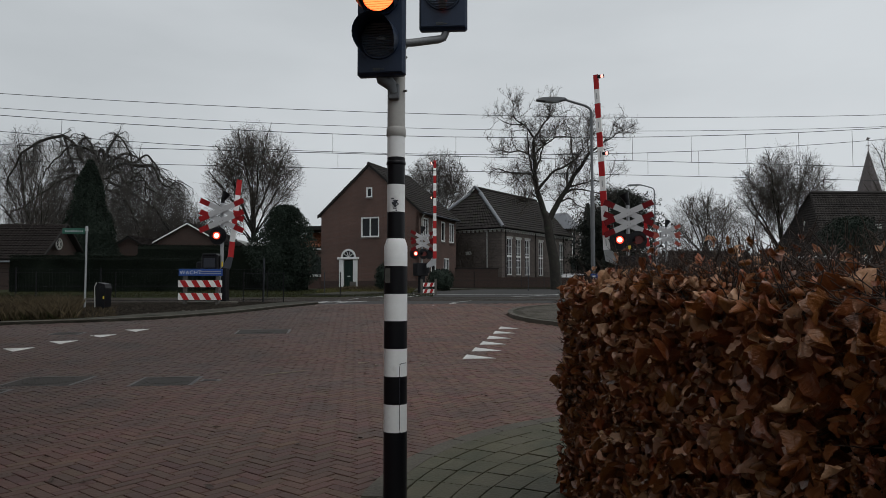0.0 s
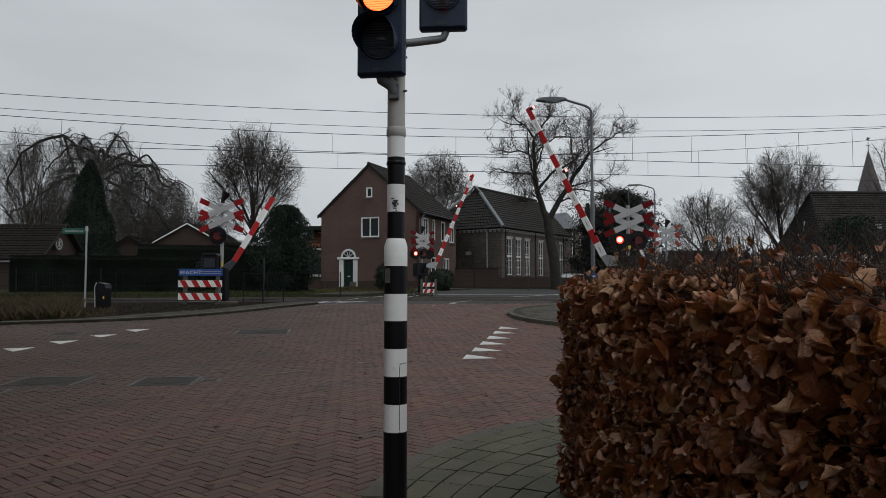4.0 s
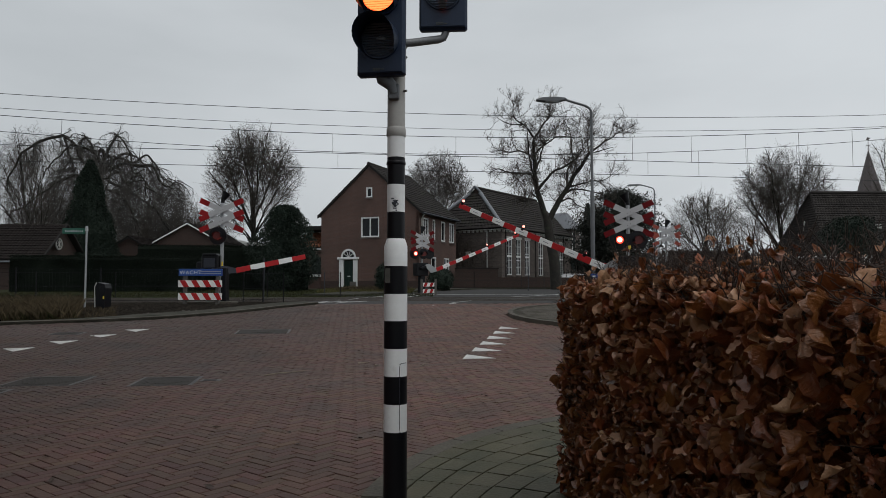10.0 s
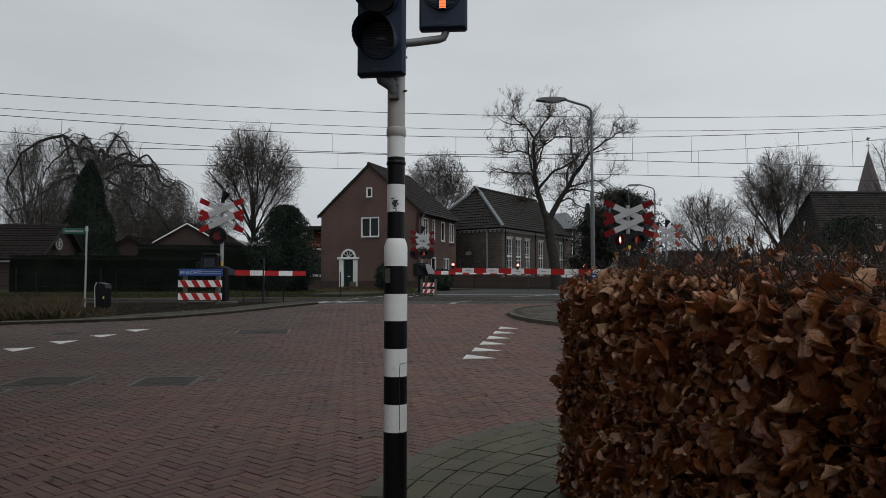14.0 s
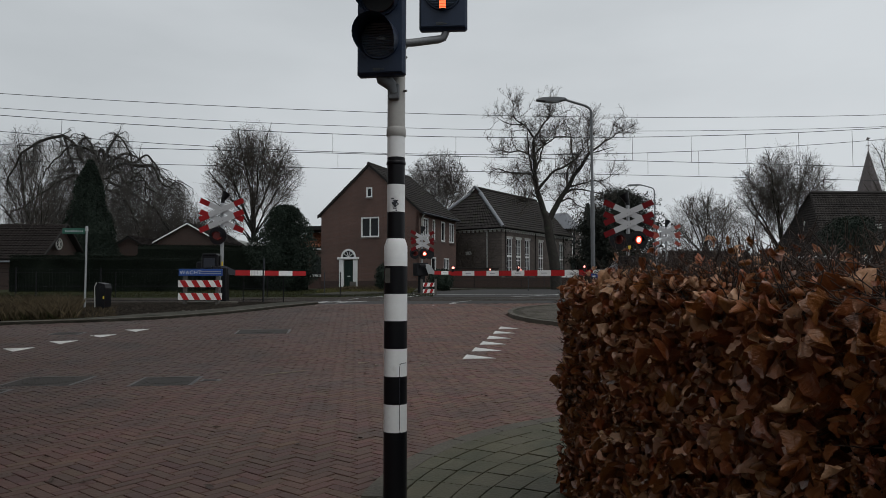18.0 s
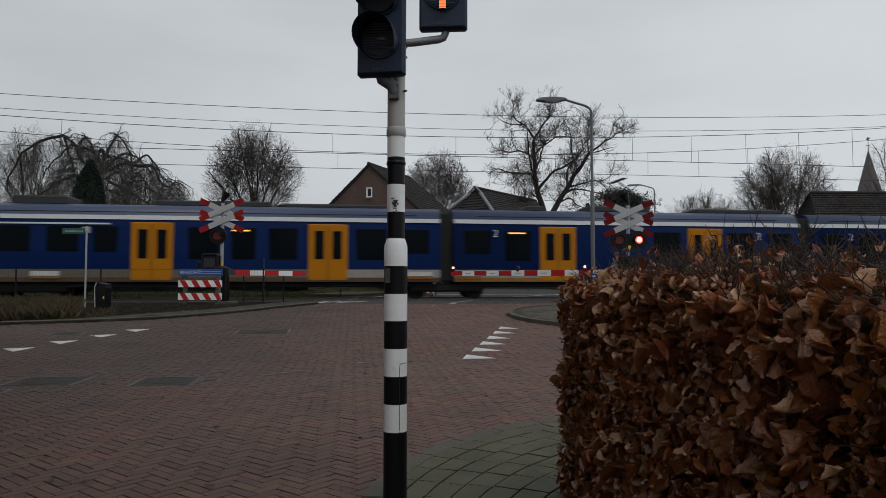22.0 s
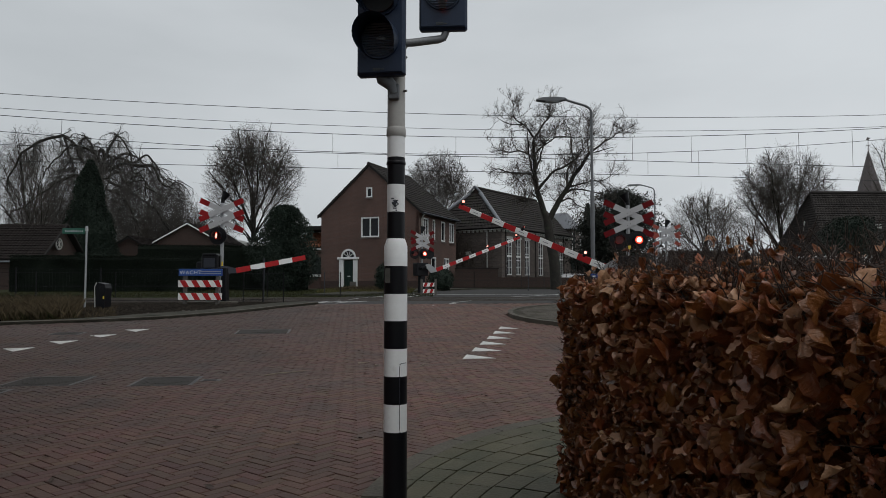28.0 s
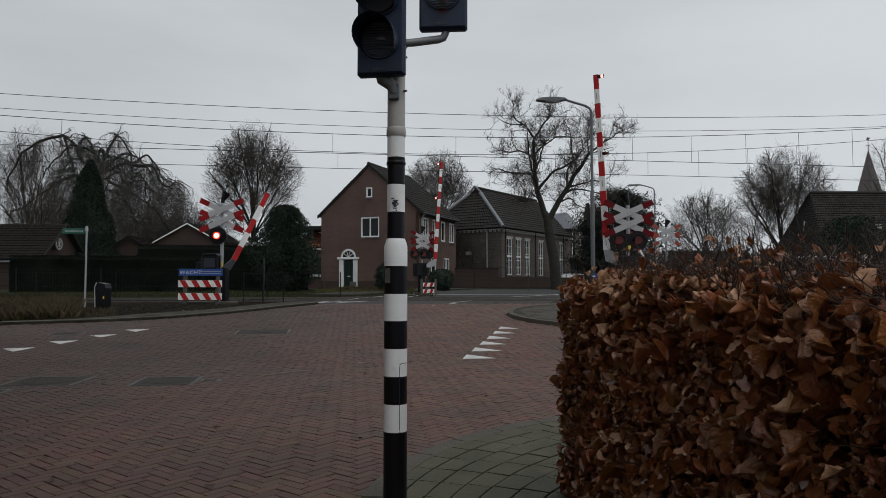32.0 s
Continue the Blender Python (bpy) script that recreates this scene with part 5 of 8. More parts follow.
def school():
    ang = math.degrees(math.atan2(0.825, 0.565))
    m = pose(5.0, 58.0, ground_z(5, 58), 0, 0, ang)       # local x along the long wall, y away to the left
    s = thing("hall", m, "old grey-brown brick hall with tall windows and hipped tile roof", "building")
    L, W, E0, RZ = 14.2, 8.0, 5.15, 9.1
    holes = [(c - 0.46, c + 0.46, 1.15, 4.32) for c in (1.35, 3.0, 4.7, 7.45, 10.2, 12.0)]
    bm = bmesh.new()
    wall_with_holes(bm, L, -0.3, E0, holes)
    part("long_wall", bm, "school", s, "weathered brick wall with tall windows")
    part("end_wall", box((0.002, 0.3, -0.3), (0.3, W, E0)), "school", s, "blank brick end wall")
    part("rear_wall", box((0.3, W - 0.3, -0.3), (L, W, E0)), "school", s)
    part("far_wall", box((L - 0.3, 0.3, -0.3), (L - 0.002, W - 0.3, E0)), "school", s)
    for h in holes:
        window_unit(s, pose(h[0], 0, h[2]), 0.92, 3.17, 1, 4, "trim", 0.062)
        part("transom", box((h[0] + 0.02, -0.01, h[2] + 1.55), (h[1] - 0.02, 0.03, h[2] + 1.70)), "trim", s, "white transom")
        part("lintel", box((h[0] - 0.08, -0.05, h[3]), (h[1] + 0.08, 0.03, h[3] + 0.18)), "gtrim", s, "pale lintel")
    part("cornice", box((-0.12, -0.22, E0 - 0.12), (L + 0.1, -0.004, E0 + 0.10)), "trim", s, "weathered white cornice")
    part("cornice", box((-0.22, -0.2, E0 - 0.12), (-0.004, W + 0.1, E0 + 0.10)), "trim", s)
    part("plinth", box((-0.05, -0.07, -0.3), (L, -0.003, 0.74)), "shed", s, "dark brick plinth")
    part("plinth_cap", box((-0.06, -0.10, 0.74), (L, -0.003, 0.82)), "stone", s)
    for k in range(32):
        part("corbel", box((0.1 + k * 0.44, -0.16, E0 - 0.30), (0.28 + k * 0.44, -0.003, E0 - 0.125)), "gtrim", s)
    for k in range(18):
        part("corbel", box((-0.16, 0.1 + k * 0.44, E0 - 0.30), (-0.003, 0.28 + k * 0.44, E0 - 0.125)), "gtrim", s)
    for x in (0.55, 6.2, 12.4):
        part("downpipe", tube([(x, -0.1, E0 - 0.1), (x, -0.1, 0)], 0.05, 6), "roofbed", s)
    part("downpipe", tube([(-0.1, 1.4, E0 - 0.1), (-0.1, 1.4, 0)], 0.05, 6), "gtrim", s)
    part("wall_vent", box((-0.12, 3.0, 2.9), (-0.003, 3.6, 3.2), 0.03), "gtrim", s, "pale vent grille on the end wall")
    rng = random.Random(19)
    w = Wood()
    for k in range(40):
        p = Vector((-0.05, rng.uniform(1.9, 7.4), rng.uniform(0.2, 2.2)))
        for _ in range(7):
            q = [p + Vector((-rng.random() * 0.06, rng.gauss(0, 0.45), rng.uniform(0.1, 1.5))) for _ in range(1)]
            mid = p.lerp(q[0], 0.5) + Vector((0, rng.gauss(0, 0.15), rng.gauss(0, 0.12)))
            w.branch([p, mid, q[0]], 0.022, 0.008, 3)
            if rng.random() < 0.45 and q[0].z < 3.6:
                p = q[0]
    tagged(w.make("climber", "twig", s), "bare climbing plant on the brick end wall", kind="stuff")
    g, o, gz = 2.5, 0.35, 8.6
    k = (RZ - E0) / (W / 2)
    half = (RZ - gz) / k
    tile_rows(s, (-o, -o, E0), (L + o, -o, E0), (L + o, W / 2, RZ), (g, W / 2, RZ), 46, 16)
    tile_rows(s, (L + o, W + o, E0), (-o, W + o, E0), (g, W / 2, RZ), (L + o, W / 2, RZ), 40, 14)
    tile_rows(s, (-o, W + o, E0), (-o, -o, E0), (g - 0.25, W / 2 - half, gz), (g - 0.25, W / 2 + half, gz), 24, 13)
    gab = part("gablet", prism([(-half - 0.25, gz - 0.05), (half + 0.25, gz - 0.05), (0, RZ + 0.12)], 0.2, pose(g - 0.15, W / 2, 0, 0, 0, -90)), "shed", s, "small dark gablet")
    for sd in (-1, 1):
        part("gablet_board", tube([(g - 0.3, W / 2 + sd * (half + 0.3), gz - 0.1), (g - 0.35, W / 2, RZ + 0.2)], 0.10, 4), "lead", gab, "pale gablet board")
    for sd, y in ((-1, -o), (1, W + o)):
        part("hip", tube([(-o, y, E0 + 0.08), (g - 0.25, W / 2 + sd * half, gz + 0.08)], 0.16, 6), "lead", s, "pale lead hip strip")
    part("ridge", tube([(g - 0.3, W / 2, RZ + 0.08), (L + o, W / 2, RZ + 0.08)], 0.14, 8), "tile", s, "ridge tiles")
    # entrance tower with zinc roof
    t = thing("entrance_tower", pose(12.95, 69.7, ground_z(14, 69) + 0.45, 0, 0, ang), "brick entrance tower with a bluish zinc roof", "building")
    part("tower_wall", box((0, 0, -0.8), (2.6, 3.0, 5.6)), "school", t)
    bm = bmesh.new()
    b4 = [bm.verts.new(v) for v in ((-0.35, -0.35, 5.55), (2.95, -0.35, 5.55), (2.95, 3.35, 5.55), (-0.35, 3.35, 5.55))]
    t4 = [bm.verts.new(v) for v in ((0.9, 0.9, 7.3), (1.7, 0.9, 7.3), (1.7, 2.1, 7.3), (0.9, 2.1, 7.3))]
    for i in range(4):
        bm.faces.new((b4[i], b4[(i + 1) % 4], t4[(i + 1) % 4], t4[i]))
    bm.faces.new(t4)
    bm.faces.new(b4[::-1])
    rf = part("tower_roof", bm, "lead", t, "standing-seam zinc roof")
    for k in range(5):
        part("roof_seam", tube([(-0.1 + 0.65 * k, -0.35, 5.58), (1.0 + 0.15 * k, 0.9, 7.32)], 0.03, 4), "lead", rf)
    part("finial", tube([(1.3, 1.5, 7.3), (1.3, 1.5, 8.1)], [0.06, 0.02], 6), "lead", t)
    part("tower_window", box((0.75, -0.04, 2.9), (1.35, 0.0, 5.2)), "pane", t, "tall narrow window")
    part("window_frame", box((0.65, -0.03, 2.8), (0.75, 0.0, 5.3)), "trim", t)
    part("canopy", box((-0.3, -1.0, 2.5), (2.6, -0.002, 2.72)), "gtrim", t, "pale entrance canopy")
    part("entrance_door", box((0.3, -0.05, 0), (1.4, 0.0, 2.4)), "door", t)
    part("side_window", box((1.8, -0.05, 1.0), (2.35, 0.0, 2.3)), "pane", t)
    low = thing("low_wall", pose(1.0, 55.6, ground_z(1, 55.6)), "low dark brick wall before the hall", "wall")
    part("wall_body", box((0, 0, -0.3), (3.5, 0.25, 1.62)), "shed", low)
    part("coping", box((-0.05, -0.05, 1.62), (3.55, 0.30, 1.70)), "roofbed", low, "dark coping")
    wing = thing("side_wing", pose(16.7, 72.2, ground_z(16, 72), 0, 0, ang), "low brick side wing of the hall", "building")
    part("wing_wall", box((0, 0, -0.3), (6, 5, 3.6)), "school", wing)
    tile_rows(wing, (-0.1, -0.3, 3.6), (6.3, -0.3, 3.6), (6.3, 2.6, 5.6), (-0.1, 2.6, 5.6), 20, 10)


school()


# ---- bare trees ----



def bare_tree(m, seed, label, stem, r0, crown, limbs, gaps, lean=(0, 0), thin=0.010, fork=0.45, rise=0.5, low=-0.6, group="bare trees"):
    """A winter tree: limbs sweep up from the stem and out to the crown's skin, each order of twigs leaves the older wood at an acute angle.
    crown: centre x and z, half width and half height; gaps: spacing of the side shoots along each order of wood."""
    rng = random.Random(seed)
    t = thing("tree", m, label, "tree", group)
    wood, twigs = Wood(), Wood()
    cx, cz, rx, rz = crown
    mid, half = Vector((cx, 0, cz)), Vector((rx, rx, rz))
    trunk = [Vector((lean[0] * f ** 1.4 + rng.gauss(0, 0.04), lean[1] * f + rng.gauss(0, 0.03), -0.3 + (stem + 0.3) * f)) for f in [k / 10 for k in range(11)]]
    wood.branch(trunk, r0, r0 * 0.42, 9)

    def skin(d):
        """Uneven crown outline in a direction from its centre."""
        return 1 + 0.16 * noise.noise(d * 2.3 + Vector((seed, 0, 0))) + 0.12 * noise.noise(d * 5.5 + Vector((seed, 5, 0)))

    def room(p, d):
        """How far one can go from p towards d before leaving the crown."""
        a = Vector(((p.x - mid.x) / half.x, (p.y - mid.y) / half.y, (p.z - mid.z) / half.z))
        b = Vector((d.x / half.x, d.y / half.y, d.z / half.z))
        k = skin((a + b * 2).normalized())
        bb, ab, aa = b.dot(b), a.dot(b), a.dot(a) - k * k
        disc = ab * ab - bb * aa
        return max(0.0, (-ab + math.sqrt(disc)) / bb) if disc > 0 else 0.0

    def shoot(line, length, r, order):
        """Lay the wood along a line and let its side shoots grow."""
        end = max(thin * 0.5, r * 0.25)
        (wood if order == 0 else twigs).branch(line, r, end, (7, 4, 3, 3)[order])
        if order == 3:
            return
        n = max(2, int(length / gaps[order]))
        turn = rng.random() * 6.28
        for k in range(n):
            f = (0.30, 0.14, 0.08)[order] + (1 - (0.30, 0.14, 0.08)[order]) * (k + rng.random()) / n
            g = min(0.999, f) * (len(line) - 1)
            i = int(g)
            p = line[i].lerp(line[i + 1], g - i)
            d = (line[i + 1] - line[i]).normalized()
            turn += 2.4 + rng.uniform(-0.5, 0.5)
            side = d.orthogonal().normalized()
            side = side * math.cos(turn) + d.cross(side) * math.sin(turn)
            ang = radians(rng.uniform(30, 56) + 5 * order)
            e = d * math.cos(ang) + side * math.sin(ang)
            e.z += (0.16, 0.10, 0.05)[order] * rise
            e.normalize()
            ln = length * ((0.70, 0.62, 0.60)[order] * (1 - 0.66 * f)) * rng.uniform(0.6, 1.3)
            ln = min(ln, room(p, e) * rng.uniform(0.85, 1.0))
            if ln < (0.25, 0.12, 0.06)[order]:
                continue
            q = wander(rng, p, e, ln, (7, 5, 3)[order], (0.15, 0.20, 0.24)[order], 0.07 * rise)
            rr = max(thin * (1.4, 1.0, 0.8)[order], (r + (end - r) * f) * (0.50, 0.5, 0.6)[order])
            shoot(q, ln, rr, order + 1)

    for c in range(limbs):
        up = low + (1 - low) * (c + 0.5) / limbs
        a = c * 2.39996 + rng.uniform(-0.35, 0.35)
        flat = math.sqrt(max(0.0, 1 - up * up))
        d = Vector((flat * math.cos(a), flat * math.sin(a), up))
        goal = mid + Vector((d.x * half.x, d.y * half.y, d.z * half.z)) * skin(d) * 0.97
        f = min(0.999, max(fork, fork + (1 - fork) * (0.15 + 0.75 * (up - low) / (1 - low)) * rng.uniform(0.55, 1.0)))
        p = trunk[int(f * 10)].lerp(trunk[int(f * 10) + 1], f * 10 - int(f * 10))
        ln = (goal - p).length
        ctrl = p.lerp(goal, 0.45) + Vector((0, 0, rise * ln * rng.uniform(0.12, 0.26)))
        bend = noise.noise_vector(Vector((c * 3.1, seed, 0.0))) * ln * 0.06
        line = []
        for k in range(13):
            g = k / 12
            v = p * (1 - g) ** 2 + ctrl * (2 * g * (1 - g)) + goal * g * g
            line.append(v + bend * math.sin(g * 6.0) * g + noise.noise_vector(v * 0.8 + Vector((0, 0, seed))) * 0.22 * min(1, g * 4))
        shoot(line, ln, r0 * rng.uniform(0.20, 0.34), 0)
    wood.make("trunk", "bark", t)
    tagged(twigs.make("crown", "twig", t), "bare winter twigs", kind="stuff")
    return t


def weeping_tree(m, seed):
    """A weeping beech: contorted limbs arch over and let curtains of twigs hang."""
    rng = random.Random(seed)
    t = thing("tree", m, "large bare weeping beech with hanging twigs and arching limbs", "tree")
    wood, crown = Wood(), Wood()
    limbs = []

    def limb(marks, r0, r1, depth):
        """A crooked limb through (across, up) marks; depth is how far it leads to the back or front."""
        P = [Vector((x, depth * (k / (len(marks) - 1)) ** 1.1, z)) for k, (x, z) in enumerate(marks)]
        P = [P[0] * 2 - P[1]] + P + [P[-1] * 2 - P[-2]]
        line = []
        for i in range(1, len(P) - 2):
            for s in range(5):
                f = s / 5
                a, b, c, d = P[i - 1:i + 3]
                line.append(0.5 * (2 * b + (c - a) * f + (2 * a - 5 * b + 4 * c - d) * f * f + (3 * b - a - 3 * c + d) * f ** 3))
        line.append(P[-2])
        line = [p + noise.noise_vector(p * 1.1 + Vector((seed, 0, 0))) * 0.22 * min(1, k / 4) for k, p in enumerate(line)]
        wood.branch(line, r0, r1, 8 if r0 > 0.15 else 6)
        limbs.append((line, r0, r1))
        return line

    wood.branch(wander(rng, Vector((1.2, 0, -0.3)), Vector((0.0, 0, 1)), 9.4, 7, 0.06, 0), 0.52, 0.36, 10)
    limb([(1.2, 8.6), (1.2, 11.0), (1.1, 12.4), (0.7, 12.0), (0.4, 11.2)], 0.216, 0.06, 0.4)
    limb([(1.2, 9.8), (-0.2, 10.9), (-1.4, 12.9), (-2.3, 13.4), (-3.6, 13.0), (-4.9, 12.2), (-5.7, 11.2), (-6.2, 9.8), (-6.5, 8.4)], 0.194, 0.05, -1.2)
    limb([(-2.2, 13.3), (-1.8, 12.0), (-1.5, 10.4), (-1.3, 8.8), (-1.5, 7.2)], 0.115, 0.05, 0.8)
    limb([(1.2, 10.6), (0.3, 12.2), (-0.4, 13.2), (-0.7, 13.6), (-1.2, 13.4), (-1.6, 12.8)], 0.122, 0.04, 1.4)
    limb([(1.2, 11.0), (1.9, 12.5), (2.6, 13.5), (3.4, 12.7), (4.1, 11.6), (4.3, 10.4)], 0.137, 0.04, -0.9)
    limb([(1.3, 10.6), (2.4, 11.5), (3.5, 11.1), (4.3, 11.4), (5.1, 11.9), (5.7, 11.1), (6.2, 9.9), (6.4, 8.6)], 0.130, 0.04, 0.9)
    limb([(1.4, 10.2), (3.0, 10.9), (4.8, 10.8), (5.8, 10.6), (6.4, 9.8), (6.9, 9.1), (7.6, 8.95), (8.1, 9.2), (8.5, 8.9), (8.7, 7.8)], 0.173, 0.035, -1.6)
    limb([(1.5, 9.6), (2.8, 10.3), (3.4, 9.4), (4.0, 8.9), (4.6, 9.2), (5.1, 10.0), (5.7, 9.6), (6.2, 8.4)], 0.137, 0.04, -2.4)
    limb([(1.6, 9.6), (3.2, 8.6), (4.5, 7.9), (5.8, 6.9), (6.6, 5.6), (7.0, 4.4)], 0.144, 0.04, 1.2)
    limb([(1.5, 8.8), (3.0, 8.1), (4.2, 6.9), (5.1, 5.4), (5.6, 3.9)], 0.122, 0.04, -2.2)
    limb([(1.0, 9.4), (-0.4, 9.8), (-1.4, 9.8), (-2.6, 9.1), (-3.6, 8.1), (-4.6, 7.3), (-5.4, 6.8), (-5.9, 5.6)], 0.144, 0.04, -1.8)
    limb([(1.0, 9.0), (-0.6, 8.8), (-1.9, 8.0), (-2.9, 6.9), (-3.4, 5.2)], 0.130, 0.04, 2.2)
    limb([(1.0, 10.0), (-0.6, 11.4), (-2.0, 11.6), (-3.2, 10.9), (-4.2, 9.9), (-4.6, 8.2)], 0.130, 0.04, 3.0)
    limb([(1.4, 10.4), (2.6, 12.0), (3.6, 11.8), (4.6, 10.2), (5.0, 8.4)], 0.130, 0.04, 3.4)
    limb([(1.2, 10.8), (0.6, 12.0), (-0.4, 12.3), (-1.2, 11.2), (-1.8, 9.4)], 0.122, 0.04, -3.6)
    limb([(1.3, 10.4), (2.2, 11.6), (2.9, 11.0), (3.3, 9.2), (3.2, 7.4)], 0.122, 0.04, -3.8)
    main = list(limbs)
    for line, r0, r1 in main:
        n = len(line)
        for k in range(int(n * 0.75)):
            i = rng.randrange(3, n - 1)
            d = (line[i] - line[i - 1]).normalized()
            a = rng.random() * math.tau
            out = Vector((math.cos(a), math.sin(a), rng.uniform(-0.1, 0.7)))
            ln, p, q = rng.uniform(0.9, 2.6), line[i].copy(), [line[i].copy()]
            e = (d * 0.5 + out).normalized()
            for _ in range(7):
                e = (e + Vector((rng.gauss(0, 0.35), rng.gauss(0, 0.35), rng.gauss(-0.20, 0.25)))).normalized()
                p = p + e * (ln / 7)
                q.append(p.copy())
            wood.branch(q, min(0.048, r0 * 0.35), 0.012, 5)
            limbs.append((q, 0.06, 0.016))
    for line, r0, r1 in limbs:
        n = len(line)
        for j in range(int(n * 1.4)):
            f = rng.uniform(0.2, 1.0) * (n - 1)
            i = min(n - 2, int(f))
            p = line[i].lerp(line[i + 1], f - i)
            ln = min(p.z - 0.8, rng.uniform(0.6, 2.6) if rng.random() < 0.6 else rng.uniform(2.0, 5.0))
            if ln < 0.3:
                continue
            sw = Vector((rng.gauss(0, 0.28), rng.gauss(0, 0.28), 0))
            s = [p]
            for g in (0.08, 0.25, 0.5, 0.75, 1.0):
                s.append(p + sw * min(1, g * 4) + Vector((rng.gauss(0, 0.07), rng.gauss(0, 0.07), -ln * g + 0.12 * (1 - g))))
            crown.branch(s, 0.009, 0.004, 3)
            for _ in range(int(1 + ln * 0.6)):
                g = rng.uniform(0.1, 0.95) * 5
                k = min(4, int(g))
                p2 = s[k].lerp(s[k + 1], g - k)
                o = Vector((rng.gauss(0, 0.17), rng.gauss(0, 0.17), 0))
                crown.branch([p2, p2 + o + Vector((0, 0, -0.12)), p2 + o * 1.4 + Vector((0, 0, -rng.uniform(0.3, 1.2)))], 0.006, 0.003, 3)
    wood.make("trunk", "bark", t)
    tagged(crown.make("crown", "haze_twig", t), "curtain of hanging bare twigs", kind="stuff")


def crooked_tree(m, seed):
    """An old forked tree: two leaning main stems, crooked limbs and clusters of fine twigs."""
    rng = random.Random(seed)
    t = thing("tree", m, "old bare forked tree with crooked limbs before the hall", "tree", "bare trees")
    wood, twigs = Wood(), Wood()
    nodes = []

    def limb(pts, r0, r1, depth):
        """A smooth crooked limb through (across, up) marks; depth is how far it leans to the back."""
        P = [Vector((x, depth * (k / (len(pts) - 1)) ** 1.2, z)) for k, (x, z) in enumerate(pts)]
        P = [P[0] * 2 - P[1]] + P + [P[-1] * 2 - P[-2]]
        line = []
        for i in range(1, len(P) - 2):
            for s in range(6):
                f = s / 6
                a, b, c, d = P[i - 1:i + 3]
                line.append(0.5 * (2 * b + (c - a) * f + (2 * a - 5 * b + 4 * c - d) * f * f + (3 * b - a - 3 * c + d) * f ** 3))
        line.append(P[-2])
        line = [p + noise.noise_vector(p * 1.3) * 0.10 * min(1, k / 4) for k, p in enumerate(line)]
        wood.branch(line, r0, r1, 8 if r0 > 0.1 else 6)
        n = len(line)
        for k in range(2, n):
            nodes.append((line[k], (line[k] - line[k - 1]).normalized(), r0 + (r1 - r0) * k / (n - 1), k / n))
        return line

    wood.branch([Vector((0.05, 0, -0.3)), Vector((0.0, 0, 0.4)), Vector((-0.12, 0, 2.0)), Vector((-0.40, 0, 3.6)), Vector((-0.58, 0, 4.95))], 0.42, 0.29, 12)
    limb([(-0.56, 4.7), (-1.02, 6.14), (-1.35, 7.45), (-1.41, 8.9), (-1.44, 10.4)], 0.22, 0.10, 0.3)
    limb([(-1.44, 10.5), (-0.7, 11.6), (-0.3, 12.3), (-0.4, 12.9)], 0.085, 0.02, 0.6)
    limb([(-1.44, 10.5), (-2.07, 11.3), (-2.9, 11.9), (-2.9, 12.7)], 0.085, 0.02, -0.8)
    limb([(-2.0, 11.5), (-3.1, 11.6), (-3.9, 12.2)], 0.05, 0.015, 1.0)
    limb([(-1.41, 8.9), (-2.07, 9.48), (-3.25, 9.42), (-4.3, 9.42)], 0.085, 0.02, -1.2)
    limb([(-1.38, 7.5), (-1.8, 8.1), (-2.8, 8.1), (-3.9, 8.5), (-4.6, 8.2)], 0.10, 0.02, 0.9)
    limb([(-2.8, 8.1), (-2.9, 7.6), (-2.2, 7.2)], 0.05, 0.015, -0.6)
    limb([(-1.02, 6.14), (-1.7, 6.6), (-2.1, 6.0), (-2.9, 6.3)], 0.06, 0.015, -0.9)
    limb([(-1.2, 6.9), (-0.37, 7.97), (0.68, 8.5), (1.47, 9.16), (2.0, 10.2)], 0.11, 0.02, -0.7)
    limb([(-1.41, 9.4), (-0.9, 9.9), (0.16, 10.7), (1.47, 10.8)], 0.08, 0.02, 0.9)
    limb([(-0.50, 4.7), (0.16, 6.0), (0.81, 7.05), (1.53, 8.24), (2.38, 9.42)], 0.21, 0.10, -0.3)
    limb([(2.36, 9.38), (3.4, 10.3), (4.2, 10.7), (4.8, 11.3)], 0.085, 0.02, 0.4)
    limb([(0.9, 7.1), (1.7, 7.3), (2.6, 7.6), (3.6, 7.7), (4.7, 8.5)], 0.075, 0.015, 0.9)
    limb([(0.55, 6.6), (1.47, 6.9), (2.78, 6.66), (3.8, 6.2)], 0.08, 0.015, -0.9)
    limb([(0.16, 6.0), (1.08, 6.3), (1.7, 5.8), (2.8, 5.6)], 0.07, 0.015, 0.7)
    limb([(2.38, 9.4), (2.2, 10.6), (2.3, 11.9)], 0.055, 0.015, -0.7)
    limb([(1.53, 8.2), (1.2, 9.6), (1.1, 11.0), (0.7, 12.1)], 0.065, 0.015, 0.8)
    limb([(-1.40, 8.2), (-0.9, 9.4), (-0.6, 10.6), (-1.2, 11.8)], 0.09, 0.02, 3.2)
    limb([(0.81, 7.0), (1.2, 8.6), (2.6, 10.4)], 0.09, 0.02, 3.0)
    limb([(-1.2, 7.0), (-1.9, 8.8), (-2.2, 10.6)], 0.09, 0.02, -2.8)
    limb([(1.2, 7.7), (2.0, 9.0), (3.4, 9.4)], 0.08, 0.02, -2.6)
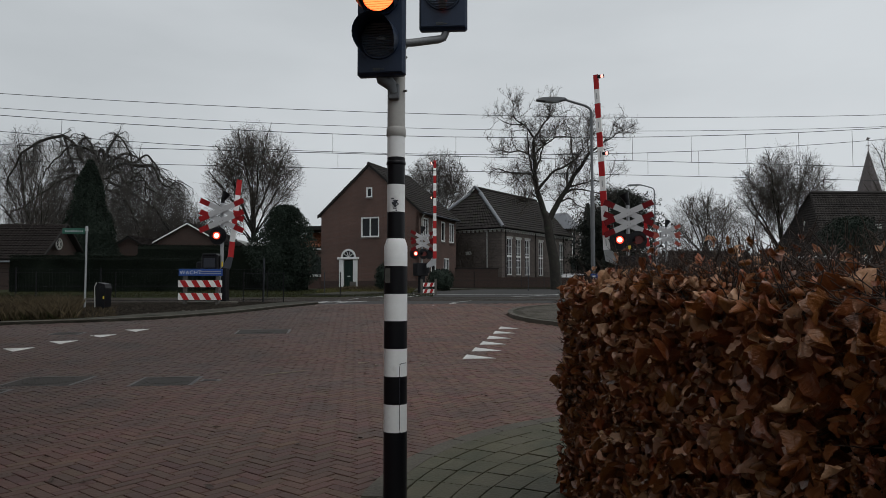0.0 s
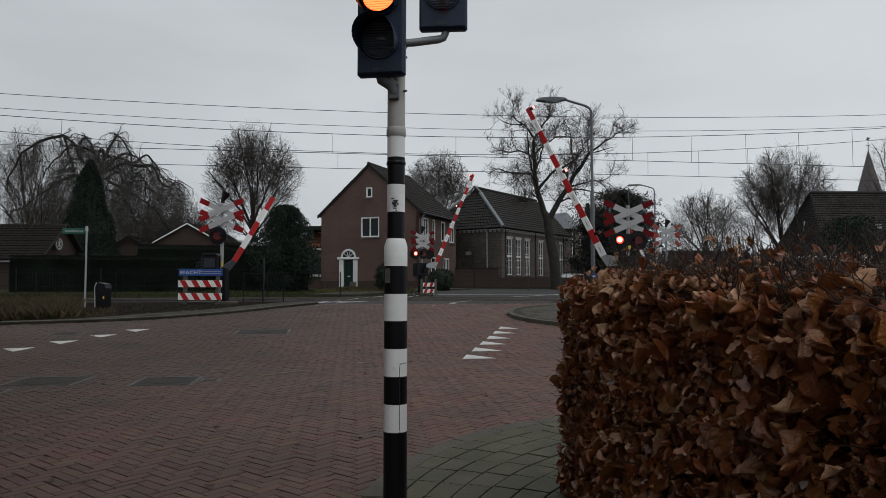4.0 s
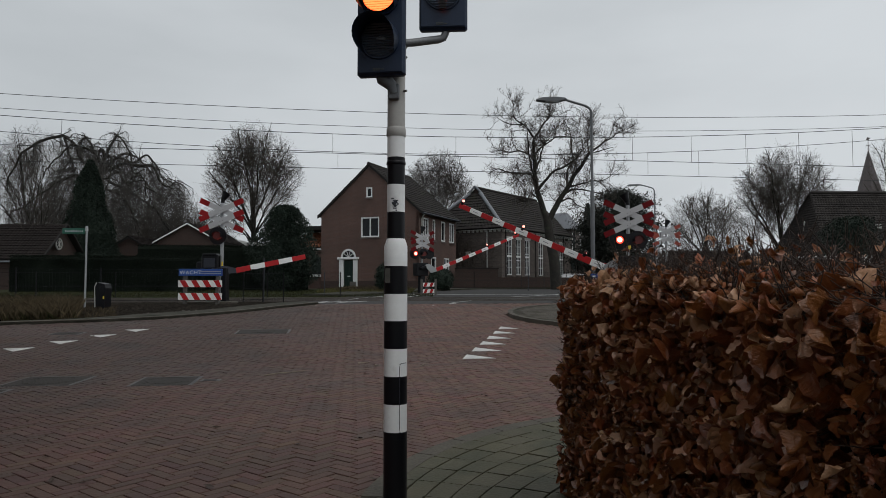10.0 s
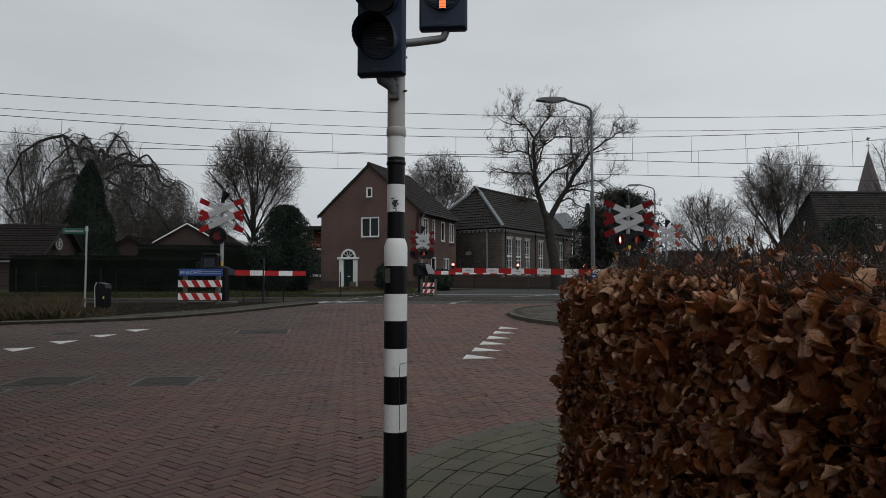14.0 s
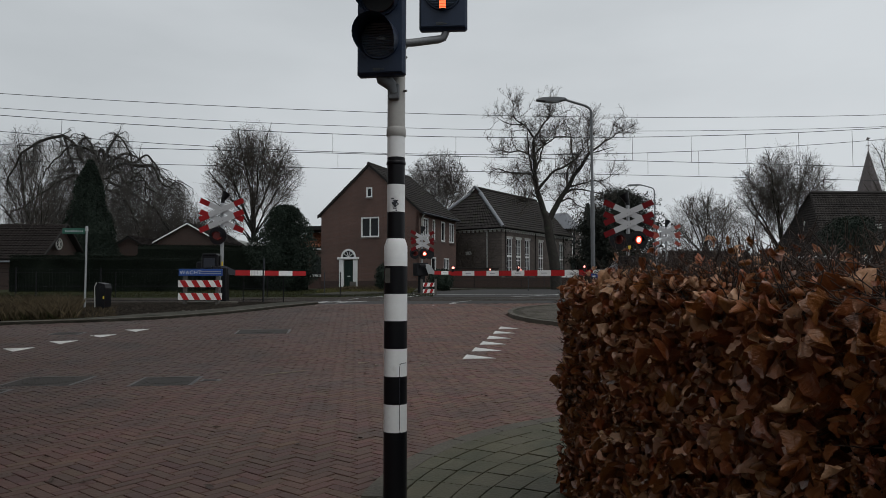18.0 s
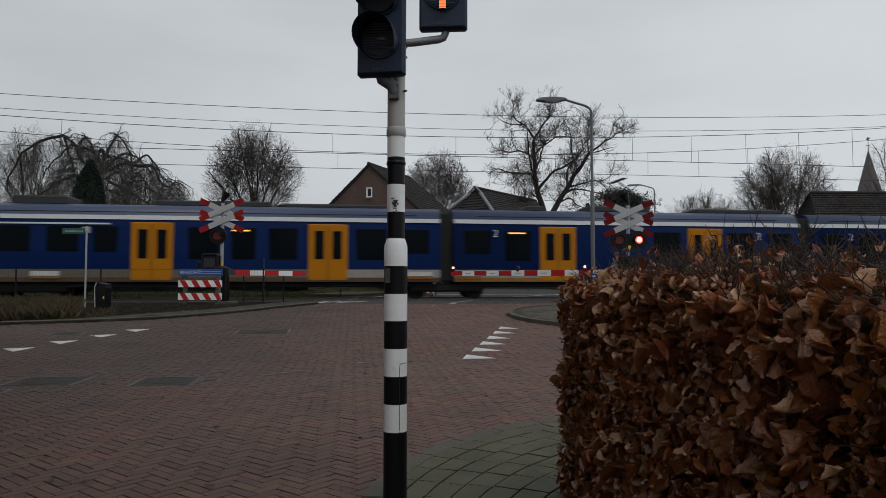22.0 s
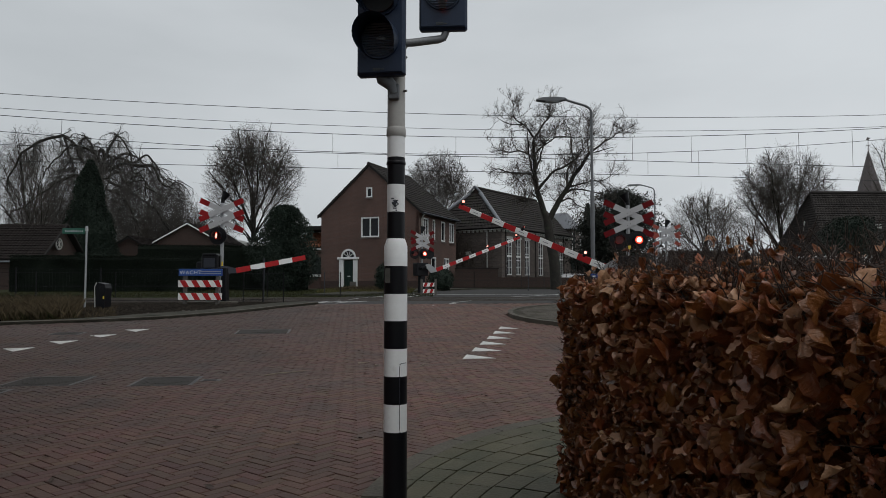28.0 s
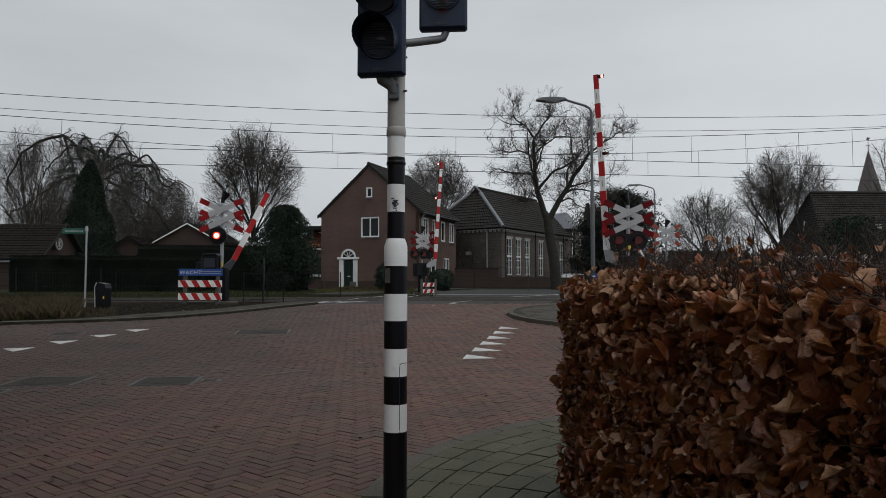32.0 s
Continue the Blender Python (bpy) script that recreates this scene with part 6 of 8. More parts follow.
    for order, (count, lo, hi, steps) in enumerate(((360, 0.7, 1.7, 7), (2600, 0.3, 0.85, 4), (10500, 0.14, 0.45, 3))):
        fresh = []
        for _ in range(count):
            p, d, r, f = nodes[rng.randrange(len(nodes))]
            if order == 0 and f < 0.3 and rng.random() < 0.7:
                continue
            out = Vector((rng.gauss(0, 0.8), rng.gauss(0, 0.8), rng.gauss(0.35, 0.75)))
            q = wander(rng, p, d * 0.5 + out, rng.uniform(lo, hi), steps, (0.20, 0.16, 0.12)[order], 0.04)
            r = min(r * 0.6, (0.028, 0.012, 0.007)[order])
            twigs.branch(q, max(r, 0.006), (0.010, 0.006, 0.004)[order], 4 if order == 0 else 3)
            for k in range(1, len(q)):
                fresh.append((q[k], (q[k] - q[k - 1]).normalized(), r, k / len(q)))
        nodes = fresh + ([n for n in nodes if rng.random() < 0.25] if order == 0 else [])
    wood.make("trunk", "bark", t)
    tagged(twigs.make("crown", "twig", t), "fine bare winter twigs", kind="stuff")


def gz(x, y):
    return pose(x, y, ground_z(x, y))


weeping_tree(gz(-31.4, 60), 11)
crooked_tree(gz(7.78, 47), 29)
bare_tree(gz(-20.9, 75), 3, "tall bare round-crowned tree behind the gardens", 10.5, 0.42, (0.0, 11.2, 5.6, 7.1), 17, (0.50, 0.28, 0.19), thin=0.0115, fork=0.30, rise=0.75, low=-0.55)
bare_tree(gz(-0.4, 84), 8, "bare tree rising behind the brick house", 8.0, 0.34, (0.0, 10.9, 5.0, 6.2), 15, (0.48, 0.28, 0.19), thin=0.012, fork=0.35, rise=0.8)
bare_tree(gz(29.2, 76), 14, "bare spreading tree beyond the crossing", 4.6, 0.34, (0.0, 6.0, 5.0, 5.1), 16, (0.44, 0.27, 0.19), thin=0.011, fork=0.4, rise=0.55, low=-0.35)
bare_tree(gz(30.0, 60), 21, "bare multi-stemmed tree beside a steep roof", 4.4, 0.32, (0.2, 7.0, 4.8, 5.7), 15, (0.44, 0.26, 0.18), thin=0.0095, fork=0.22, rise=0.75, low=-0.35)
bare_tree(gz(-40.3, 66), 5, "bare tree behind a barn roof", 7.5, 0.3, (0.0, 10.6, 4.2, 5.4), 13, (0.50, 0.34, 0.24), thin=0.009, rise=0.7)
bare_tree(gz(-29.5, 50), 6, "slender bare garden tree", 4.4, 0.16, (0.0, 5.8, 2.6, 3.4), 11, (0.46, 0.34, 0.26), thin=0.006)
bare_tree(gz(-13.5, 110), 7, "far bare tree between the houses", 6.0, 0.3, (0.0, 8.0, 4.6, 4.4), 12, (0.5, 0.34, 0.24), thin=0.018)
bare_tree(gz(22.0, 95), 9, "far bare tree behind the signals", 5.0, 0.3, (0.0, 7.0, 5.0, 4.6), 12, (0.5, 0.34, 0.24), thin=0.016)
bare_tree(gz(43.5, 64), 10, "bare tree at the edge of a steep roof", 6.0, 0.3, (0.0, 9.6, 4.0, 5.6), 11, (0.6, 0.42, 0.3), thin=0.007)
bare_tree(gz(-24.9, 67), 23, "small bare garden tree with drooping twigs", 3.0, 0.12, (0.0, 4.8, 1.9, 3.6), 14, (0.40, 0.28, 0.2), thin=0.006, fork=0.2)


for k, (x, y, w, h) in enumerate(((-42.0, 74, 5.0, 6.4), (-36.0, 74, 5.0, 6.6), (-30.5, 75, 4.8, 6.4), (-25.8, 74, 3.6, 5.0), (-17.0, 78, 4.0, 3.0), (15.5, 84, 4.0, 3.2), (35.5, 82, 5.0, 3.0), (26.5, 84, 5.0, 2.8))):
    bare_tree(gz(x, y), 40 + k, "dense bare thicket behind the gardens", 1.8, 0.14, (0.0, 1.0 + 0.6 * h, w, h), 18, (0.44, 0.30, 0.22), thin=0.013, fork=0.1, low=-0.3, group="bare thickets")


# ---- evergreens: leaf clumps round an uneven dark core ----
def leaf_cloud(rng, n, place, size):
    verts, faces = [], []
    for _ in range(n):
        p, out = place(rng)
        a = Vector((rng.gauss(0, 1), rng.gauss(0, 1), rng.gauss(0, 1))) + out * 0.6
        a.normalize()
        b = a.cross(Vector((rng.gauss(0, 1), rng.gauss(0, 1), rng.gauss(0, 1)))).normalized()
        s = size * rng.uniform(0.6, 1.4)
        k = len(verts)
        verts += [tuple(p - b * s * 0.4), tuple(p + a * s * 0.5 - b * s * 0.1 + out * 0.02), tuple(p + a * s), tuple(p + a * s * 0.5 + b * s * 0.5)]
        faces.append((k, k + 1, k + 2, k + 3))
    return verts, faces


def lumpy(rx, rz, zc, seed, cone=0.0, taper=0.0, rough=0.16):
    """The outline of a shrub: radius at an angle and a height share."""
    sd = Vector((seed * 3.1, seed * 1.7, 0))

    def rad(a, f):
        if cone:
            base = rx * (1 - f) ** 0.75 + 0.08
        else:
            base = rx * math.sqrt(max(0.0, 1 - (2 * f - 1) ** 2 * 0.96)) ** 0.75 * (1 - taper * f)
        return base * (1 + rough * 2 * noise.noise(Vector((math.cos(a) * 1.6, math.sin(a) * 1.6, f * rz * 0.55)) + sd))
    return rad


def evergreen(name, m, label, category, rx, h, z0, n, size, seed, cone=0.0, ry=None, material="ever", taper=0.0, rough=0.16, boughs=0):
    t = thing(name, m, label, category)
    rad = lumpy(rx, h, z0, seed, cone, taper, rough)
    ky = (ry or rx) / rx
    verts, faces, N, K = [], [], 22, 14
    for j in range(K + 1):
        for i in range(N):
            a, f = i * math.tau / N, j / K
            r = rad(a, f) * (0.42 if boughs else 0.86 if rough < 0.2 else 0.52)
            verts.append((r * math.cos(a), r * ky * math.sin(a), z0 + h * f * 0.97))
    for j in range(K):
        for i in range(N):
            faces.append((j * N + i, j * N + (i + 1) % N, (j + 1) * N + (i + 1) % N, (j + 1) * N + i))
    faces.append(tuple(range(K * N, K * N + N)))
    raw("inner_foliage", verts, faces, material, t)
    rng = random.Random(seed)

    def place(rng):
        f, a = rng.random() ** (1.5 if cone else 1.0), rng.random() * math.tau
        r = rad(a, f) * rng.uniform(0.80, 1.05) if rough < 0.2 else rad(a, f) * rng.uniform(0.50, 1.20)
        o = Vector((math.cos(a), math.sin(a) * ky, 0.5 if cone else 2 * f - 1))
        return Vector((r * math.cos(a), r * ky * math.sin(a), z0 + h * f)), o.normalized()
    if boughs:
        # sprays of needles at the ends of level boughs, with gaps between them
        ends = []
        for _ in range(boughs):
            f, a = rng.random() ** 0.9, rng.random() * math.tau
            r = rad(a, f) * rng.uniform(0.45, 1.12)
            ends.append((Vector((r * math.cos(a), r * math.sin(a), z0 + h * f)), Vector((math.cos(a), math.sin(a), 0.25)), rng.uniform(0.22, 0.42)))

        def place(rng):
            p, d, s = ends[rng.randrange(len(ends))]
            return p + d * rng.gauss(0, s * 1.5) + Vector((rng.gauss(0, s), rng.gauss(0, s), rng.gauss(0, s * 0.42))), d
    v, f = leaf_cloud(rng, n, place, size)
    tagged(raw("leaves", v, f, material, t), kind="stuff")
    part("stem", tube([(0, 0, -0.3), (0, 0, z0 + h * 0.4)], 0.12, 7), "bark", t)
    return t


evergreen("holly_bush", gz(-9.75, 42.2), "large dark green holly bush", "bush", 2.05, 5.2, 0.05, 24000, 0.12, 3, taper=0.42, rough=0.24)
evergreen("conifer", gz(-27.6, 53), "dark green cone-shaped conifer", "tree", 2.5, 9.9, 0.1, 34000, 0.13, 5, cone=1.0, rough=0.19)
evergreen("conifer", gz(16.35, 62), "dark evergreen tree behind the crossing", "tree", 3.1, 8.5, 0.3, 44000, 0.16, 9, taper=0.36, material="pine", rough=0.30, boughs=330)
evergreen("conifer", gz(16.6, 78), "narrow dark conifer behind the hall", "tree", 1.1, 9.4, 0.1, 6000, 0.18, 12, cone=1.0, material="pine")
evergreen("conifer", gz(14.15, 64), "ragged dark evergreen beside a street lamp", "tree", 1.9, 6.9, 0.1, 14000, 0.16, 13, taper=0.5, material="pine", rough=0.30, boughs=120)
evergreen("garden_shrub", gz(-3.3, 41.0), "clipped dark shrub by the brick house", "bush", 0.75, 1.7, 0.0, 1500, 0.12, 15)
evergreen("garden_shrub", gz(-0.15, 44.0), "rounded dark shrub by the side wall", "bush", 0.75, 1.35, 0.0, 1500, 0.12, 17)
evergreen("garden_shrub", gz(24.9, 41.5), "dark green shrub before a steep roof", "bush", 1.6, 4.6, 0.0, 12000, 0.11, 19, rough=0.3)


def garden_hedge(a, b, h, th, n, seed, label):
    a, b = Vector(a), Vector(b)
    ln = (b - a).length
    ang = math.degrees(math.atan2(b.y - a.y, b.x - a.x))
    t = thing("garden_hedge", pose(a.x, a.y, ground_z(a.x, a.y), 0, 0, ang), label, "hedge", "garden hedges")
    verts, faces = [], []
    xs = [ln * k / 40 for k in range(41)]
    ring = [(-th, 0), (-th, h * 0.5), (-th * 0.95, h * 0.93), (-th * 0.6, h), (th * 0.6, h), (th, h * 0.9), (th, 0)]
    for i, x in enumerate(xs):
        for y, z in ring:
            w = 0.10 * noise.noise(Vector((x * 0.8, z + seed, y)))
            verts.append((x, y + w, z - 0.05 + w * 1.2))
    n0 = len(ring)
    for i in range(len(xs) - 1):
        for k in range(n0 - 1):
            faces.append((i * n0 + k, (i + 1) * n0 + k, (i + 1) * n0 + k + 1, i * n0 + k + 1))
    faces += [tuple(range(n0)), tuple(range(40 * n0 + n0 - 1, 40 * n0 - 1, -1))]
    raw("inner_foliage", verts, faces, "ever2", t)
    rng = random.Random(seed)

    def place(rng):
        x = rng.random() * ln
        if rng.random() < 0.7:
            return Vector((x, -th + rng.uniform(-0.05, 0.06), rng.random() * h)), Vector((0, -1, 0.2))
        return Vector((x, rng.uniform(-th, th), h + rng.uniform(-0.06, 0.05))), Vector((0, -0.2, 1))
    v, f = leaf_cloud(rng, n * 3, place, 0.075)
    tagged(raw("leaves", v, f, "ever2", t), kind="stuff")


garden_hedge((-24.9, 39.6), (-14.5, 41.3), 2.05, 0.6, 6000, 2, "tall clipped dark hedge along the railway gardens")
garden_hedge((-19.0, 42.7), (-8.8, 44.6), 2.78, 0.6, 5000, 3, "dark garden hedge beyond the tracks")


# ---- grasses ----
def blades(name, n, place, hmin, hmax, material, label, seed, width=0.012):
    rng = random.Random(seed)
    verts, faces = [], []
    for _ in range(n):
        x, y = place(rng)
        z = ground_z(x, y) - 0.01
        h = rng.uniform(hmin, hmax)
        a = rng.random() * math.tau
        dx, dy = math.cos(a), math.sin(a)
        bx, by = rng.gauss(0, 0.35) * h, rng.gauss(0, 0.35) * h
        k = len(verts)
        w = width * rng.uniform(0.7, 1.4)
        verts += [(x - dx * w, y - dy * w, z), (x + dx * w, y + dy * w, z), (x + bx * 0.4 + dx * w * 0.7, y + by * 0.4 + dy * w * 0.7, z + h * 0.6), (x + bx, y + by, z + h)]
        faces.append((k, k + 1, k + 2, k + 3))
    ob = raw(name, verts, faces, material)
    return tagged(ob, label, "grass", kind="stuff")


def verge(rng, edge=0.538):
    """A place in the strip between kerb and fence; edge is how far it reaches to the bin."""
    x = -8.05 - 8.5 * rng.random() ** 1.15
    lo = 16.55 + (x + 8.5) * 0.42 if x < -8.5 else 16.55 + (x + 8.5) * 1.3
    y = lo + 0.12 + 3.4 * rng.random() ** 1.3
    if -x / y < edge:
        x = -y * (edge + 0.15 * rng.random() ** 1.5)
    return x, y


blades("dry_grass", 30000, verge, 0.06, 0.44, "straw", "tall dry straw-coloured grass on the verge", 1, 0.0028)
blades("dry_grass", 12000, verge, 0.06, 0.30, "grass", "short green grass among dry stalks", 2, 0.005)
blades("dry_grass", 7000, lambda r: verge(r, 0.478), 0.03, 0.15, "straw", "low yellowish tufts round the litter bin", 6, 0.0045)


def lawn(rng):
    x = -24 + 23.5 * rng.random()
    return x, 33.4 + SLANT * x + rng.random() ** 1.4 * 13


blades("grass", 18000, lawn, 0.04, 0.14, "grass", "rough green winter grass beyond the tracks", 3, 0.011)
blades("grass", 4500, lambda r: (-6.5 + 4.4 * r.random(), 40 + 5.0 * r.random()), 0.05, 0.36, "straw", "pale dry tufts by the brick house", 4, 0.012)
blades("grass", 9000, lambda r: (-7.2 + 5.4 * r.random(), 38.6 + 5.6 * r.random()), 0.04, 0.24, "grass_pale", "yellow-green tufts by the brick house", 7, 0.012)
blades("grass", 2500, lambda r: (3 + 12 * r.random(), 51.5 + 4 * r.random() + r.random()), 0.05, 0.2, "grass", "rough grass along the school fence", 5, 0.02)


# ---- fences ----
def wire_fence(a, b, h, step, label, mesh=0.1, post_mat="black"):
    a, b = Vector(a), Vector(b)
    ln = (b - a).length
    ang = math.degrees(math.atan2(b.y - a.y, b.x - a.x))
    f = thing("fence", pose(a.x, a.y, ground_z((a.x + b.x) / 2, (a.y + b.y) / 2), 0, 0, ang), label, "fence", "fences")
    n = int(ln / step)
    for k in range(n + 1):
        part("post", tube([(k * ln / n, 0, -0.2), (k * ln / n, 0, h + 0.05)], 0.024, 6), post_mat, f)
    for z in (0.12, h * 0.5, h):
        part("rail", box((0, -0.008, z - 0.007), (ln, 0.008, z + 0.007)), post_mat, f)
    bm = bmesh.new()
    x = mesh
    while x < ln:
        add_box(bm, (x - 0.0012, -0.0012, 0.05), (x + 0.0012, 0.0012, h))
        x += mesh
    tagged(part("mesh_wires", bm, post_mat, f), kind="stuff")


wire_fence((-15.9, 21.1), (-5.9, 22.4), 1.12, 2.5, "dark wire-mesh fence along the near side of the tracks")
wire_fence((-25, 29.8), (-4.9, 32.6), 1.15, 2.9, "dark wire-mesh fence beyond the tracks", 0.12)
wire_fence((0.6, 50.0), (14.5, 52.0), 1.25, 1.7, "dark iron railing in front of the old hall", 0.28)
wire_fence((-6.6, 22.6), (-5.6, 24.0), 1.0, 1.6, "short dark railing beside the boom", 0.12)
part_wall = sheet("garden_wall", [(-0.5, 53.4), (14.6, 55.4), (14.6, 55.7), (-0.5, 53.7)], 0.9, "shed", "low dark garden wall", "wall", thick=1.2)


# ---- buildings to the left and right ----
def simple_house(name, m, label, w, d, e, r, wall, roof, overhang=0.35, trimmed=True, nu=30, nv=14, ridge_along_x=True):
    """A gabled house: the ridge runs along x, or towards the back."""
    h = thing(name, m, label, "house")
    if ridge_along_x:
        bm = bmesh.new()
        add_prism(bm, [(0, -0.3), (d, -0.3), (d, e), (d / 2, r), (0, e)], 0.25, pose(0, 0, 0, 0, 0, 90))
        bmesh.ops.recalc_face_normals(bm, faces=bm.faces)
        part("gable_wall", bm, wall, h).matrix_basis = pose(w, 0, 0)
        bm = bmesh.new()
        add_prism(bm, [(0, -0.3), (d, -0.3), (d, e), (d / 2, r), (0, e)], 0.25, pose(0.25, 0, 0, 0, 0, 90))
        bmesh.ops.recalc_face_normals(bm, faces=bm.faces)
        part("gable_wall", bm, wall, h)
        part("front_wall", box((0.26, 0, -0.3), (w - 0.26, 0.25, e)), wall, h)
        part("rear_wall", box((0.26, d - 0.25, -0.3), (w - 0.26, d, e)), wall, h)
        k = (r - e) / (d / 2)
        tile_rows(h, (-overhang, -overhang, e - overhang * k + 0.15), (w + overhang, -overhang, e - overhang * k + 0.15), (w + overhang, d / 2, r + 0.15), (-overhang, d / 2, r + 0.15), nu, nv, roof)
        tile_rows(h, (w + overhang, d + overhang, e - overhang * k + 0.15), (-overhang, d + overhang, e - overhang * k + 0.15), (-overhang, d / 2, r + 0.15), (w + overhang, d / 2, r + 0.15), nu, nv, roof)
        part("gutter", tube([(-overhang, -overhang - 0.05, e - overhang * k), (w + overhang, -overhang - 0.05, e - overhang * k)], 0.06, 6), "lead", h)
        if trimmed:
            for s in (-1, 1):
                part("verge_board", tube([(w + overhang + 0.02, d / 2, r + 0.12), (w + overhang + 0.02, d / 2 + s * (d / 2 + overhang), e - overhang * k + 0.1)], 0.09, 4), "roofbed", h)
    else:
        bm = bmesh.new()
        add_prism(bm, [(0, -0.3), (w, -0.3), (w, e), (w / 2, r), (0, e)], 0.25)
        bmesh.ops.recalc_face_normals(bm, faces=bm.faces)
        part("gable_wall", bm, wall, h)
        part("side_wall", box((0.0, 0.26, -0.3), (0.25, d, e)), wall, h)
        part("side_wall", box((w - 0.25, 0.26, -0.3), (w, d, e)), wall, h)
        k = (r - e) / (w / 2)
        for s in (-1, 1):
            x0 = w / 2 + s * (w / 2 + overhang)
            q = [(x0, -0.2, e - overhang * k + 0.12), (x0, d, e - overhang * k + 0.12), (w / 2, d, r + 0.12), (w / 2, -0.2, r + 0.12)]
            tile_rows(h, *(q if s > 0 else [q[1], q[0], q[3], q[2]]), nu, nv, roof)
            if trimmed:
                part("verge_board", prism([(w / 2, r + 0.0), (x0, e - overhang * k + 0.0), (x0, e - overhang * k + 0.11), (w / 2, r + 0.11)], 0.06, pose(0, -0.24, 0)), "trim", h, "white verge board")
    return h


barn = simple_house("barn", gz(-43.8, 46.5), "low dark brick barn with a tiled roof and round gable window", 16.2, 5.6, 2.2, 4.55, "shed", "dtile", nu=70, nv=14)
rw = part("round_window", prism(disc_outline(0.38, 20, 0, 0), 0.06, pose(16.52, 1.85, 3.22, 0, 0, 90)), "pane", barn, "round window with white spokes")
bm = bmesh.new()
for k in range(20):
    a, b = math.tau * k / 20, math.tau * (k + 1) / 20
    add_tube(bm, [(16.54, 1.85 + 0.38 * math.cos(a), 3.22 + 0.38 * math.sin(a)), (16.54, 1.85 + 0.38 * math.cos(b), 3.22 + 0.38 * math.sin(b))], 0.05, 4, False)
for k in range(4):
    a = math.pi * k / 4
    add_tube(bm, [(16.56, 1.85 - 0.4 * math.cos(a), 3.22 - 0.4 * math.sin(a)), (16.56, 1.85 + 0.4 * math.cos(a), 3.22 + 0.4 * math.sin(a))], 0.03, 4)
part("window_spokes", bm, "gtrim", rw)
gh = simple_house("house", gz(-23.9, 57), "low brown house with white verge boards", 5.06, 8, 3.94, 5.37, "shed", "dtile", ridge_along_x=False, nu=24, nv=14)
part("window_frame", box((1.24, -0.06, 2.5), (2.25, -0.002, 3.36)), "trim", gh, "white window frame")
part("window_pane", box((1.33, -0.075, 2.6), (2.16, -0.061, 3.27)), "pane", gh)
simple_house("shed", gz(-27.5, 56), "small dark shed with gabled roof", 3.4, 5, 3.2, 4.2, "shed", "dtile", ridge_along_x=False, nu=16, nv=10, trimmed=False)
flat = thing("garage", gz(-20.6, 64), "flat-roofed garage with a pale fascia", "garage")
part("garage_wall", box((0, 0, -0.3), (3.6, 5, 3.7)), "shed", flat)
part("fascia", box((-0.2, -0.2, 3.7), (1.4, 5.2, 4.5), 0.02), "ivory", flat, "pale fascia board")
part("fascia", box((1.5, -0.1, 3.7), (3.0, 5.2, 4.25), 0.02), "ivory", flat)

right = thing("house", gz(24.4, 45), "house with a steep dark tiled roof seen over the hedge", "house")
part("front_wall", box((1.5, 0, -0.3), (14, 0.3, 1.4)), "house", right)
part("end_wall", box((1.2, 0, -0.3), (1.5, 9, 1.4)), "house", right)
tile_rows(right, (0.80, -0.4, 1.3), (14.5, -0.4, 1.3), (14.5, 4.3, 7.0), (2.29, 4.3, 7.0), 66, 32, "gtile")
tile_rows(right, (0.86, 9.4, 1.3), (0.80, -0.4, 1.3), (2.29, 4.2, 7.0), (2.29, 4.4, 7.0), 36, 32, "gtile")
part("ridge", tube([(2.24, 4.3, 7.07), (14.5, 4.3, 7.07)], 0.13, 8), "tile", right, "ridge tiles")
part("flue", tube([(1.6, 4.0, 3.9), (1.6, 4.0, 4.85), (1.66, 4.0, 4.93), (1.74, 4.0, 4.82)], 0.05, 6), "gtrim", right, "pale flue pipe")
part("vent", box((5.6, 2.0, 4.1), (5.9, 2.3, 4.6)), "gtrim", right, "pale roof vent")
part("skylight", box((3.0, 0.95, 2.9), (3.9, 1.3, 3.1)), "lead", right, "small roof light")

shedr = thing("garage", pose(17.95, 33.5, ground_z(18, 33.5) + 0.38), "white flat-roofed garage behind the hedge", "garage")
part("garage_wall", box((0, 0, -0.8), (3.1, 3, 1.5)), "ivory", shedr, "pale ribbed wall")
part("garage_roof", box((-0.15, -0.15, 1.5), (3.2, 3.1, 1.62), 0.02), "trim", shedr, "white roof edge")
for k in range(14):
    part("rib", box((0.1 + k * 0.22, -0.02, -0.3), (0.14 + k * 0.22, -0.002, 1.48)), "trim", shedr)
lowb = thing("house", gz(23.5, 70), "low distant house with grey roof", "house")
part("house_wall", box((0, 0, -0.3), (9, 6, 1.6)), "ivory", lowb)
tile_rows(lowb, (-0.4, -0.4, 1.6), (9.4, -0.4, 1.6), (9.0, 3, 3.9), (0, 3, 3.9), 30, 10, "dtile")

church = thing("church", gz(98.3, 158), "distant brick church tower with a slender spire and weathercock", "church")
part("tower", box((0, 0, -0.5), (5.6, 5.6, 21.5)), "spire", church)
bm = bmesh.new()
b8 = [bm.verts.new((2.8 + 2.75 * math.cos(math.tau * (k + 0.5) / 8), 2.8 + 2.75 * math.sin(math.tau * (k + 0.5) / 8), 21.5)) for k in range(8)]
tip = bm.verts.new((2.8, 2.8, 32.2))
for k in range(8):
    bm.faces.new((b8[k], b8[(k + 1) % 8], tip))
part("spire", bm, "slate", church, "grey-brown slate spire")
part("cross_rod", tube([(2.8, 2.8, 32), (2.8, 2.8, 34.6)], 0.07, 5), "slate", church)
part("cross_arm", box((2.3, 2.75, 33.1), (3.3, 2.85, 33.25)), "slate", church)
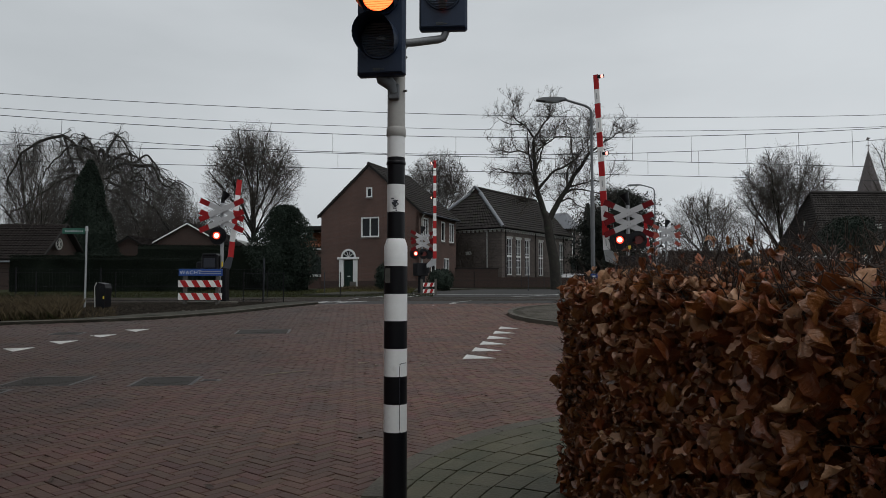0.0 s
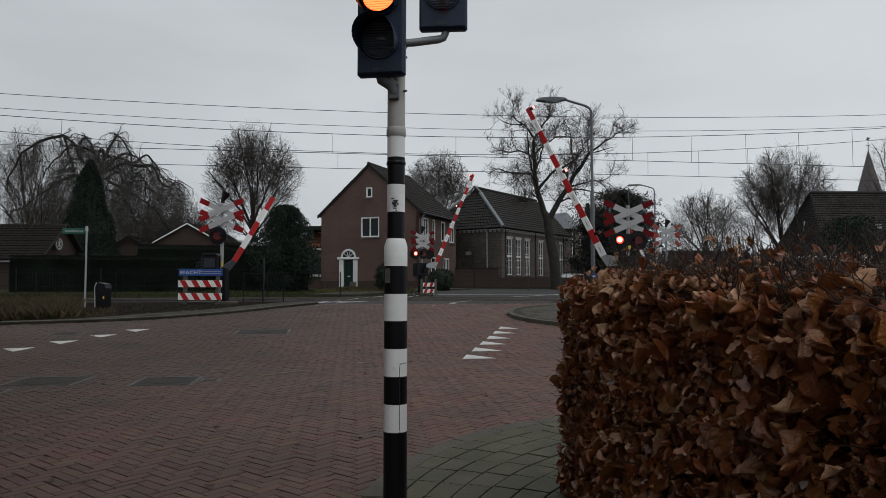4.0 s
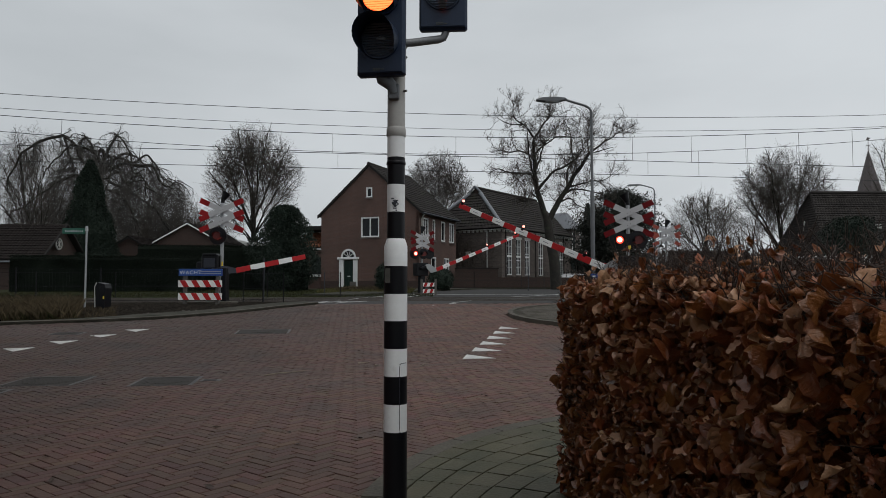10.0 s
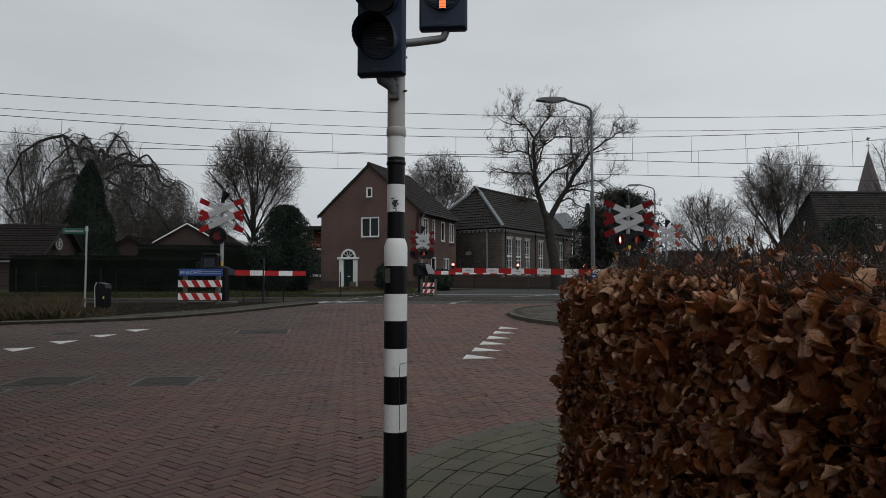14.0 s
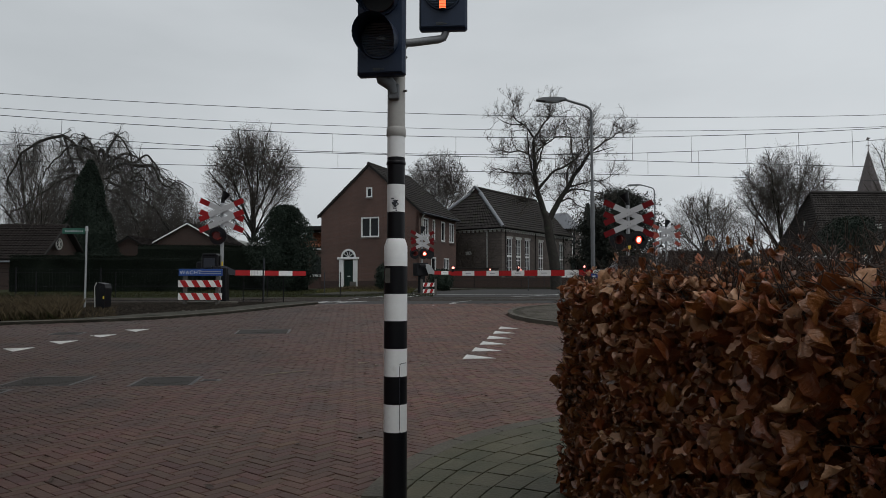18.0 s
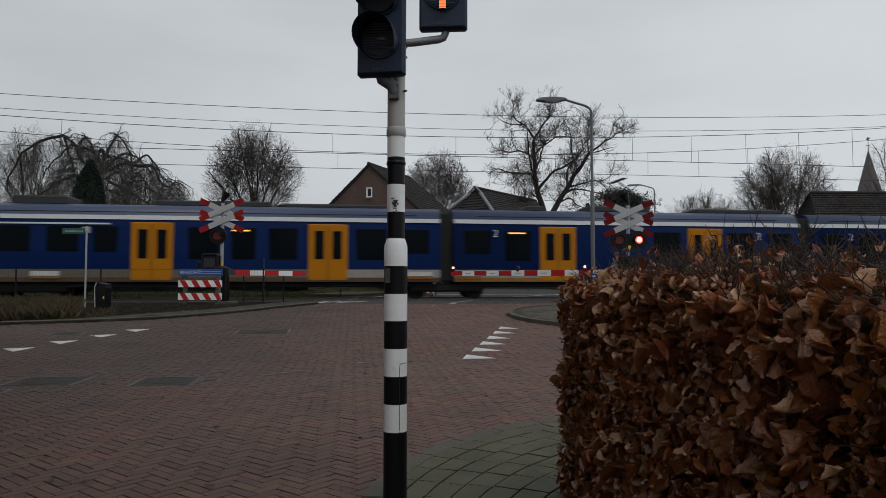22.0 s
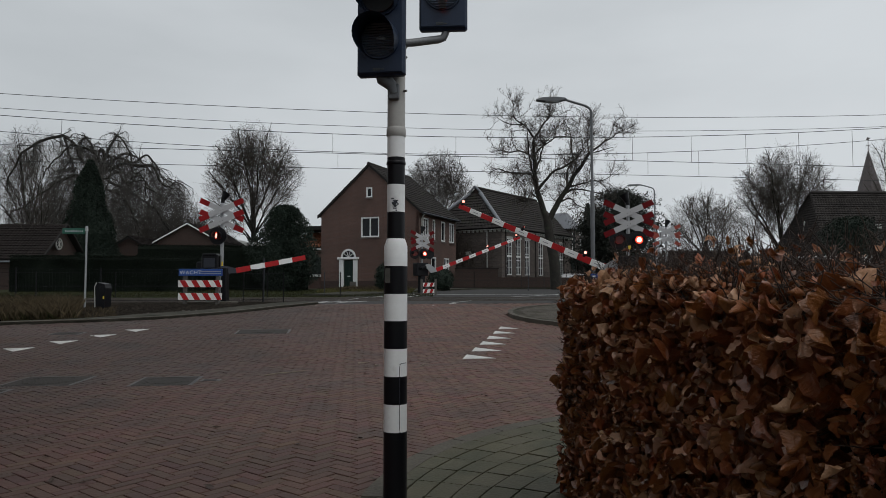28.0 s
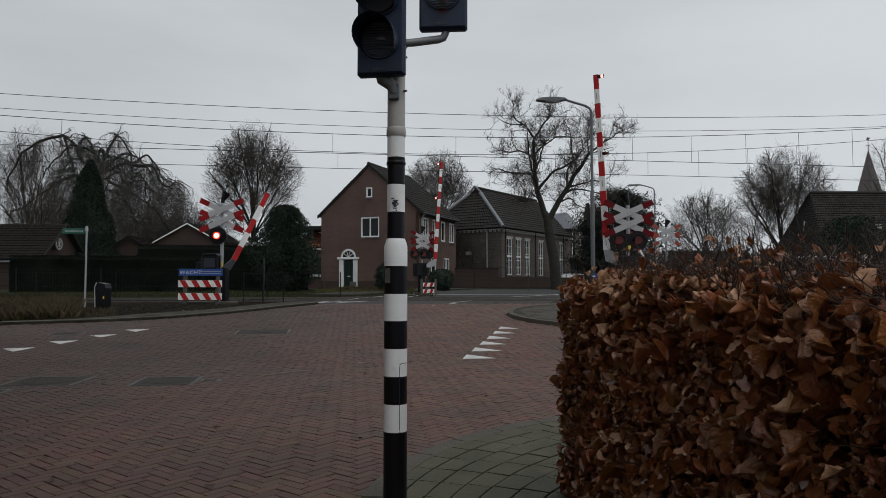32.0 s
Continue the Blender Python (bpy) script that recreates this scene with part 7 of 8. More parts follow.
part("weathercock", prism([(2.3, 34.5), (2.9, 34.4), (3.4, 35.0), (3.0, 34.9), (2.7, 35.1)], 0.1, pose(0, 2.75, 0)), "slate", church)


def far_woods():
    rng = np.random.default_rng(7)
    verts, faces = [], []
    n = 420
    for k in range(n + 1):
        x = -330 + 660 * k / n
        h = 5.0 + 2.6 * noise.noise(Vector((x * 0.05, 0, 0))) + 2.4 * noise.noise(Vector((x * 0.31, 3, 0))) + rng.random() * 1.3
        y = 210 + 6 * noise.noise(Vector((x * 0.1, 9, 0)))
        verts += [(x, y, -1.0), (x, y, max(3, h)), (x, y + 9, -1)]
    for k in range(n):
        a = 3 * k
        faces += [(a, a + 3, a + 4, a + 1), (a + 1, a + 4, a + 5, a + 2)]
    tagged(raw("far_woods", verts, faces, "far"), "distant belt of grey winter woods and roofs", "woods", kind="stuff")


far_woods()


# ---- street furniture ----
def street_lamp(x, y, h, arm, label, slim=1.0):
    t = thing("street_lamp", gz(x, y), label, "street lamp", "street lamps")
    part("mast", tube([(0, 0, -0.2), (0, 0, h * 0.55), (0, 0, h * 0.56), (0, 0, h - 0.35)], [0.075, 0.07, 0.05, 0.045], 12), "mast", t)
    pts = [(0, 0, h - 0.38)] + [(-0.36 * (1 - math.cos(a)), 0, h - 0.38 + 0.28 * math.sin(a)) for a in (0.3, 0.6, 0.9, 1.2)] + [(-arm, 0, h + 0.02 + 0.12 * slim)]
    part("arm", tube(pts, 0.04, 10), "mast", t)
    hd = part("lamp_head", bmesh.new(), "mast", t, "flat grey lamp head")
    bm = bmesh.new()
    add_prism(bm, [(-arm + dx, h + 0.12 * slim + dz * slim) for dx, dz in ((0.10, 0.0), (0.04, 0.07), (-0.2, 0.11), (-0.72, 0.09), (-0.93, 0.0), (-0.90, -0.05), (-0.55, -0.10), (-0.15, -0.09))], 0.26, pose(0, -0.13, 0))
    bmesh.ops.recalc_face_normals(bm, faces=bm.faces)
    bm.to_mesh(hd.data)
    bm.free()
    part("lamp_glass", box((-arm - 0.62, -0.10, h + 0.12 * slim - 0.13 * slim), (-arm - 0.16, 0.10, h + 0.12 * slim - 0.08 * slim)), "galv", hd, "pale lamp cover")
    return t


street_lamp(5.06, 23.0, 6.84, 0.95, "tall grey street lamp with a curved arm", 0.66)
street_lamp(14.7, 47.2, 7.22, 0.95, "grey street lamp beyond the tracks", 0.45)


def street_sign():
    t = thing("street_sign", gz(-10.0, 19.1), "green street-name sign on a grey pole in dry grass", "street sign")
    part("pole", tube([(0, 0, -0.2), (0, 0, 2.28)], 0.028, 10), "galv", t)
    part("cap", tube([(0, 0, 2.22), (0, 0, 2.36)], [0.05, 0.03], 10), "galv", t)
    b = part("name_plate", box((-0.68, -0.015, 2.14), (-0.04, 0.015, 2.30), 0.006), "green_sign", t, "green enamel name plate")
    for k in range(10):
        part("letter_bar", box((-0.60 + k * 0.052, -0.019, 2.19), (-0.565 + k * 0.052, -0.0155, 2.19 + (0.065 if k in (0, 4, 6) else 0.045))), "galv", b)


street_sign()


def litter_bin():
    t = thing("litter_bin", gz(-9.65, 19.45), "dark plastic litter bin with a slanted lid", "litter bin")
    bm = bmesh.new()
    add_prism(bm, [(-0.12, 0.02), (0.11, 0.02), (0.135, 0.60), (0.10, 0.72), (-0.10, 0.76), (-0.15, 0.66)], 0.38, pose(0, -0.19, 0))
    bmesh.ops.recalc_face_normals(bm, faces=bm.faces)
    part("bin_body", bm, "black", t)
    part("bin_rim", tube([(-0.145, -0.2, 0.06), (-0.168, -0.2, 0.64), (-0.11, -0.2, 0.76)], 0.014, 6), "putty", t, "pale edge strip")
    part("bin_opening", box((-0.02, -0.20, 0.52), (0.11, -0.188, 0.64), 0.005), "black", t)
    part("sticker", box((0.07, -0.2, 0.30), (0.105, -0.191, 0.38)), "yellow", t, "yellow sticker")
    part("bin_foot", tube([(0, 0, -0.1), (0, 0, 0.1)], 0.06, 8), "galv", t)


litter_bin()


def warning_board(x, y, word):
    t = thing("warning_board", gz(x, y), "blue waiting sign over red and white striped boards on posts", "warning board")
    w = 0.67
    for s in (-0.5, 0.5):
        part("leg", box((s - 0.05, 0.02, -0.15), (s + 0.05, 0.12, 1.0)), "sleeper", t, "grey concrete post")
    b = part("blue_plate", box((-w, -0.03, 0.90), (w, 0.0, 1.11), 0.004), "blue_sign", t, "blue sign plate with white lettering")
    if word:
        letter_word(word, 0.165, b, pose(-w + 0.03, -0.0335, 0.945, 90, 0, 0), "cream")
    else:
        part("text_bar", box((-w + 0.30, -0.0335, 0.95), (-0.05, -0.0305, 1.06)), "galv", b)
    for z in (0.955, 1.02):
        part("text_bar", box((0.0, -0.0335, z), (w - 0.04, -0.0305, z + 0.022)), "galv", b)
    for z0 in (0.55, 0.16):
        z1 = z0 + 0.21
        pl = part("striped_board", box((-w - 0.01, -0.03, z0), (w - 0.01, 0.0, z1)), "cream", t, "white board with slanting red stripes")
        for k in range(4):
            x = -w + 0.03 + k * 0.345
            o = [(x, z1 - 0.002), (x + 0.17, z1 - 0.002), (x + 0.30, z0 + 0.002), (x + 0.13, z0 + 0.002)]
            part("red_stripe", prism([(min(a, w - 0.012), b2) for a, b2 in o], 0.004, pose(0, -0.0345, 0)), "red", pl)
    part("base_slab", box((-0.75, 0.15, -0.1), (0.9, 0.9, 0.10), 0.02), "kerb", t, "concrete base slab")


warning_board(-7.45, 21.0, "WACHT")
warning_board(5.13, 19.9, "")
# the same boards, smaller, at the far signal
fb = thing("warning_board", gz(-0.75, 35.6), "striped red and white boards at the far signal", "warning board")
for z0 in (0.12, 0.46):
    pl = part("striped_board", box((-0.30, -0.02, z0), (0.30, 0.01, z0 + 0.2)), "cream", fb)
    for k in range(2):
        part("red_stripe", prism([(-0.26 + k * 0.3, z0 + 0.002), (-0.12 + k * 0.3, z0 + 0.002), (-0.04 + k * 0.3, z0 + 0.198), (-0.18 + k * 0.3, z0 + 0.198)], 0.004, pose(0, -0.0245, 0)), "red", pl)
part("leg", box((0.31, 0, -0.1), (0.42, 0.1, 0.85)), "sleeper", fb)
part("leg", box((-0.42, 0, -0.1), (-0.31, 0.1, 0.85)), "sleeper", fb)
bolt = thing("bollard", gz(-5.9, 44.8), "short grey concrete bollard in the grass", "bollard")
part("bollard_body", box((-0.2, -0.2, -0.1), (0.2, 0.2, 0.55), 0.04), "sleeper", bolt)
for x, y, h in ((-6.35, 24.2, 1.55), (-5.9, 34.0, 1.2), (-2.6, 38.5, 1.4), (5.5, 44, 1.6)):
    pst = thing("marker_post", gz(x, y), "thin dark steel post beside the railway", "post", "thin posts")
    part("post_shaft", tube([(0, 0, -0.2), (0, 0, h)], 0.028, 6), "dark", pst)


def car(x, y, turn, paint, label):
    t = thing("car", pose(x, y, ground_z(x, y), 0, 0, turn) @ Matrix.Scale(0.88, 4), label, "car", "parked cars")
    side = [(-2.1, 0.32), (2.05, 0.32), (2.1, 0.62), (1.95, 0.82), (1.15, 0.93), (0.55, 1.42), (-0.9, 1.46), (-1.75, 0.98), (-2.12, 0.85)]
    bm = prism(side, 1.66, pose(0, -0.83, 0))
    bmesh.ops.bevel(bm, geom=bm.edges[:], offset=0.07, segments=2, affect="EDGES")
    part("car_body", bm, paint, t)
    for s in (-0.835, 0.825):
        part("side_window", prism([(1.0, 0.95), (0.5, 1.34), (-0.85, 1.38), (-1.5, 1.0)], 0.012, pose(0, s, 0)), "pane", t)
    part("windscreen", prism([(-0.66, 0), (0.66, 0), (0.58, 0.66), (-0.58, 0.66)], 0.01, pose(1.17, 0, 0.95, 50, 0, 90)), "pane", t)
    for wx in (-1.3, 1.3):
        for s in (-0.84, 0.64):
            wh = part("wheel", prism(disc_outline(0.31, 18, wx, 0.31), 0.2, pose(0, s, 0)), "black", t, "black tyre")
            part("rim", prism(disc_outline(0.19, 14, wx, 0.31), 0.22, pose(0, s - 0.01, 0)), "galv", wh)


car(12.0, 61.5, 30, "pkt", "white car parked before the old hall")

# blue sign plate low beside the boom
bs = thing("warning_board", gz(4.95, 20.0), "blue sign plate behind the hedge", "warning board")
part("blue_plate", box((-0.62, -0.02, 0.93), (0.62, 0.0, 1.10), 0.004), "blue_sign", bs)
for k in range(9):
    part("text_bar", box((-0.57 + 0.12 * k, -0.0235, 0.97), (-0.49 + 0.12 * k, -0.0205, 1.05)), "cream", bs)
for s in (-0.6, 0.6):
    part("leg", box((s - 0.04, 0.01, -0.1), (s + 0.04, 0.09, 0.95)), "sleeper", bs)


# ---- road markings, covers and litter ----
def flat_piece(name, pts, label, dz=0.024, material="line", thick=0.006):
    bm = bmesh.new()
    cx, cy = sum(p[0] for p in pts) / len(pts), sum(p[1] for p in pts) / len(pts)
    hi = [bm.verts.new((x, y, ground_z(x, y) + dz)) for x, y in pts]
    lo = [bm.verts.new((x, y, ground_z(x, y) + dz - thick)) for x, y in pts]
    bm.faces.new(hi)
    for k in range(len(pts)):
        bm.faces.new((lo[k], lo[(k + 1) % len(pts)], hi[(k + 1) % len(pts)], hi[k]))
    bmesh.ops.recalc_face_normals(bm, faces=bm.faces)
    return part(name, bm, material)


for k in range(6):
    x, y = 0.32 + 0.186 * k, 11.36 + 0.81 * k
    tagged(flat_piece("give_way_mark", [(x, y), (x + 0.56 - 0.022 * k, y + 0.10), (x + 0.09, y + 0.47)], "", 0.028), "white give-way triangle painted on bricks", "road marking", "give-way triangles", "structure")
for k in range(4):
    x, y = -7.73 + 0.293 * k, 12.06 + 0.905 * k
    tagged(flat_piece("give_way_mark", [(x, y), (x + 0.36, y - 0.30), (x + 0.45, y + 0.17)], "", 0.028), "white give-way triangle painted on bricks", "road marking", "give-way triangles", "structure")
ROAD_LINES = ((((-5.06, 20.63), (-4.29, 23.18), (-3.99, 26.2), (-2.57, 35.0)), 0.05), (((-3.87, 20.93), (-3.43, 23.18), (-2.60, 25.39), (-2.10, 27.57)), 0.05),
              (((-4.6, 21.6), (-3.5, 24.9)), 0.025), (((-4.29, 23.18), (-2.65, 25.3)), 0.025), (((-0.81, 20.81), (-0.28, 21.43)), 0.055), (((0.02, 21.66), (0.40, 22.22)), 0.055),
              (((-1.69, 31.98), (-1.22, 35.08)), 0.05), (((3.26, 32.63), (6.66, 37.31)), 0.06), (((0.30, 22.85), (1.34, 26.65)), 0.02), (((-2.5, 36.2), (12, 38.0)), 0.08))
for marks, w in ROAD_LINES:
    for a, b in zip(marks, marks[1:]):
        a, b = Vector(a), Vector(b)
        n = Vector((-(b - a).y, (b - a).x)).normalized() * w
        tagged(flat_piece("road_line", [tuple(a - n), tuple(b - n), tuple(b + n), tuple(a + n)], "", 0.020, "line", 0.004), "worn white line on the asphalt crossing", "road marking", "road lines", "structure")


COVERS = ((-5.14, 8.97, 0.88, 0.86, 6), (-3.60, 8.97, 0.76, 0.82, 9), (-3.06, 9.06, 0.24, 0.16, 6), (-5.45, 8.05, 0.62, 0.4, 6), (-7.75, 14.15, 0.6, 0.4, 4), (-3.85, 14.7, 1.1, 0.7, 8))
for cx, cy, w, d, rot in COVERS:
    t = thing("manhole_cover", pose(cx, cy, ground_z(cx, cy) + 0.021, math.degrees(0.056) if cy > 11 else 0, 0, rot), "grey cast-iron manhole cover set in the brick road", "manhole cover", "manhole covers")
    part("cover_rim", box((-w / 2 - 0.012, -d / 2 - 0.012, -0.02), (w / 2 + 0.012, d / 2 + 0.012, 0.003), 0.004), "black", t, "dark worn rim")
    part("cover_plate", box((-w / 2 + 0.035, -d / 2 + 0.02, -0.012), (w / 2 - 0.040, d / 2 - 0.05, 0.007), 0.003), "iron", t, "patterned iron plate")
    rr = min(w, d) / 2 - 0.06
    if rr < 0.1:
        continue
    for ro, ri in ((rr, rr - 0.022), (rr - 0.05, rr - 0.062)):
        bm = bmesh.new()
        for k in range(28):
            a, b = math.tau * k / 28, math.tau * (k + 1) / 28
            c4 = [(math.cos(g) * q, math.sin(g) * q) for q, g in ((ri, a), (ro, a), (ro, b), (ri, b))]
            lo4, hi4 = [bm.verts.new((x, y, 0.0)) for x, y in c4], [bm.verts.new((x, y, 0.009)) for x, y in c4]
            bm.faces.new(hi4)
            bm.faces.new((lo4[1], lo4[2], hi4[2], hi4[1]))
            bm.faces.new((lo4[3], lo4[0], hi4[0], hi4[3]))
        bmesh.ops.recalc_face_normals(bm, faces=bm.faces)
        part("cover_ring", bm, "iron", t, "raised cast ring")
    n = int(2 * (rr - 0.08) / 0.05)
    for k in range(n + 1):
        x = -(rr - 0.08) + k * 0.05
        y = math.sqrt(max(0.0, (rr - 0.07) ** 2 - x * x))
        if y > 0.04:
            part("plate_rib", box((x - 0.010, -y, 0.002), (x + 0.010, y, 0.010)), "iron", t)

rng = random.Random(12)
for x0, y0, x1, y1 in ((-2.45, 9.45, -1.99, 9.95), (-2.05, 11.2, -1.85, 11.4), (-0.35, 10.5, -0.25, 10.9), (-1.3, 11.5, -1.1, 11.9), (-1.32, 10.75, -1.18, 11.05), (-1.05, 10.55, -0.98, 10.62), (-0.62, 12.6, -0.5, 12.65), (-1.7, 12.2, -1.62, 12.4)):
    side = rng.uniform(-0.06, 0.06)
    tw = part("twig", tube([(x0, y0, 0.03), (x0 * 0.7 + x1 * 0.3 + side, y0 * 0.7 + y1 * 0.3, 0.040), (x0 * 0.4 + x1 * 0.6 - side * 0.4, y0 * 0.4 + y1 * 0.6, 0.034), (x1, y1, 0.034)], [0.008, 0.009, 0.007, 0.004], 6), "twig_dead")
    tagged(tw, "pale broken twig lying on the brick road", "twig", "fallen twigs")


def fallen_leaves():
    rng = random.Random(77)
    verts, faces = [], []
    for _ in range(130):
        y = rng.uniform(4.2, 17)
        x = rng.uniform(-0.62 * y, 0.10 * y)
        z = ground_z(x, y) + 0.030
        a, s = rng.random() * math.tau, rng.uniform(0.015, 0.042)
        c, d = math.cos(a) * s, math.sin(a) * s
        k = len(verts)
        verts += [(x - c, y - d, z), (x + d * 0.5, y - c * 0.5, z + 0.012), (x + c, y + d, z + rng.uniform(0, 0.02)), (x - d * 0.5, y + c * 0.5, z + 0.004)]
        faces.append((k, k + 1, k + 2, k + 3))
    tagged(raw("fallen_leaves", verts, faces, "branch"), "small brown fallen leaves scattered on the bricks", "fallen leaves", kind="stuff")


fallen_leaves()


# ---- the beech hedge ----
def leaf_template(seed):
    """A dry, curled beech leaf about 1 unit long: vertices, faces and flat coordinates."""
    r = random.Random(seed)
    nl, nw = 8, 4
    curl, cup, twist = r.uniform(-2.2, 3.4), r.uniform(-3.2, 5.6), r.uniform(-1.4, 1.4)
    wave, ph = r.uniform(0.04, 0.10), r.random() * 6
    vs, uv = [], []
    for i in range(nl + 1):
        f = i / nl
        w = 0.285 * math.sin(math.pi * min(1, f * 0.94 + 0.045)) ** 0.75 * (1.05 - 0.25 * f)
        ang = curl * f
        cx = math.sin(ang) / curl if abs(curl) > 0.05 else f
        cz = (1 - math.cos(ang)) / curl if abs(curl) > 0.05 else 0
        for j in range(nw + 1):
            s = (j / nw) * 2 - 1
            y = s * w
            lift = cup * y * y * 2.2 + wave * math.sin(f * 17 + abs(s) * 3 + ph) * abs(s) + 0.03 * abs(s)
            ty = y * math.cos(twist * f) - lift * math.sin(twist * f)
            tz = y * math.sin(twist * f) + lift * math.cos(twist * f)
            c = noise.noise_vector(Vector((f * 2.2, s * 1.1, seed * 1.37))) * 0.10 * (0.3 + abs(s))
            vs.append((cx - math.sin(ang) * tz + c.x, ty + c.y, cz + math.cos(ang) * tz + c.z))
            uv.append((j / nw, f))
    fs = [(i * (nw + 1) + j, (i + 1) * (nw + 1) + j, (i + 1) * (nw + 1) + j + 1, i * (nw + 1) + j + 1) for i in range(nl) for j in range(nw)]
    return np.array(vs), fs, uv


def add_uv(me, uv):
    lay = me.uv_layers.new(name="leaf")
    idx = np.empty(len(me.loops), dtype=np.int32)
    me.loops.foreach_get("vertex_index", idx)
    lay.data.foreach_set("uv", np.asarray(uv, dtype=np.float32)[idx].ravel())


def veins(m):
    """Ribs that run from the midrib to the edge, as relief and a slight change of tone."""
    n, l = m.node_tree.nodes, m.node_tree.links
    p = n["Principled BSDF"]
    uvn, sep = n.new("ShaderNodeUVMap"), n.new("ShaderNodeSeparateXYZ")
    uvn.uv_map = "leaf"
    l.new(uvn.outputs[0], sep.inputs[0])

    def op(kind, a, b=None, c=None):
        x = n.new("ShaderNodeMath")
        x.operation = kind
        for i, v in enumerate((a, b, c)):
            if v is not None:
                if hasattr(v, "default_value") or hasattr(v, "is_linked"):
                    l.new(v, x.inputs[i])
                else:
                    x.inputs[i].default_value = v
        return x.outputs[0]
    side = op("ABSOLUTE", op("SUBTRACT", sep.outputs[0], 0.5))
    rib = op("SINE", op("MULTIPLY", op("MULTIPLY_ADD", side, -0.55, sep.outputs[1]), 58.0))
    mid = op("LESS_THAN", side, 0.035)
    h = op("MAXIMUM", rib, mid)
    old = p.inputs["Normal"].links[0].from_node
    b = n.new("ShaderNodeBump")
    b.inputs["Strength"].default_value, b.inputs["Distance"].default_value = 0.3, 0.002
    l.new(h, b.inputs["Height"])
    l.new(old.outputs[0], b.inputs["Normal"])
    l.new(b.outputs[0], p.inputs["Normal"])
    # thin dry blades let some light through
    thru, mixed = n.new("ShaderNodeBsdfTranslucent"), n.new("ShaderNodeMixShader")
    mixed.inputs["Fac"].default_value = 0.12
    l.new(p.inputs["Base Color"].links[0].from_socket, thru.inputs["Color"])
    l.new(p.outputs[0], mixed.inputs[1])
    l.new(thru.outputs[0], mixed.inputs[2])
    l.new(mixed.outputs[0], n["Material Output"].inputs["Surface"])


veins(M["leaf"])
veins(M["leaf_mid"])
veins(M["leaf_pale"])
HX0, HX1, HY0, HY1, HTOP = 0.78, 1.75, 0.75, 4.22, 1.30


def top_z(y):
    """The clipped top rises slightly along the hedge."""
    f = min(1.0, max(0.0, (3.5 - y) / 0.5))
    return 1.212 + 0.021 * y + 0.042 * f * f * (3 - 2 * f) - 0.055 * max(0.0, (y - 3.5) / 0.7) ** 2


def hedge_face(y, z):
    """How far the clipped face bulges."""
    return 0.05 * noise.noise(Vector((y * 1.7, z * 2.1, 4.0))) + 0.03 * noise.noise(Vector((y * 5, z * 5, 8.0)))


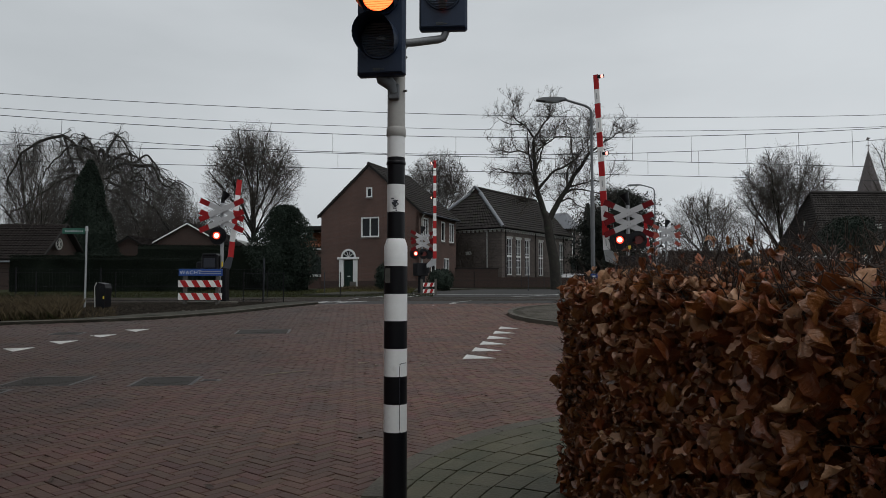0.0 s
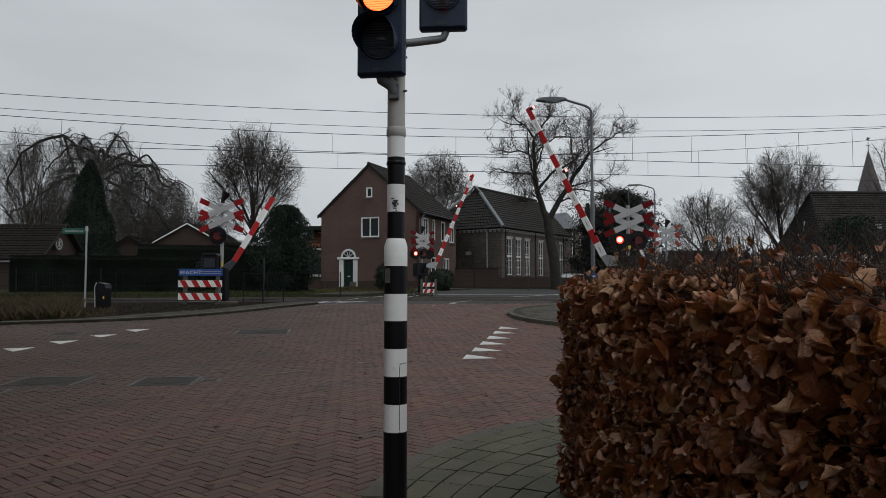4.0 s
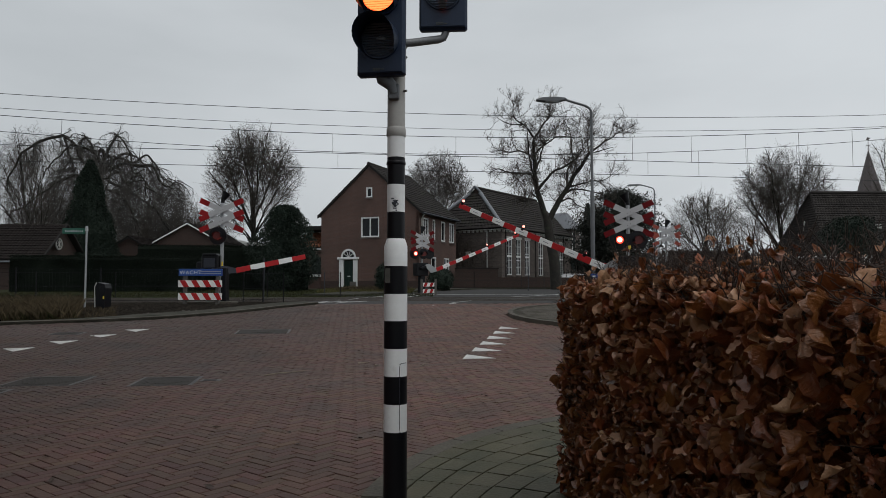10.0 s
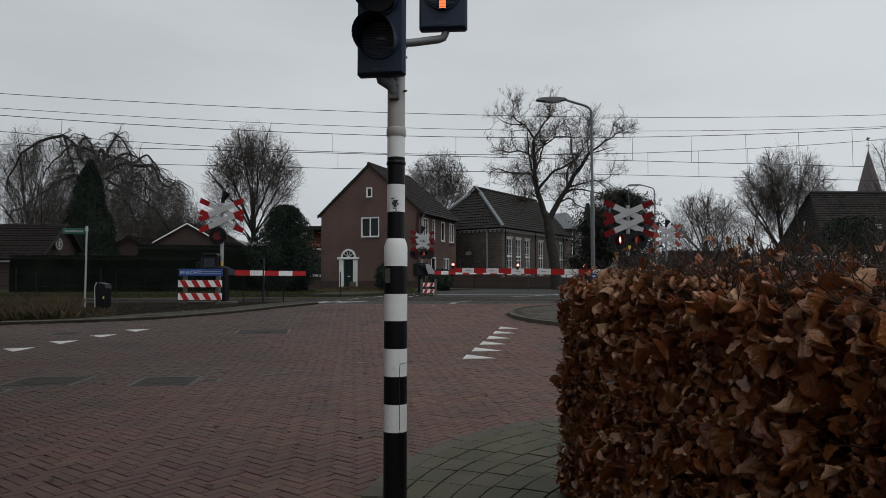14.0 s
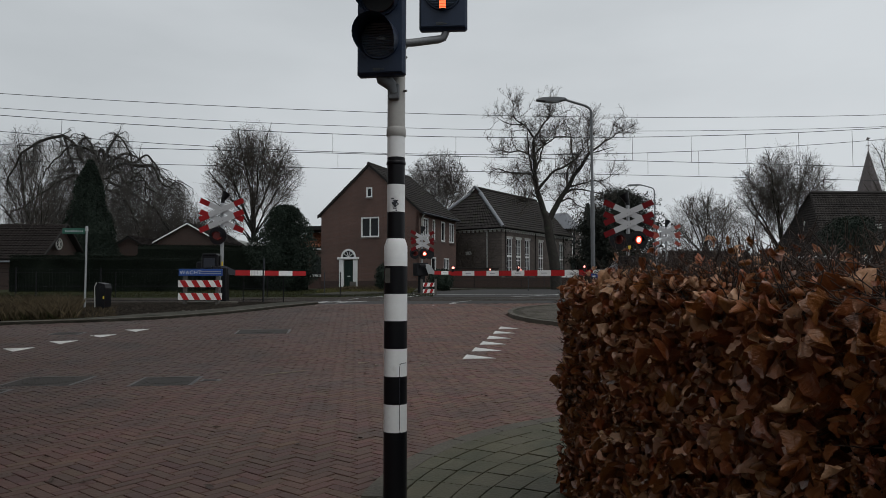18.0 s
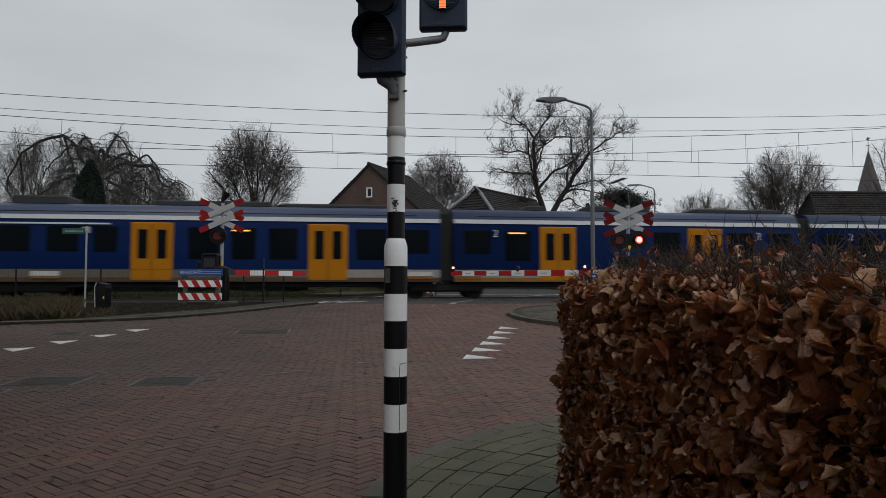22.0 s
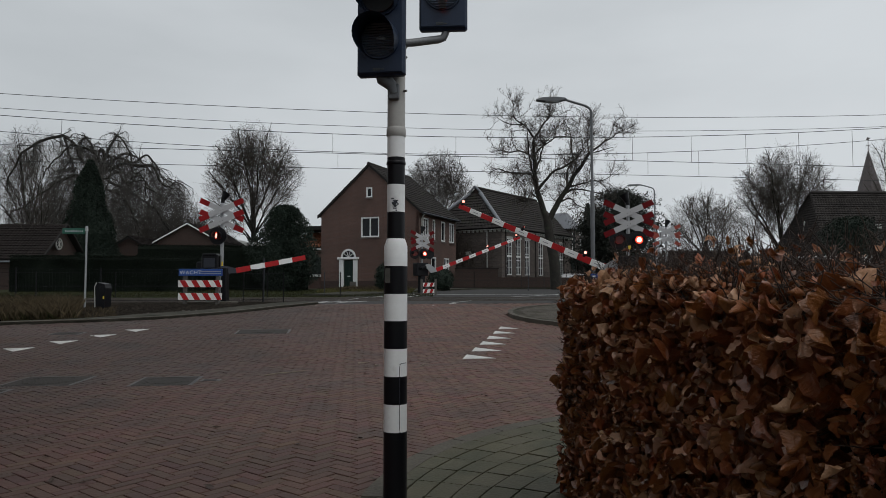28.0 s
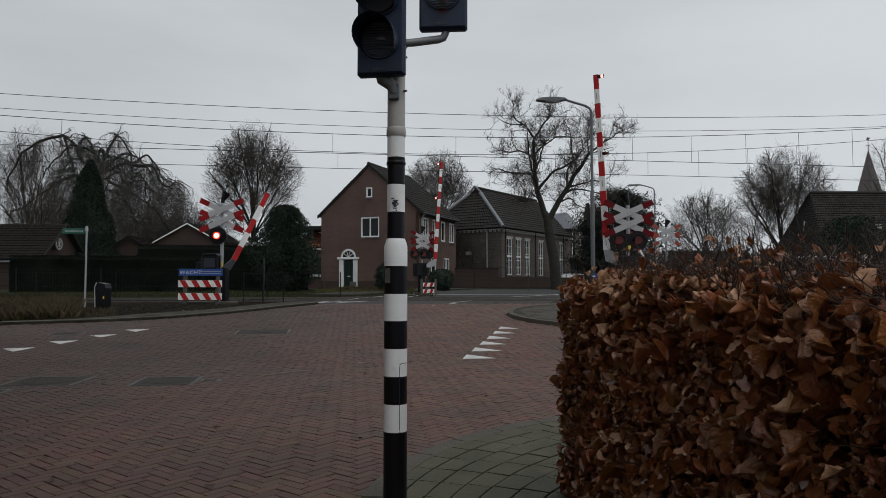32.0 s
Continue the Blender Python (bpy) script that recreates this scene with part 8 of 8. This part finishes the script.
def beech_hedge():
    t = thing("beech_hedge", pose(0, 0, 0.02), "clipped beech hedge with curled dry copper-brown leaves", "hedge")
    rng = random.Random(33)
    temps = [leaf_template(s) for s in range(26)]
    # solid near-black box for the inner twigs, with their shade put into its colour
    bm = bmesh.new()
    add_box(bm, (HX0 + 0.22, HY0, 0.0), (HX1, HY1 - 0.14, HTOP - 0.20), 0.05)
    part("inner_twigs", bm, "core_shade", t, "solid dark core for the inner twigs, shade put into its colour")
    spots = []
    while len(spots) < 10800:
        y = rng.uniform(HY0, HY1)
        z = rng.uniform(0.02, top_z(y))
        d = abs(rng.gauss(0, 0.095)) - 0.03
        spots.append((Vector((HX0 + hedge_face(y, z) + d - 0.01, y, z)), Vector((-1, -0.1, 0.1)), d))
    for _ in range(2300):
        y, x = rng.uniform(HY0, HY1), rng.uniform(HX0, HX1)
        d = rng.gauss(0.045, 0.04)
        spots.append((Vector((x, y, top_z(y) - d + 0.05 * noise.noise(Vector((x * 3, y * 3, 1))))), Vector((-0.2, -0.2, 1)), d))
    for _ in range(700):
        x, z = rng.uniform(HX0, HX1), rng.uniform(0, HTOP)
        spots.append((Vector((x, HY1 - abs(rng.gauss(0, 0.04)), z)), Vector((-0.2, 1, 0.1)), 0.03))
    for _ in range(2400):
        y = rng.uniform(HY0, HY1)
        spots.append((Vector((HX1 - 0.02 + abs(rng.gauss(0, 0.03)), y, rng.uniform(0.02, top_z(y)))), Vector((1, 0, 0.1)), 0.03))
    for _ in range(700):
        spots.append((Vector((rng.uniform(HX0, HX1), HY0 - abs(rng.gauss(0, 0.03)), rng.uniform(0.02, 1.2))), Vector((0, -1, 0.1)), 0.03))
    # stray shoots above the clipped top carry a few leaves
    shoots = []
    for _ in range(2000):
        y = HY0 + 0.1 + (HY1 - HY0 - 0.1) * rng.random() ** 0.9
        x = HX0 + 0.02 + rng.random() ** 1.3 * 0.6
        h = rng.uniform(0.01, 0.11) * (0.45 if y > 3.25 else 1.15 if y > 2.5 else 1) if rng.random() < 0.86 else rng.uniform(0.10, 0.22) * (0.5 if y > 3.25 else 1)
        p = Vector((x, y, top_z(y) - 0.12))
        q = wander(rng, p, Vector((rng.gauss(-0.05, 0.35), rng.gauss(0, 0.35), 1)), h + 0.12, 4, 0.16, 0.0)
        shoots.append(q)
        if rng.random() < (0.50 if y > 2.4 else 0.36 if y > 1.7 else 0.26):
            spots.append((q[rng.choice((2, 3))], Vector((rng.gauss(0, 1), rng.gauss(0, 1), 0.4)), 0.0))
    sets, near = (([], [], []), ([], [], []), ([], [], [])), []
    for p, out, d in spots:
        temp = temps[rng.randrange(len(temps))]
        size = (rng.uniform(0.034, 0.060) if rng.random() < 0.55 else rng.uniform(0.05, 0.084)) * (0.73 if p.y < 1.3 else 0.9 if p.y < 1.9 else 1.0) * (0.68 if p.z > top_z(p.y) - 0.02 else 1.0)
        # the blade hangs outwards and down, its face turned roughly out
        ax = (out * rng.uniform(0.1, 0.9) + Vector((rng.gauss(0, 0.6), rng.gauss(0, 0.75), rng.gauss(-0.45, 0.6)))).normalized()
        nz = (out + Vector((rng.gauss(0, 0.75), rng.gauss(0, 0.75), rng.gauss(0.65, 0.75)))).normalized()
        ay = nz.cross(ax)
        if ay.length < 0.05:
            continue
        ay.normalize()
        nz = ax.cross(ay)
        # paler high up, darker deep inside and near: light put into leaf colours
        roll = rng.random() - (0.05 if out.z > 0.3 else 0.0)
        top_lit = min(1, max(0, (p.z - 0.45) / 0.7))
        is_pale = 2 if roll < (0.05 if d > 0.03 else (0.06 + 0.17 * top_lit) * (1.0 if p.y > 1.4 else 0.55)) else 1 if roll < (0.34 if p.y > 1.2 else 0.22) + 0.46 * top_lit else 0
        mm = Matrix(((ax.x, ay.x, nz.x, p.x), (ax.y, ay.y, nz.y, p.y), (ax.z, ay.z, nz.z, p.z), (0, 0, 0, 1))) @ Matrix.Scale(size, 4)
        if d < 0.03 and p.y < 1.75 and out.x < -0.5 and len(near) < 280 and rng.random() < 0.6:
            near.append((mm, temp, is_pale))
            continue
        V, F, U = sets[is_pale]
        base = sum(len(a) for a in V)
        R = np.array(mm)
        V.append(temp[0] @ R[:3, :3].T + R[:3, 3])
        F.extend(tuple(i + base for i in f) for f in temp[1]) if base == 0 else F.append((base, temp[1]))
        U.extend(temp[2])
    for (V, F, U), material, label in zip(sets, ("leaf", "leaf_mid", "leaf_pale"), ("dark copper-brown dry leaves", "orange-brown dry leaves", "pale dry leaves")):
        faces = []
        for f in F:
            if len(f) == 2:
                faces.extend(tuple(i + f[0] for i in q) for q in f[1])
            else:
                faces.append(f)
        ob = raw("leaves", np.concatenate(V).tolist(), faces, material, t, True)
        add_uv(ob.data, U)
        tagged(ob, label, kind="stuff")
    meshes = {}
    for mm, temp, is_pale in near:
        key = (id(temp), is_pale)
        if key not in meshes:
            ob = raw("leaf", temp[0].tolist(), temp[1], ("leaf", "leaf_mid", "leaf_pale")[is_pale], t, True)
            add_uv(ob.data, temp[2])
            meshes[key] = ob.data
        else:
            ob = new("leaf", meshes[key])
            ob.parent = t
        ob.matrix_basis = mm
    w = Wood()
    for q in shoots:
        w.branch(q, 0.0022, 0.0009, 4)
        for _ in range(4):
            i = rng.randrange(1, 4)
            w.branch(wander(rng, q[i], Vector((rng.gauss(0, 1), rng.gauss(0, 1), 0.5)), rng.uniform(0.03, 0.09), 2, 0.1, 0), 0.0014, 0.0008, 3)
    for _ in range(1500):
        y, x = rng.uniform(HY0 + 0.1, HY1 - 0.1), rng.uniform(HX0, HX1)
        p = Vector((x, y, top_z(y) - rng.uniform(0.0, 0.10)))
        q = wander(rng, p, Vector((rng.gauss(-0.1, 0.8), rng.gauss(0, 0.8), rng.uniform(0.1, 1.0))), rng.uniform(0.08, 0.22), 4, 0.18, 0.02)
        w.branch(q, rng.uniform(0.0014, 0.0028), 0.0009, 4)
    for _ in range(900):
        y, z = rng.uniform(HY0, HY1), rng.uniform(0.03, HTOP)
        if rng.random() < 0.3:
            y = HY1 - rng.random() * 0.25
        p = Vector((HX0 + 0.10, y, z))
        w.branch(wander(rng, p, Vector((-1, rng.gauss(0, 0.7), rng.gauss(0.1, 0.5))), rng.uniform(0.08, 0.17), 3, 0.15, 0), 0.003, 0.0012, 3)
    for _ in range(230):
        y, z = HY1 - 0.7 * rng.random() ** 2, rng.uniform(0.03, 1.2)
        p = Vector((HX0 + hedge_face(y, z) + 0.02, y, z))
        q = wander(rng, p, Vector((-1, rng.gauss(0.2, 0.35), rng.gauss(0.35, 0.3))), rng.uniform(0.06, 0.13), 4, 0.10, 0.05)
        w.branch(q, 0.0034, 0.0016, 4)
        for k in (1, 2, 3):
            w.branch(wander(rng, q[k], Vector((-0.6, rng.gauss(0, 0.6), 0.8)), rng.uniform(0.012, 0.035), 1, 0.1, 0), 0.0026, 0.001, 3)
    tagged(w.make("twig", "branch", t), "thin bare twigs", kind="stuff")
    for k in range(12):
        y = HY0 + 0.2 + k * 0.3
        part("stem", tube([(1.2, y, -0.1), (1.22 + rng.gauss(0, 0.05), y + rng.gauss(0, 0.08), 0.7), (1.2, y, 1.2)], [0.025, 0.018, 0.01], 6), "branch", t)


beech_hedge()


# ---- paving laid piece by piece ----
def brick_at(x, y):
    """Whether the herringbone field covers this place."""
    if x < -9.8 and y < 10.7 or x < -0.72 * y - 6.5 or x > 0.68 * max(y, 8) + 0.3:
        return False
    r = math.hypot(x - CORNER.x, y - CORNER.y)
    if r < CORNER_R - 0.07 or (y < CORNER.y and x > CORNER.x - CORNER_R + 0.07) or (x > CORNER.x and y < CORNER.y + CORNER_R - 0.07):
        return False
    if math.hypot(x - 4.75, y - 18.3) < 3.02 or (x > 4.6 and y > 15.2):
        return False
    for cx, cy, w, d, rot in COVERS:
        if abs(x - cx) < w / 2 - 0.09 and abs(y - cy) < d / 2 - 0.09:
            return False
    edge = 21.4 + (x + 4.4) * 0.134
    for (x0, y0), (x1, y1) in zip(KERB_LEFT, KERB_LEFT[1:]):
        if x0 <= x < x1:
            edge = y0 + (y1 - y0) * (x - x0) / (x1 - x0)
    return y < edge - 0.10


def lay_bricks():
    rng = np.random.default_rng(21)
    long, wide, gap, turn = 0.213, 0.085, 0.0034, radians(52.4)
    ca, sa = math.cos(turn), math.sin(turn)
    pts = []
    for k in range(-110, 111):
        for m in range(-330, 331):
            for lx, ly, a in ((long / 2, wide / 2, 0.0), (long + wide / 2, wide - long / 2, math.pi / 2)):
                lx, ly = lx + k * (long + wide) + m * wide, ly + k * (wide - long) + m * wide
                x, y = lx * ca - ly * sa - 2.0, lx * sa + ly * ca + 11.0
                if -4.0 < y < 22.5 and brick_at(x, y):
                    pts.append((x, y, turn + a))
    pts.sort(key=lambda p: abs(p[1] - 4.3) + 0.35 * abs(p[0] + 1.2))
    L, W, H = long / 2 - gap, wide / 2 - gap, 0.03
    b = 0.003
    shape = np.array([(-L, -W, -H), (L, -W, -H), (L, W, -H), (-L, W, -H), (-L, -W, -b), (L, -W, -b), (L, W, -b), (-L, W, -b),
                      (-L + b, -W + b, 0), (L - b, -W + b, 0), (L - b, W - b, 0), (-L + b, W - b, 0)])
    quads = [(8, 9, 10, 11)] + [(4 + k, 4 + (k + 1) % 4, 8 + (k + 1) % 4, 8 + k) for k in range(4)] + [(k, (k + 1) % 4, 4 + (k + 1) % 4, 4 + k) for k in range(4)]
    # the 300 that lie nearest the corner are pieces of their own
    me = bpy.data.meshes.new("brick")
    me.from_pydata(shape.tolist(), [], quads)
    me.materials.append(M["brick"])
    for x, y, a in pts[:300]:
        ob = new("brick", me)
        ob.parent = road
        ob.matrix_basis = Matrix.Translation((x, y, ground_z(x, y) + 0.022 + rng.normal(0, 0.0012))) @ Euler((rng.normal(0, 0.012), rng.normal(0, 0.008), a + rng.normal(0, 0.008))).to_matrix().to_4x4()
    rest = np.array(pts[300:])
    slope = 0.62 / 11
    N = len(rest)
    ang = rest[:, 2] + rng.normal(0, 0.008, N)
    c, s = np.cos(ang)[:, None], np.sin(ang)[:, None]
    X = shape[None, :, 0] * c - shape[None, :, 1] * s + rest[:, :1]
    Y = shape[None, :, 0] * s + shape[None, :, 1] * c + rest[:, 1:2]
    q = Y - SLANT * X
    tilt = rng.normal(0, 0.009, (N, 1)) * shape[None, :, 1] + rng.normal(0, 0.006, (N, 1)) * shape[None, :, 0]
    Z = slope * np.clip(q - 11, 0, 11) + shape[None, :, 2] + 0.022 + rng.normal(0, 0.0013, (N, 1)) + tilt
    verts = np.stack((X, Y, Z), axis=2).reshape(-1, 3)
    Q = np.array(quads)
    faces = (Q[None] + (np.arange(N) * 12)[:, None, None]).reshape(-1, 4)
    ob = raw("bricks", verts.tolist(), faces.tolist(), "brick", road)
    tagged(ob, "field of red-brown herringbone bricks", kind="stuff")


def lay_pavers():
    rng = random.Random(5)
    cx, cy = CORNER

    def slab(name, r0, r1, a0, a1, z, material, parent, gap, centre):
        """A piece of a ring with slightly softened edges."""
        bm = bmesh.new()
        cx, cy = centre
        da0, da1 = a0 + gap / r0, a1 - gap / r0
        n = 3
        top, low = [], []
        ring = [(r0 + gap, da0 + (da1 - da0) * k / n) for k in range(n + 1)] + [(r1 - gap, da1 - (da1 - da0) * k / n) for k in range(n + 1)]
        mr, ma = (r0 + r1) / 2, (da0 + da1) / 2
        tx, ty = rng.gauss(0, 0.008), rng.gauss(0, 0.008)
        for r, a in ring:
            x, y = cx + r * math.cos(a), cy + r * math.sin(a)
            low.append(bm.verts.new((x, y, z - 0.03)))
            r2, a2 = mr + (r - mr) * 0.965, ma + (a - ma) * 0.982
            x2, y2 = cx + r2 * math.cos(a2), cy + r2 * math.sin(a2)
            top.append(bm.verts.new((x2, y2, z + tx * (r - mr) + ty * (a - ma) * r)))
        m = len(ring)
        bm.faces.new(top)
        for k in range(m):
            bm.faces.new((low[k], low[(k + 1) % m], top[(k + 1) % m], top[k]))
        bmesh.ops.recalc_face_normals(bm, faces=bm.faces)
        return part(name, bm, material, parent)
    r = CORNER_R
    for k in range(11):
        a0 = radians(88 + 9.5 * k)
        slab("kerb_stone", r - 0.16, r, a0, a0 + radians(9.5), 0.046, "kerb", pave_bed, 0.003, CORNER)
    for k in range(14):
        part("kerb_stone", box((cx - r, cy - 0.53 - 0.52 * k, 0.016), (cx - r + 0.16, cy - 0.02 - 0.52 * k, 0.046), 0.004), "kerb", pave_bed)
    # each row repeats the one before it, moved inwards
    R, g = 3.28, 0.0030
    depth = lambda a: 0.185 * math.sin(a) - 0.102 * math.cos(a)
    for row in range(16):
        c = Vector((2.85 + 0.102 * row, 3.58 - 0.185 * row))
        step = 0.302 / R
        a = radians(80) + (row % 2) * step / 2
        while a < radians(184):
            if c.x + R * math.cos(a) < HX1 + 0.6 and c.y + R * math.sin(a) > 3.3:
                a0, a1 = a + g / R, a + step - g / R
                ring = [(R - g, a0 + (a1 - a0) * k / 3) for k in range(4)]
                ring += [(R - depth(q) + g, q) for _, q in ring[::-1]]
                mr, ma = sum(q[0] for q in ring) / 8, (a0 + a1) / 2
                tx, ty, z = rng.gauss(0, 0.010), rng.gauss(0, 0.006), 0.044 + rng.gauss(0, 0.0016)
                bm = bmesh.new()
                top, low = [], []
                for q, b in ring:
                    low.append(bm.verts.new((c.x + q * math.cos(b), c.y + q * math.sin(b), z - 0.03)))
                    q2, b2 = mr + (q - mr) * 0.97, ma + (b - ma) * 0.982
                    top.append(bm.verts.new((c.x + q2 * math.cos(b2), c.y + q2 * math.sin(b2), z + tx * (q - mr) + ty * (b - ma) * R)))
                bm.faces.new(top)
                for k in range(8):
                    bm.faces.new((low[k], low[(k + 1) % 8], top[(k + 1) % 8], top[k]))
                bmesh.ops.recalc_face_normals(bm, faces=bm.faces)
                part("paver", bm, "paver", pave_bed)
            a += step
    # straight courses along the hedge, behind the corner
    me = None
    for row in range(9):
        for k in range(16):
            x, y = cx - CORNER_R + 0.245 + 0.152 * row, cy - 0.25 - 0.302 * k - (row % 2) * 0.15
            if y > 3.28 or x > HX0 - 0.1 and y > HY0 - 0.2:
                continue
            if me is None:
                ob = part("paver", box((-0.072, -0.147, -0.03), (0.072, 0.147, 0), 0.004), "paver", pave_bed)
                me = ob.data
            else:
                ob = new("paver", me)
                ob.parent = pave_bed
            ob.matrix_basis = pose(x, y, 0.044 + rng.gauss(0, 0.002))


def lay_far_kerb():
    for k in range(13):
        a0, a1 = radians(268 - 12.5 * k), radians(268 - 12.5 * (k + 1) + 0.3)
        pts = [(4.75 + 3.02 * math.cos(a0), 18.3 + 3.02 * math.sin(a0)), (4.75 + 3.02 * math.cos(a1), 18.3 + 3.02 * math.sin(a1)),
               (4.75 + 2.88 * math.cos(a1), 18.3 + 2.88 * math.sin(a1)), (4.75 + 2.88 * math.cos(a0), 18.3 + 2.88 * math.sin(a0))]
        ob = flat_piece("kerb_stone", pts, "", 0.115, "kerb", 0.13)
        ob.parent = pave_r
    line = [(-18.4, 14.1)] + KERB_LEFT[1:]
    for (x0, y0), (x1, y1) in zip(line, line[1:]):
        n = Vector((-(y1 - y0), x1 - x0)).normalized() * 0.12
        m = max(1, round(math.hypot(x1 - x0, y1 - y0) / 0.9))
        for k in range(m):
            a, b = Vector((x0, y0)).lerp((x1, y1), k / m), Vector((x0, y0)).lerp((x1, y1), (k + 0.97) / m)
            ob = flat_piece("kerb_stone", [tuple(a), tuple(b), tuple(b + n), tuple(a + n)], "", 0.085, "kerb", 0.10)
            ob.parent = pave_l


def lay_far_pavers():
    """Small square pavers on the far corner, too distant to pick apart."""
    rng = random.Random(9)
    verts, faces = [], []
    s, g = 0.30, 0.006
    for i in range(32):
        for j in range(38):
            x, y = 1.7 + i * s, 15.3 + j * s / 2 + SLANT * i * s
            x += (j % 2) * s / 2
            if x > 4.75 and not 15.6 < y - SLANT * (x - 4.75) < 20.9 or x <= 4.75 and math.hypot(x - 4.75, y - 18.3) > 2.70:
                continue
            n = len(verts)
            dz = 0.112 + rng.gauss(0, 0.002)
            for b, z in ((0.012, 0.0), (0.0, -0.008)):
                for dx, dy in ((-1, -1), (1, -1), (1, 1), (-1, 1)):
                    px, py = x + dx * (s / 2 - g - b), y + dy * (s / 4 - g - b)
                    verts.append((px, py, ground_z(px, py) + dz + z))
            faces.append((n, n + 1, n + 2, n + 3))
            faces += [(n + 4 + k, n + 4 + (k + 1) % 4, n + (k + 1) % 4, n + k) for k in range(4)]
    tagged(raw("pavers", verts, faces, "slab_r", pave_r), "worn grey-brown pavers", kind="stuff")


lay_far_kerb()
lay_far_pavers()
lay_pavers()
lay_bricks()


# ---- what moves ----
def boom_rows(boom, angles):
    ob, (px, py, pz, az) = boom
    walk(ob, [(t, Matrix.Translation((px, py, pz)) @ Matrix.Rotation(radians(az), 4, "Z") @ Matrix.Rotation(-radians(a), 4, "Y")) for t, a in angles])


def blink_rows(key, on):
    """Turn the inserts of a lamp by half a turn, in three quick steps, whenever it lights or goes out."""
    for ob, at in LAMPS[key]:
        rows = []

        def put(t, a):
            rows.append((t, Matrix.Translation(at) @ Matrix.Rotation(radians(a), 4, "Z")))
        step, state, n = 1 / FPS, on(0.0), 0
        a = 0 if state else 180
        put(0.0, a)
        t = step
        while t < 32.0 - 1.5 * step:
            now = on(t)
            if now != state:
                put(t - step, a)
                put(t, a + 60)
                put(t + step, a + 120)
                a += 180
                put(t + 2 * step, a)
                state = now
                t += 3 * step
            else:
                t += step
        put(32.0, a)
        walk(ob, rows)


def motions():
    down = [(0, 87), (1.3, 87), (1.5, 86), (1.8, 81.5), (2.2, 77), (2.6, 74), (3.0, 70.5), (3.4, 67.5), (4.5, 59.5), (5.5, 52), (6, 49), (7, 42.5), (8, 35.5), (9, 30),
            (10, 23.5), (11, 18.4), (12, 13), (13, 6.5), (13.5, 3.5), (14.1, 1.0), (14.5, 0.3), (16, 0.2), (26.6, 0.2), (27.0, 4.0), (27.5, 13.4), (28, 23.3), (28.6, 33.5),
            (29, 41.2), (29.6, 51.5), (30, 58.5), (30.6, 69), (31, 75.5), (31.5, 83.5), (31.8, 86.6), (32, 87)]
    boom_rows(BOOM_NEAR, down)
    boom_rows(BOOM_FAR, [(0, 90), (1.3, 90), (2.2, 82), (3.4, 71), (4.5, 62.5), (6, 51.5), (7, 44), (8, 36.5), (9, 29), (10, 22), (11, 15.5), (12, 9.5), (13, 4.0), (13.8, 0.6), (14.5, 0), (26.5, 0),
                         (27.0, 4), (27.5, 11.5), (28, 20.5), (29, 38), (30, 55.5), (31, 72.5), (31.6, 82), (32, 86)])
    boom_rows(BOOM_LEFT, [(0, 84), (1.3, 84), (2.0, 77), (3.0, 67), (4.5, 54), (6, 41), (7.5, 29), (9, 18), (10.5, 8.5), (11.6, 2.0), (12.2, 0), (26.6, 0), (27.0, 1.5), (27.5, 5.5),
                          (28, 11), (28.5, 17.5), (29, 23), (29.5, 29), (30, 34), (30.5, 39), (31, 44), (31.5, 52.5), (32, 63)])
    boom_rows(BOOM_SIDE, [(0, 84), (1.3, 84), (6, 41), (9, 18), (11.6, 2.0), (12.2, 0), (26.6, 0), (28, 11), (30, 34), (31, 44), (32, 63)])
    v, ang = 35.94, math.atan(SLANT)
    turn = Matrix.Rotation(ang, 4, "Z")

    def at(t):
        x = -3.35 - v * (t - 21.5)
        return Matrix.Translation((x, FAR_Q + SLANT * x, RAIL)) @ turn
    walk(TRAIN, [(0.0, at(17.5)), (17.5, at(17.5)), (17.6, at(17.6)), (21.0, at(21.0)), (22.0, at(22.0)), (23.0, at(23.0)), (24.0, at(24.0)), (27.9, at(27.9)), (28.0, at(28.0)), (32.0, at(28.0))])
    pair = lambda t: (t / 0.656 - 0.34) % 1 < 0.55 and t < 31.75
    blink_rows("pair_b", pair)
    blink_rows("pair_a", lambda t: not (t / 0.656 - 0.34) % 1 < 0.55 and t < 31.7)
    blink_rows("far_b", pair)
    blink_rows("boom_b", pair)
    blink_rows("boom_a", lambda t: not (t / 0.656 - 0.34) % 1 < 0.55 and t < 31.7)
    blink_rows("far_a", lambda t: not (t / 0.656 - 0.34) % 1 < 0.55 and t < 31.7)
    blink_rows("left", lambda t: t < 0.02 or (t - 0.274) % 0.65906 < 0.352)
    blink_rows("amber", lambda t: t < 13.65)
    blink_rows("arrow", lambda t: 13.65 < t < 26.6)


motions()
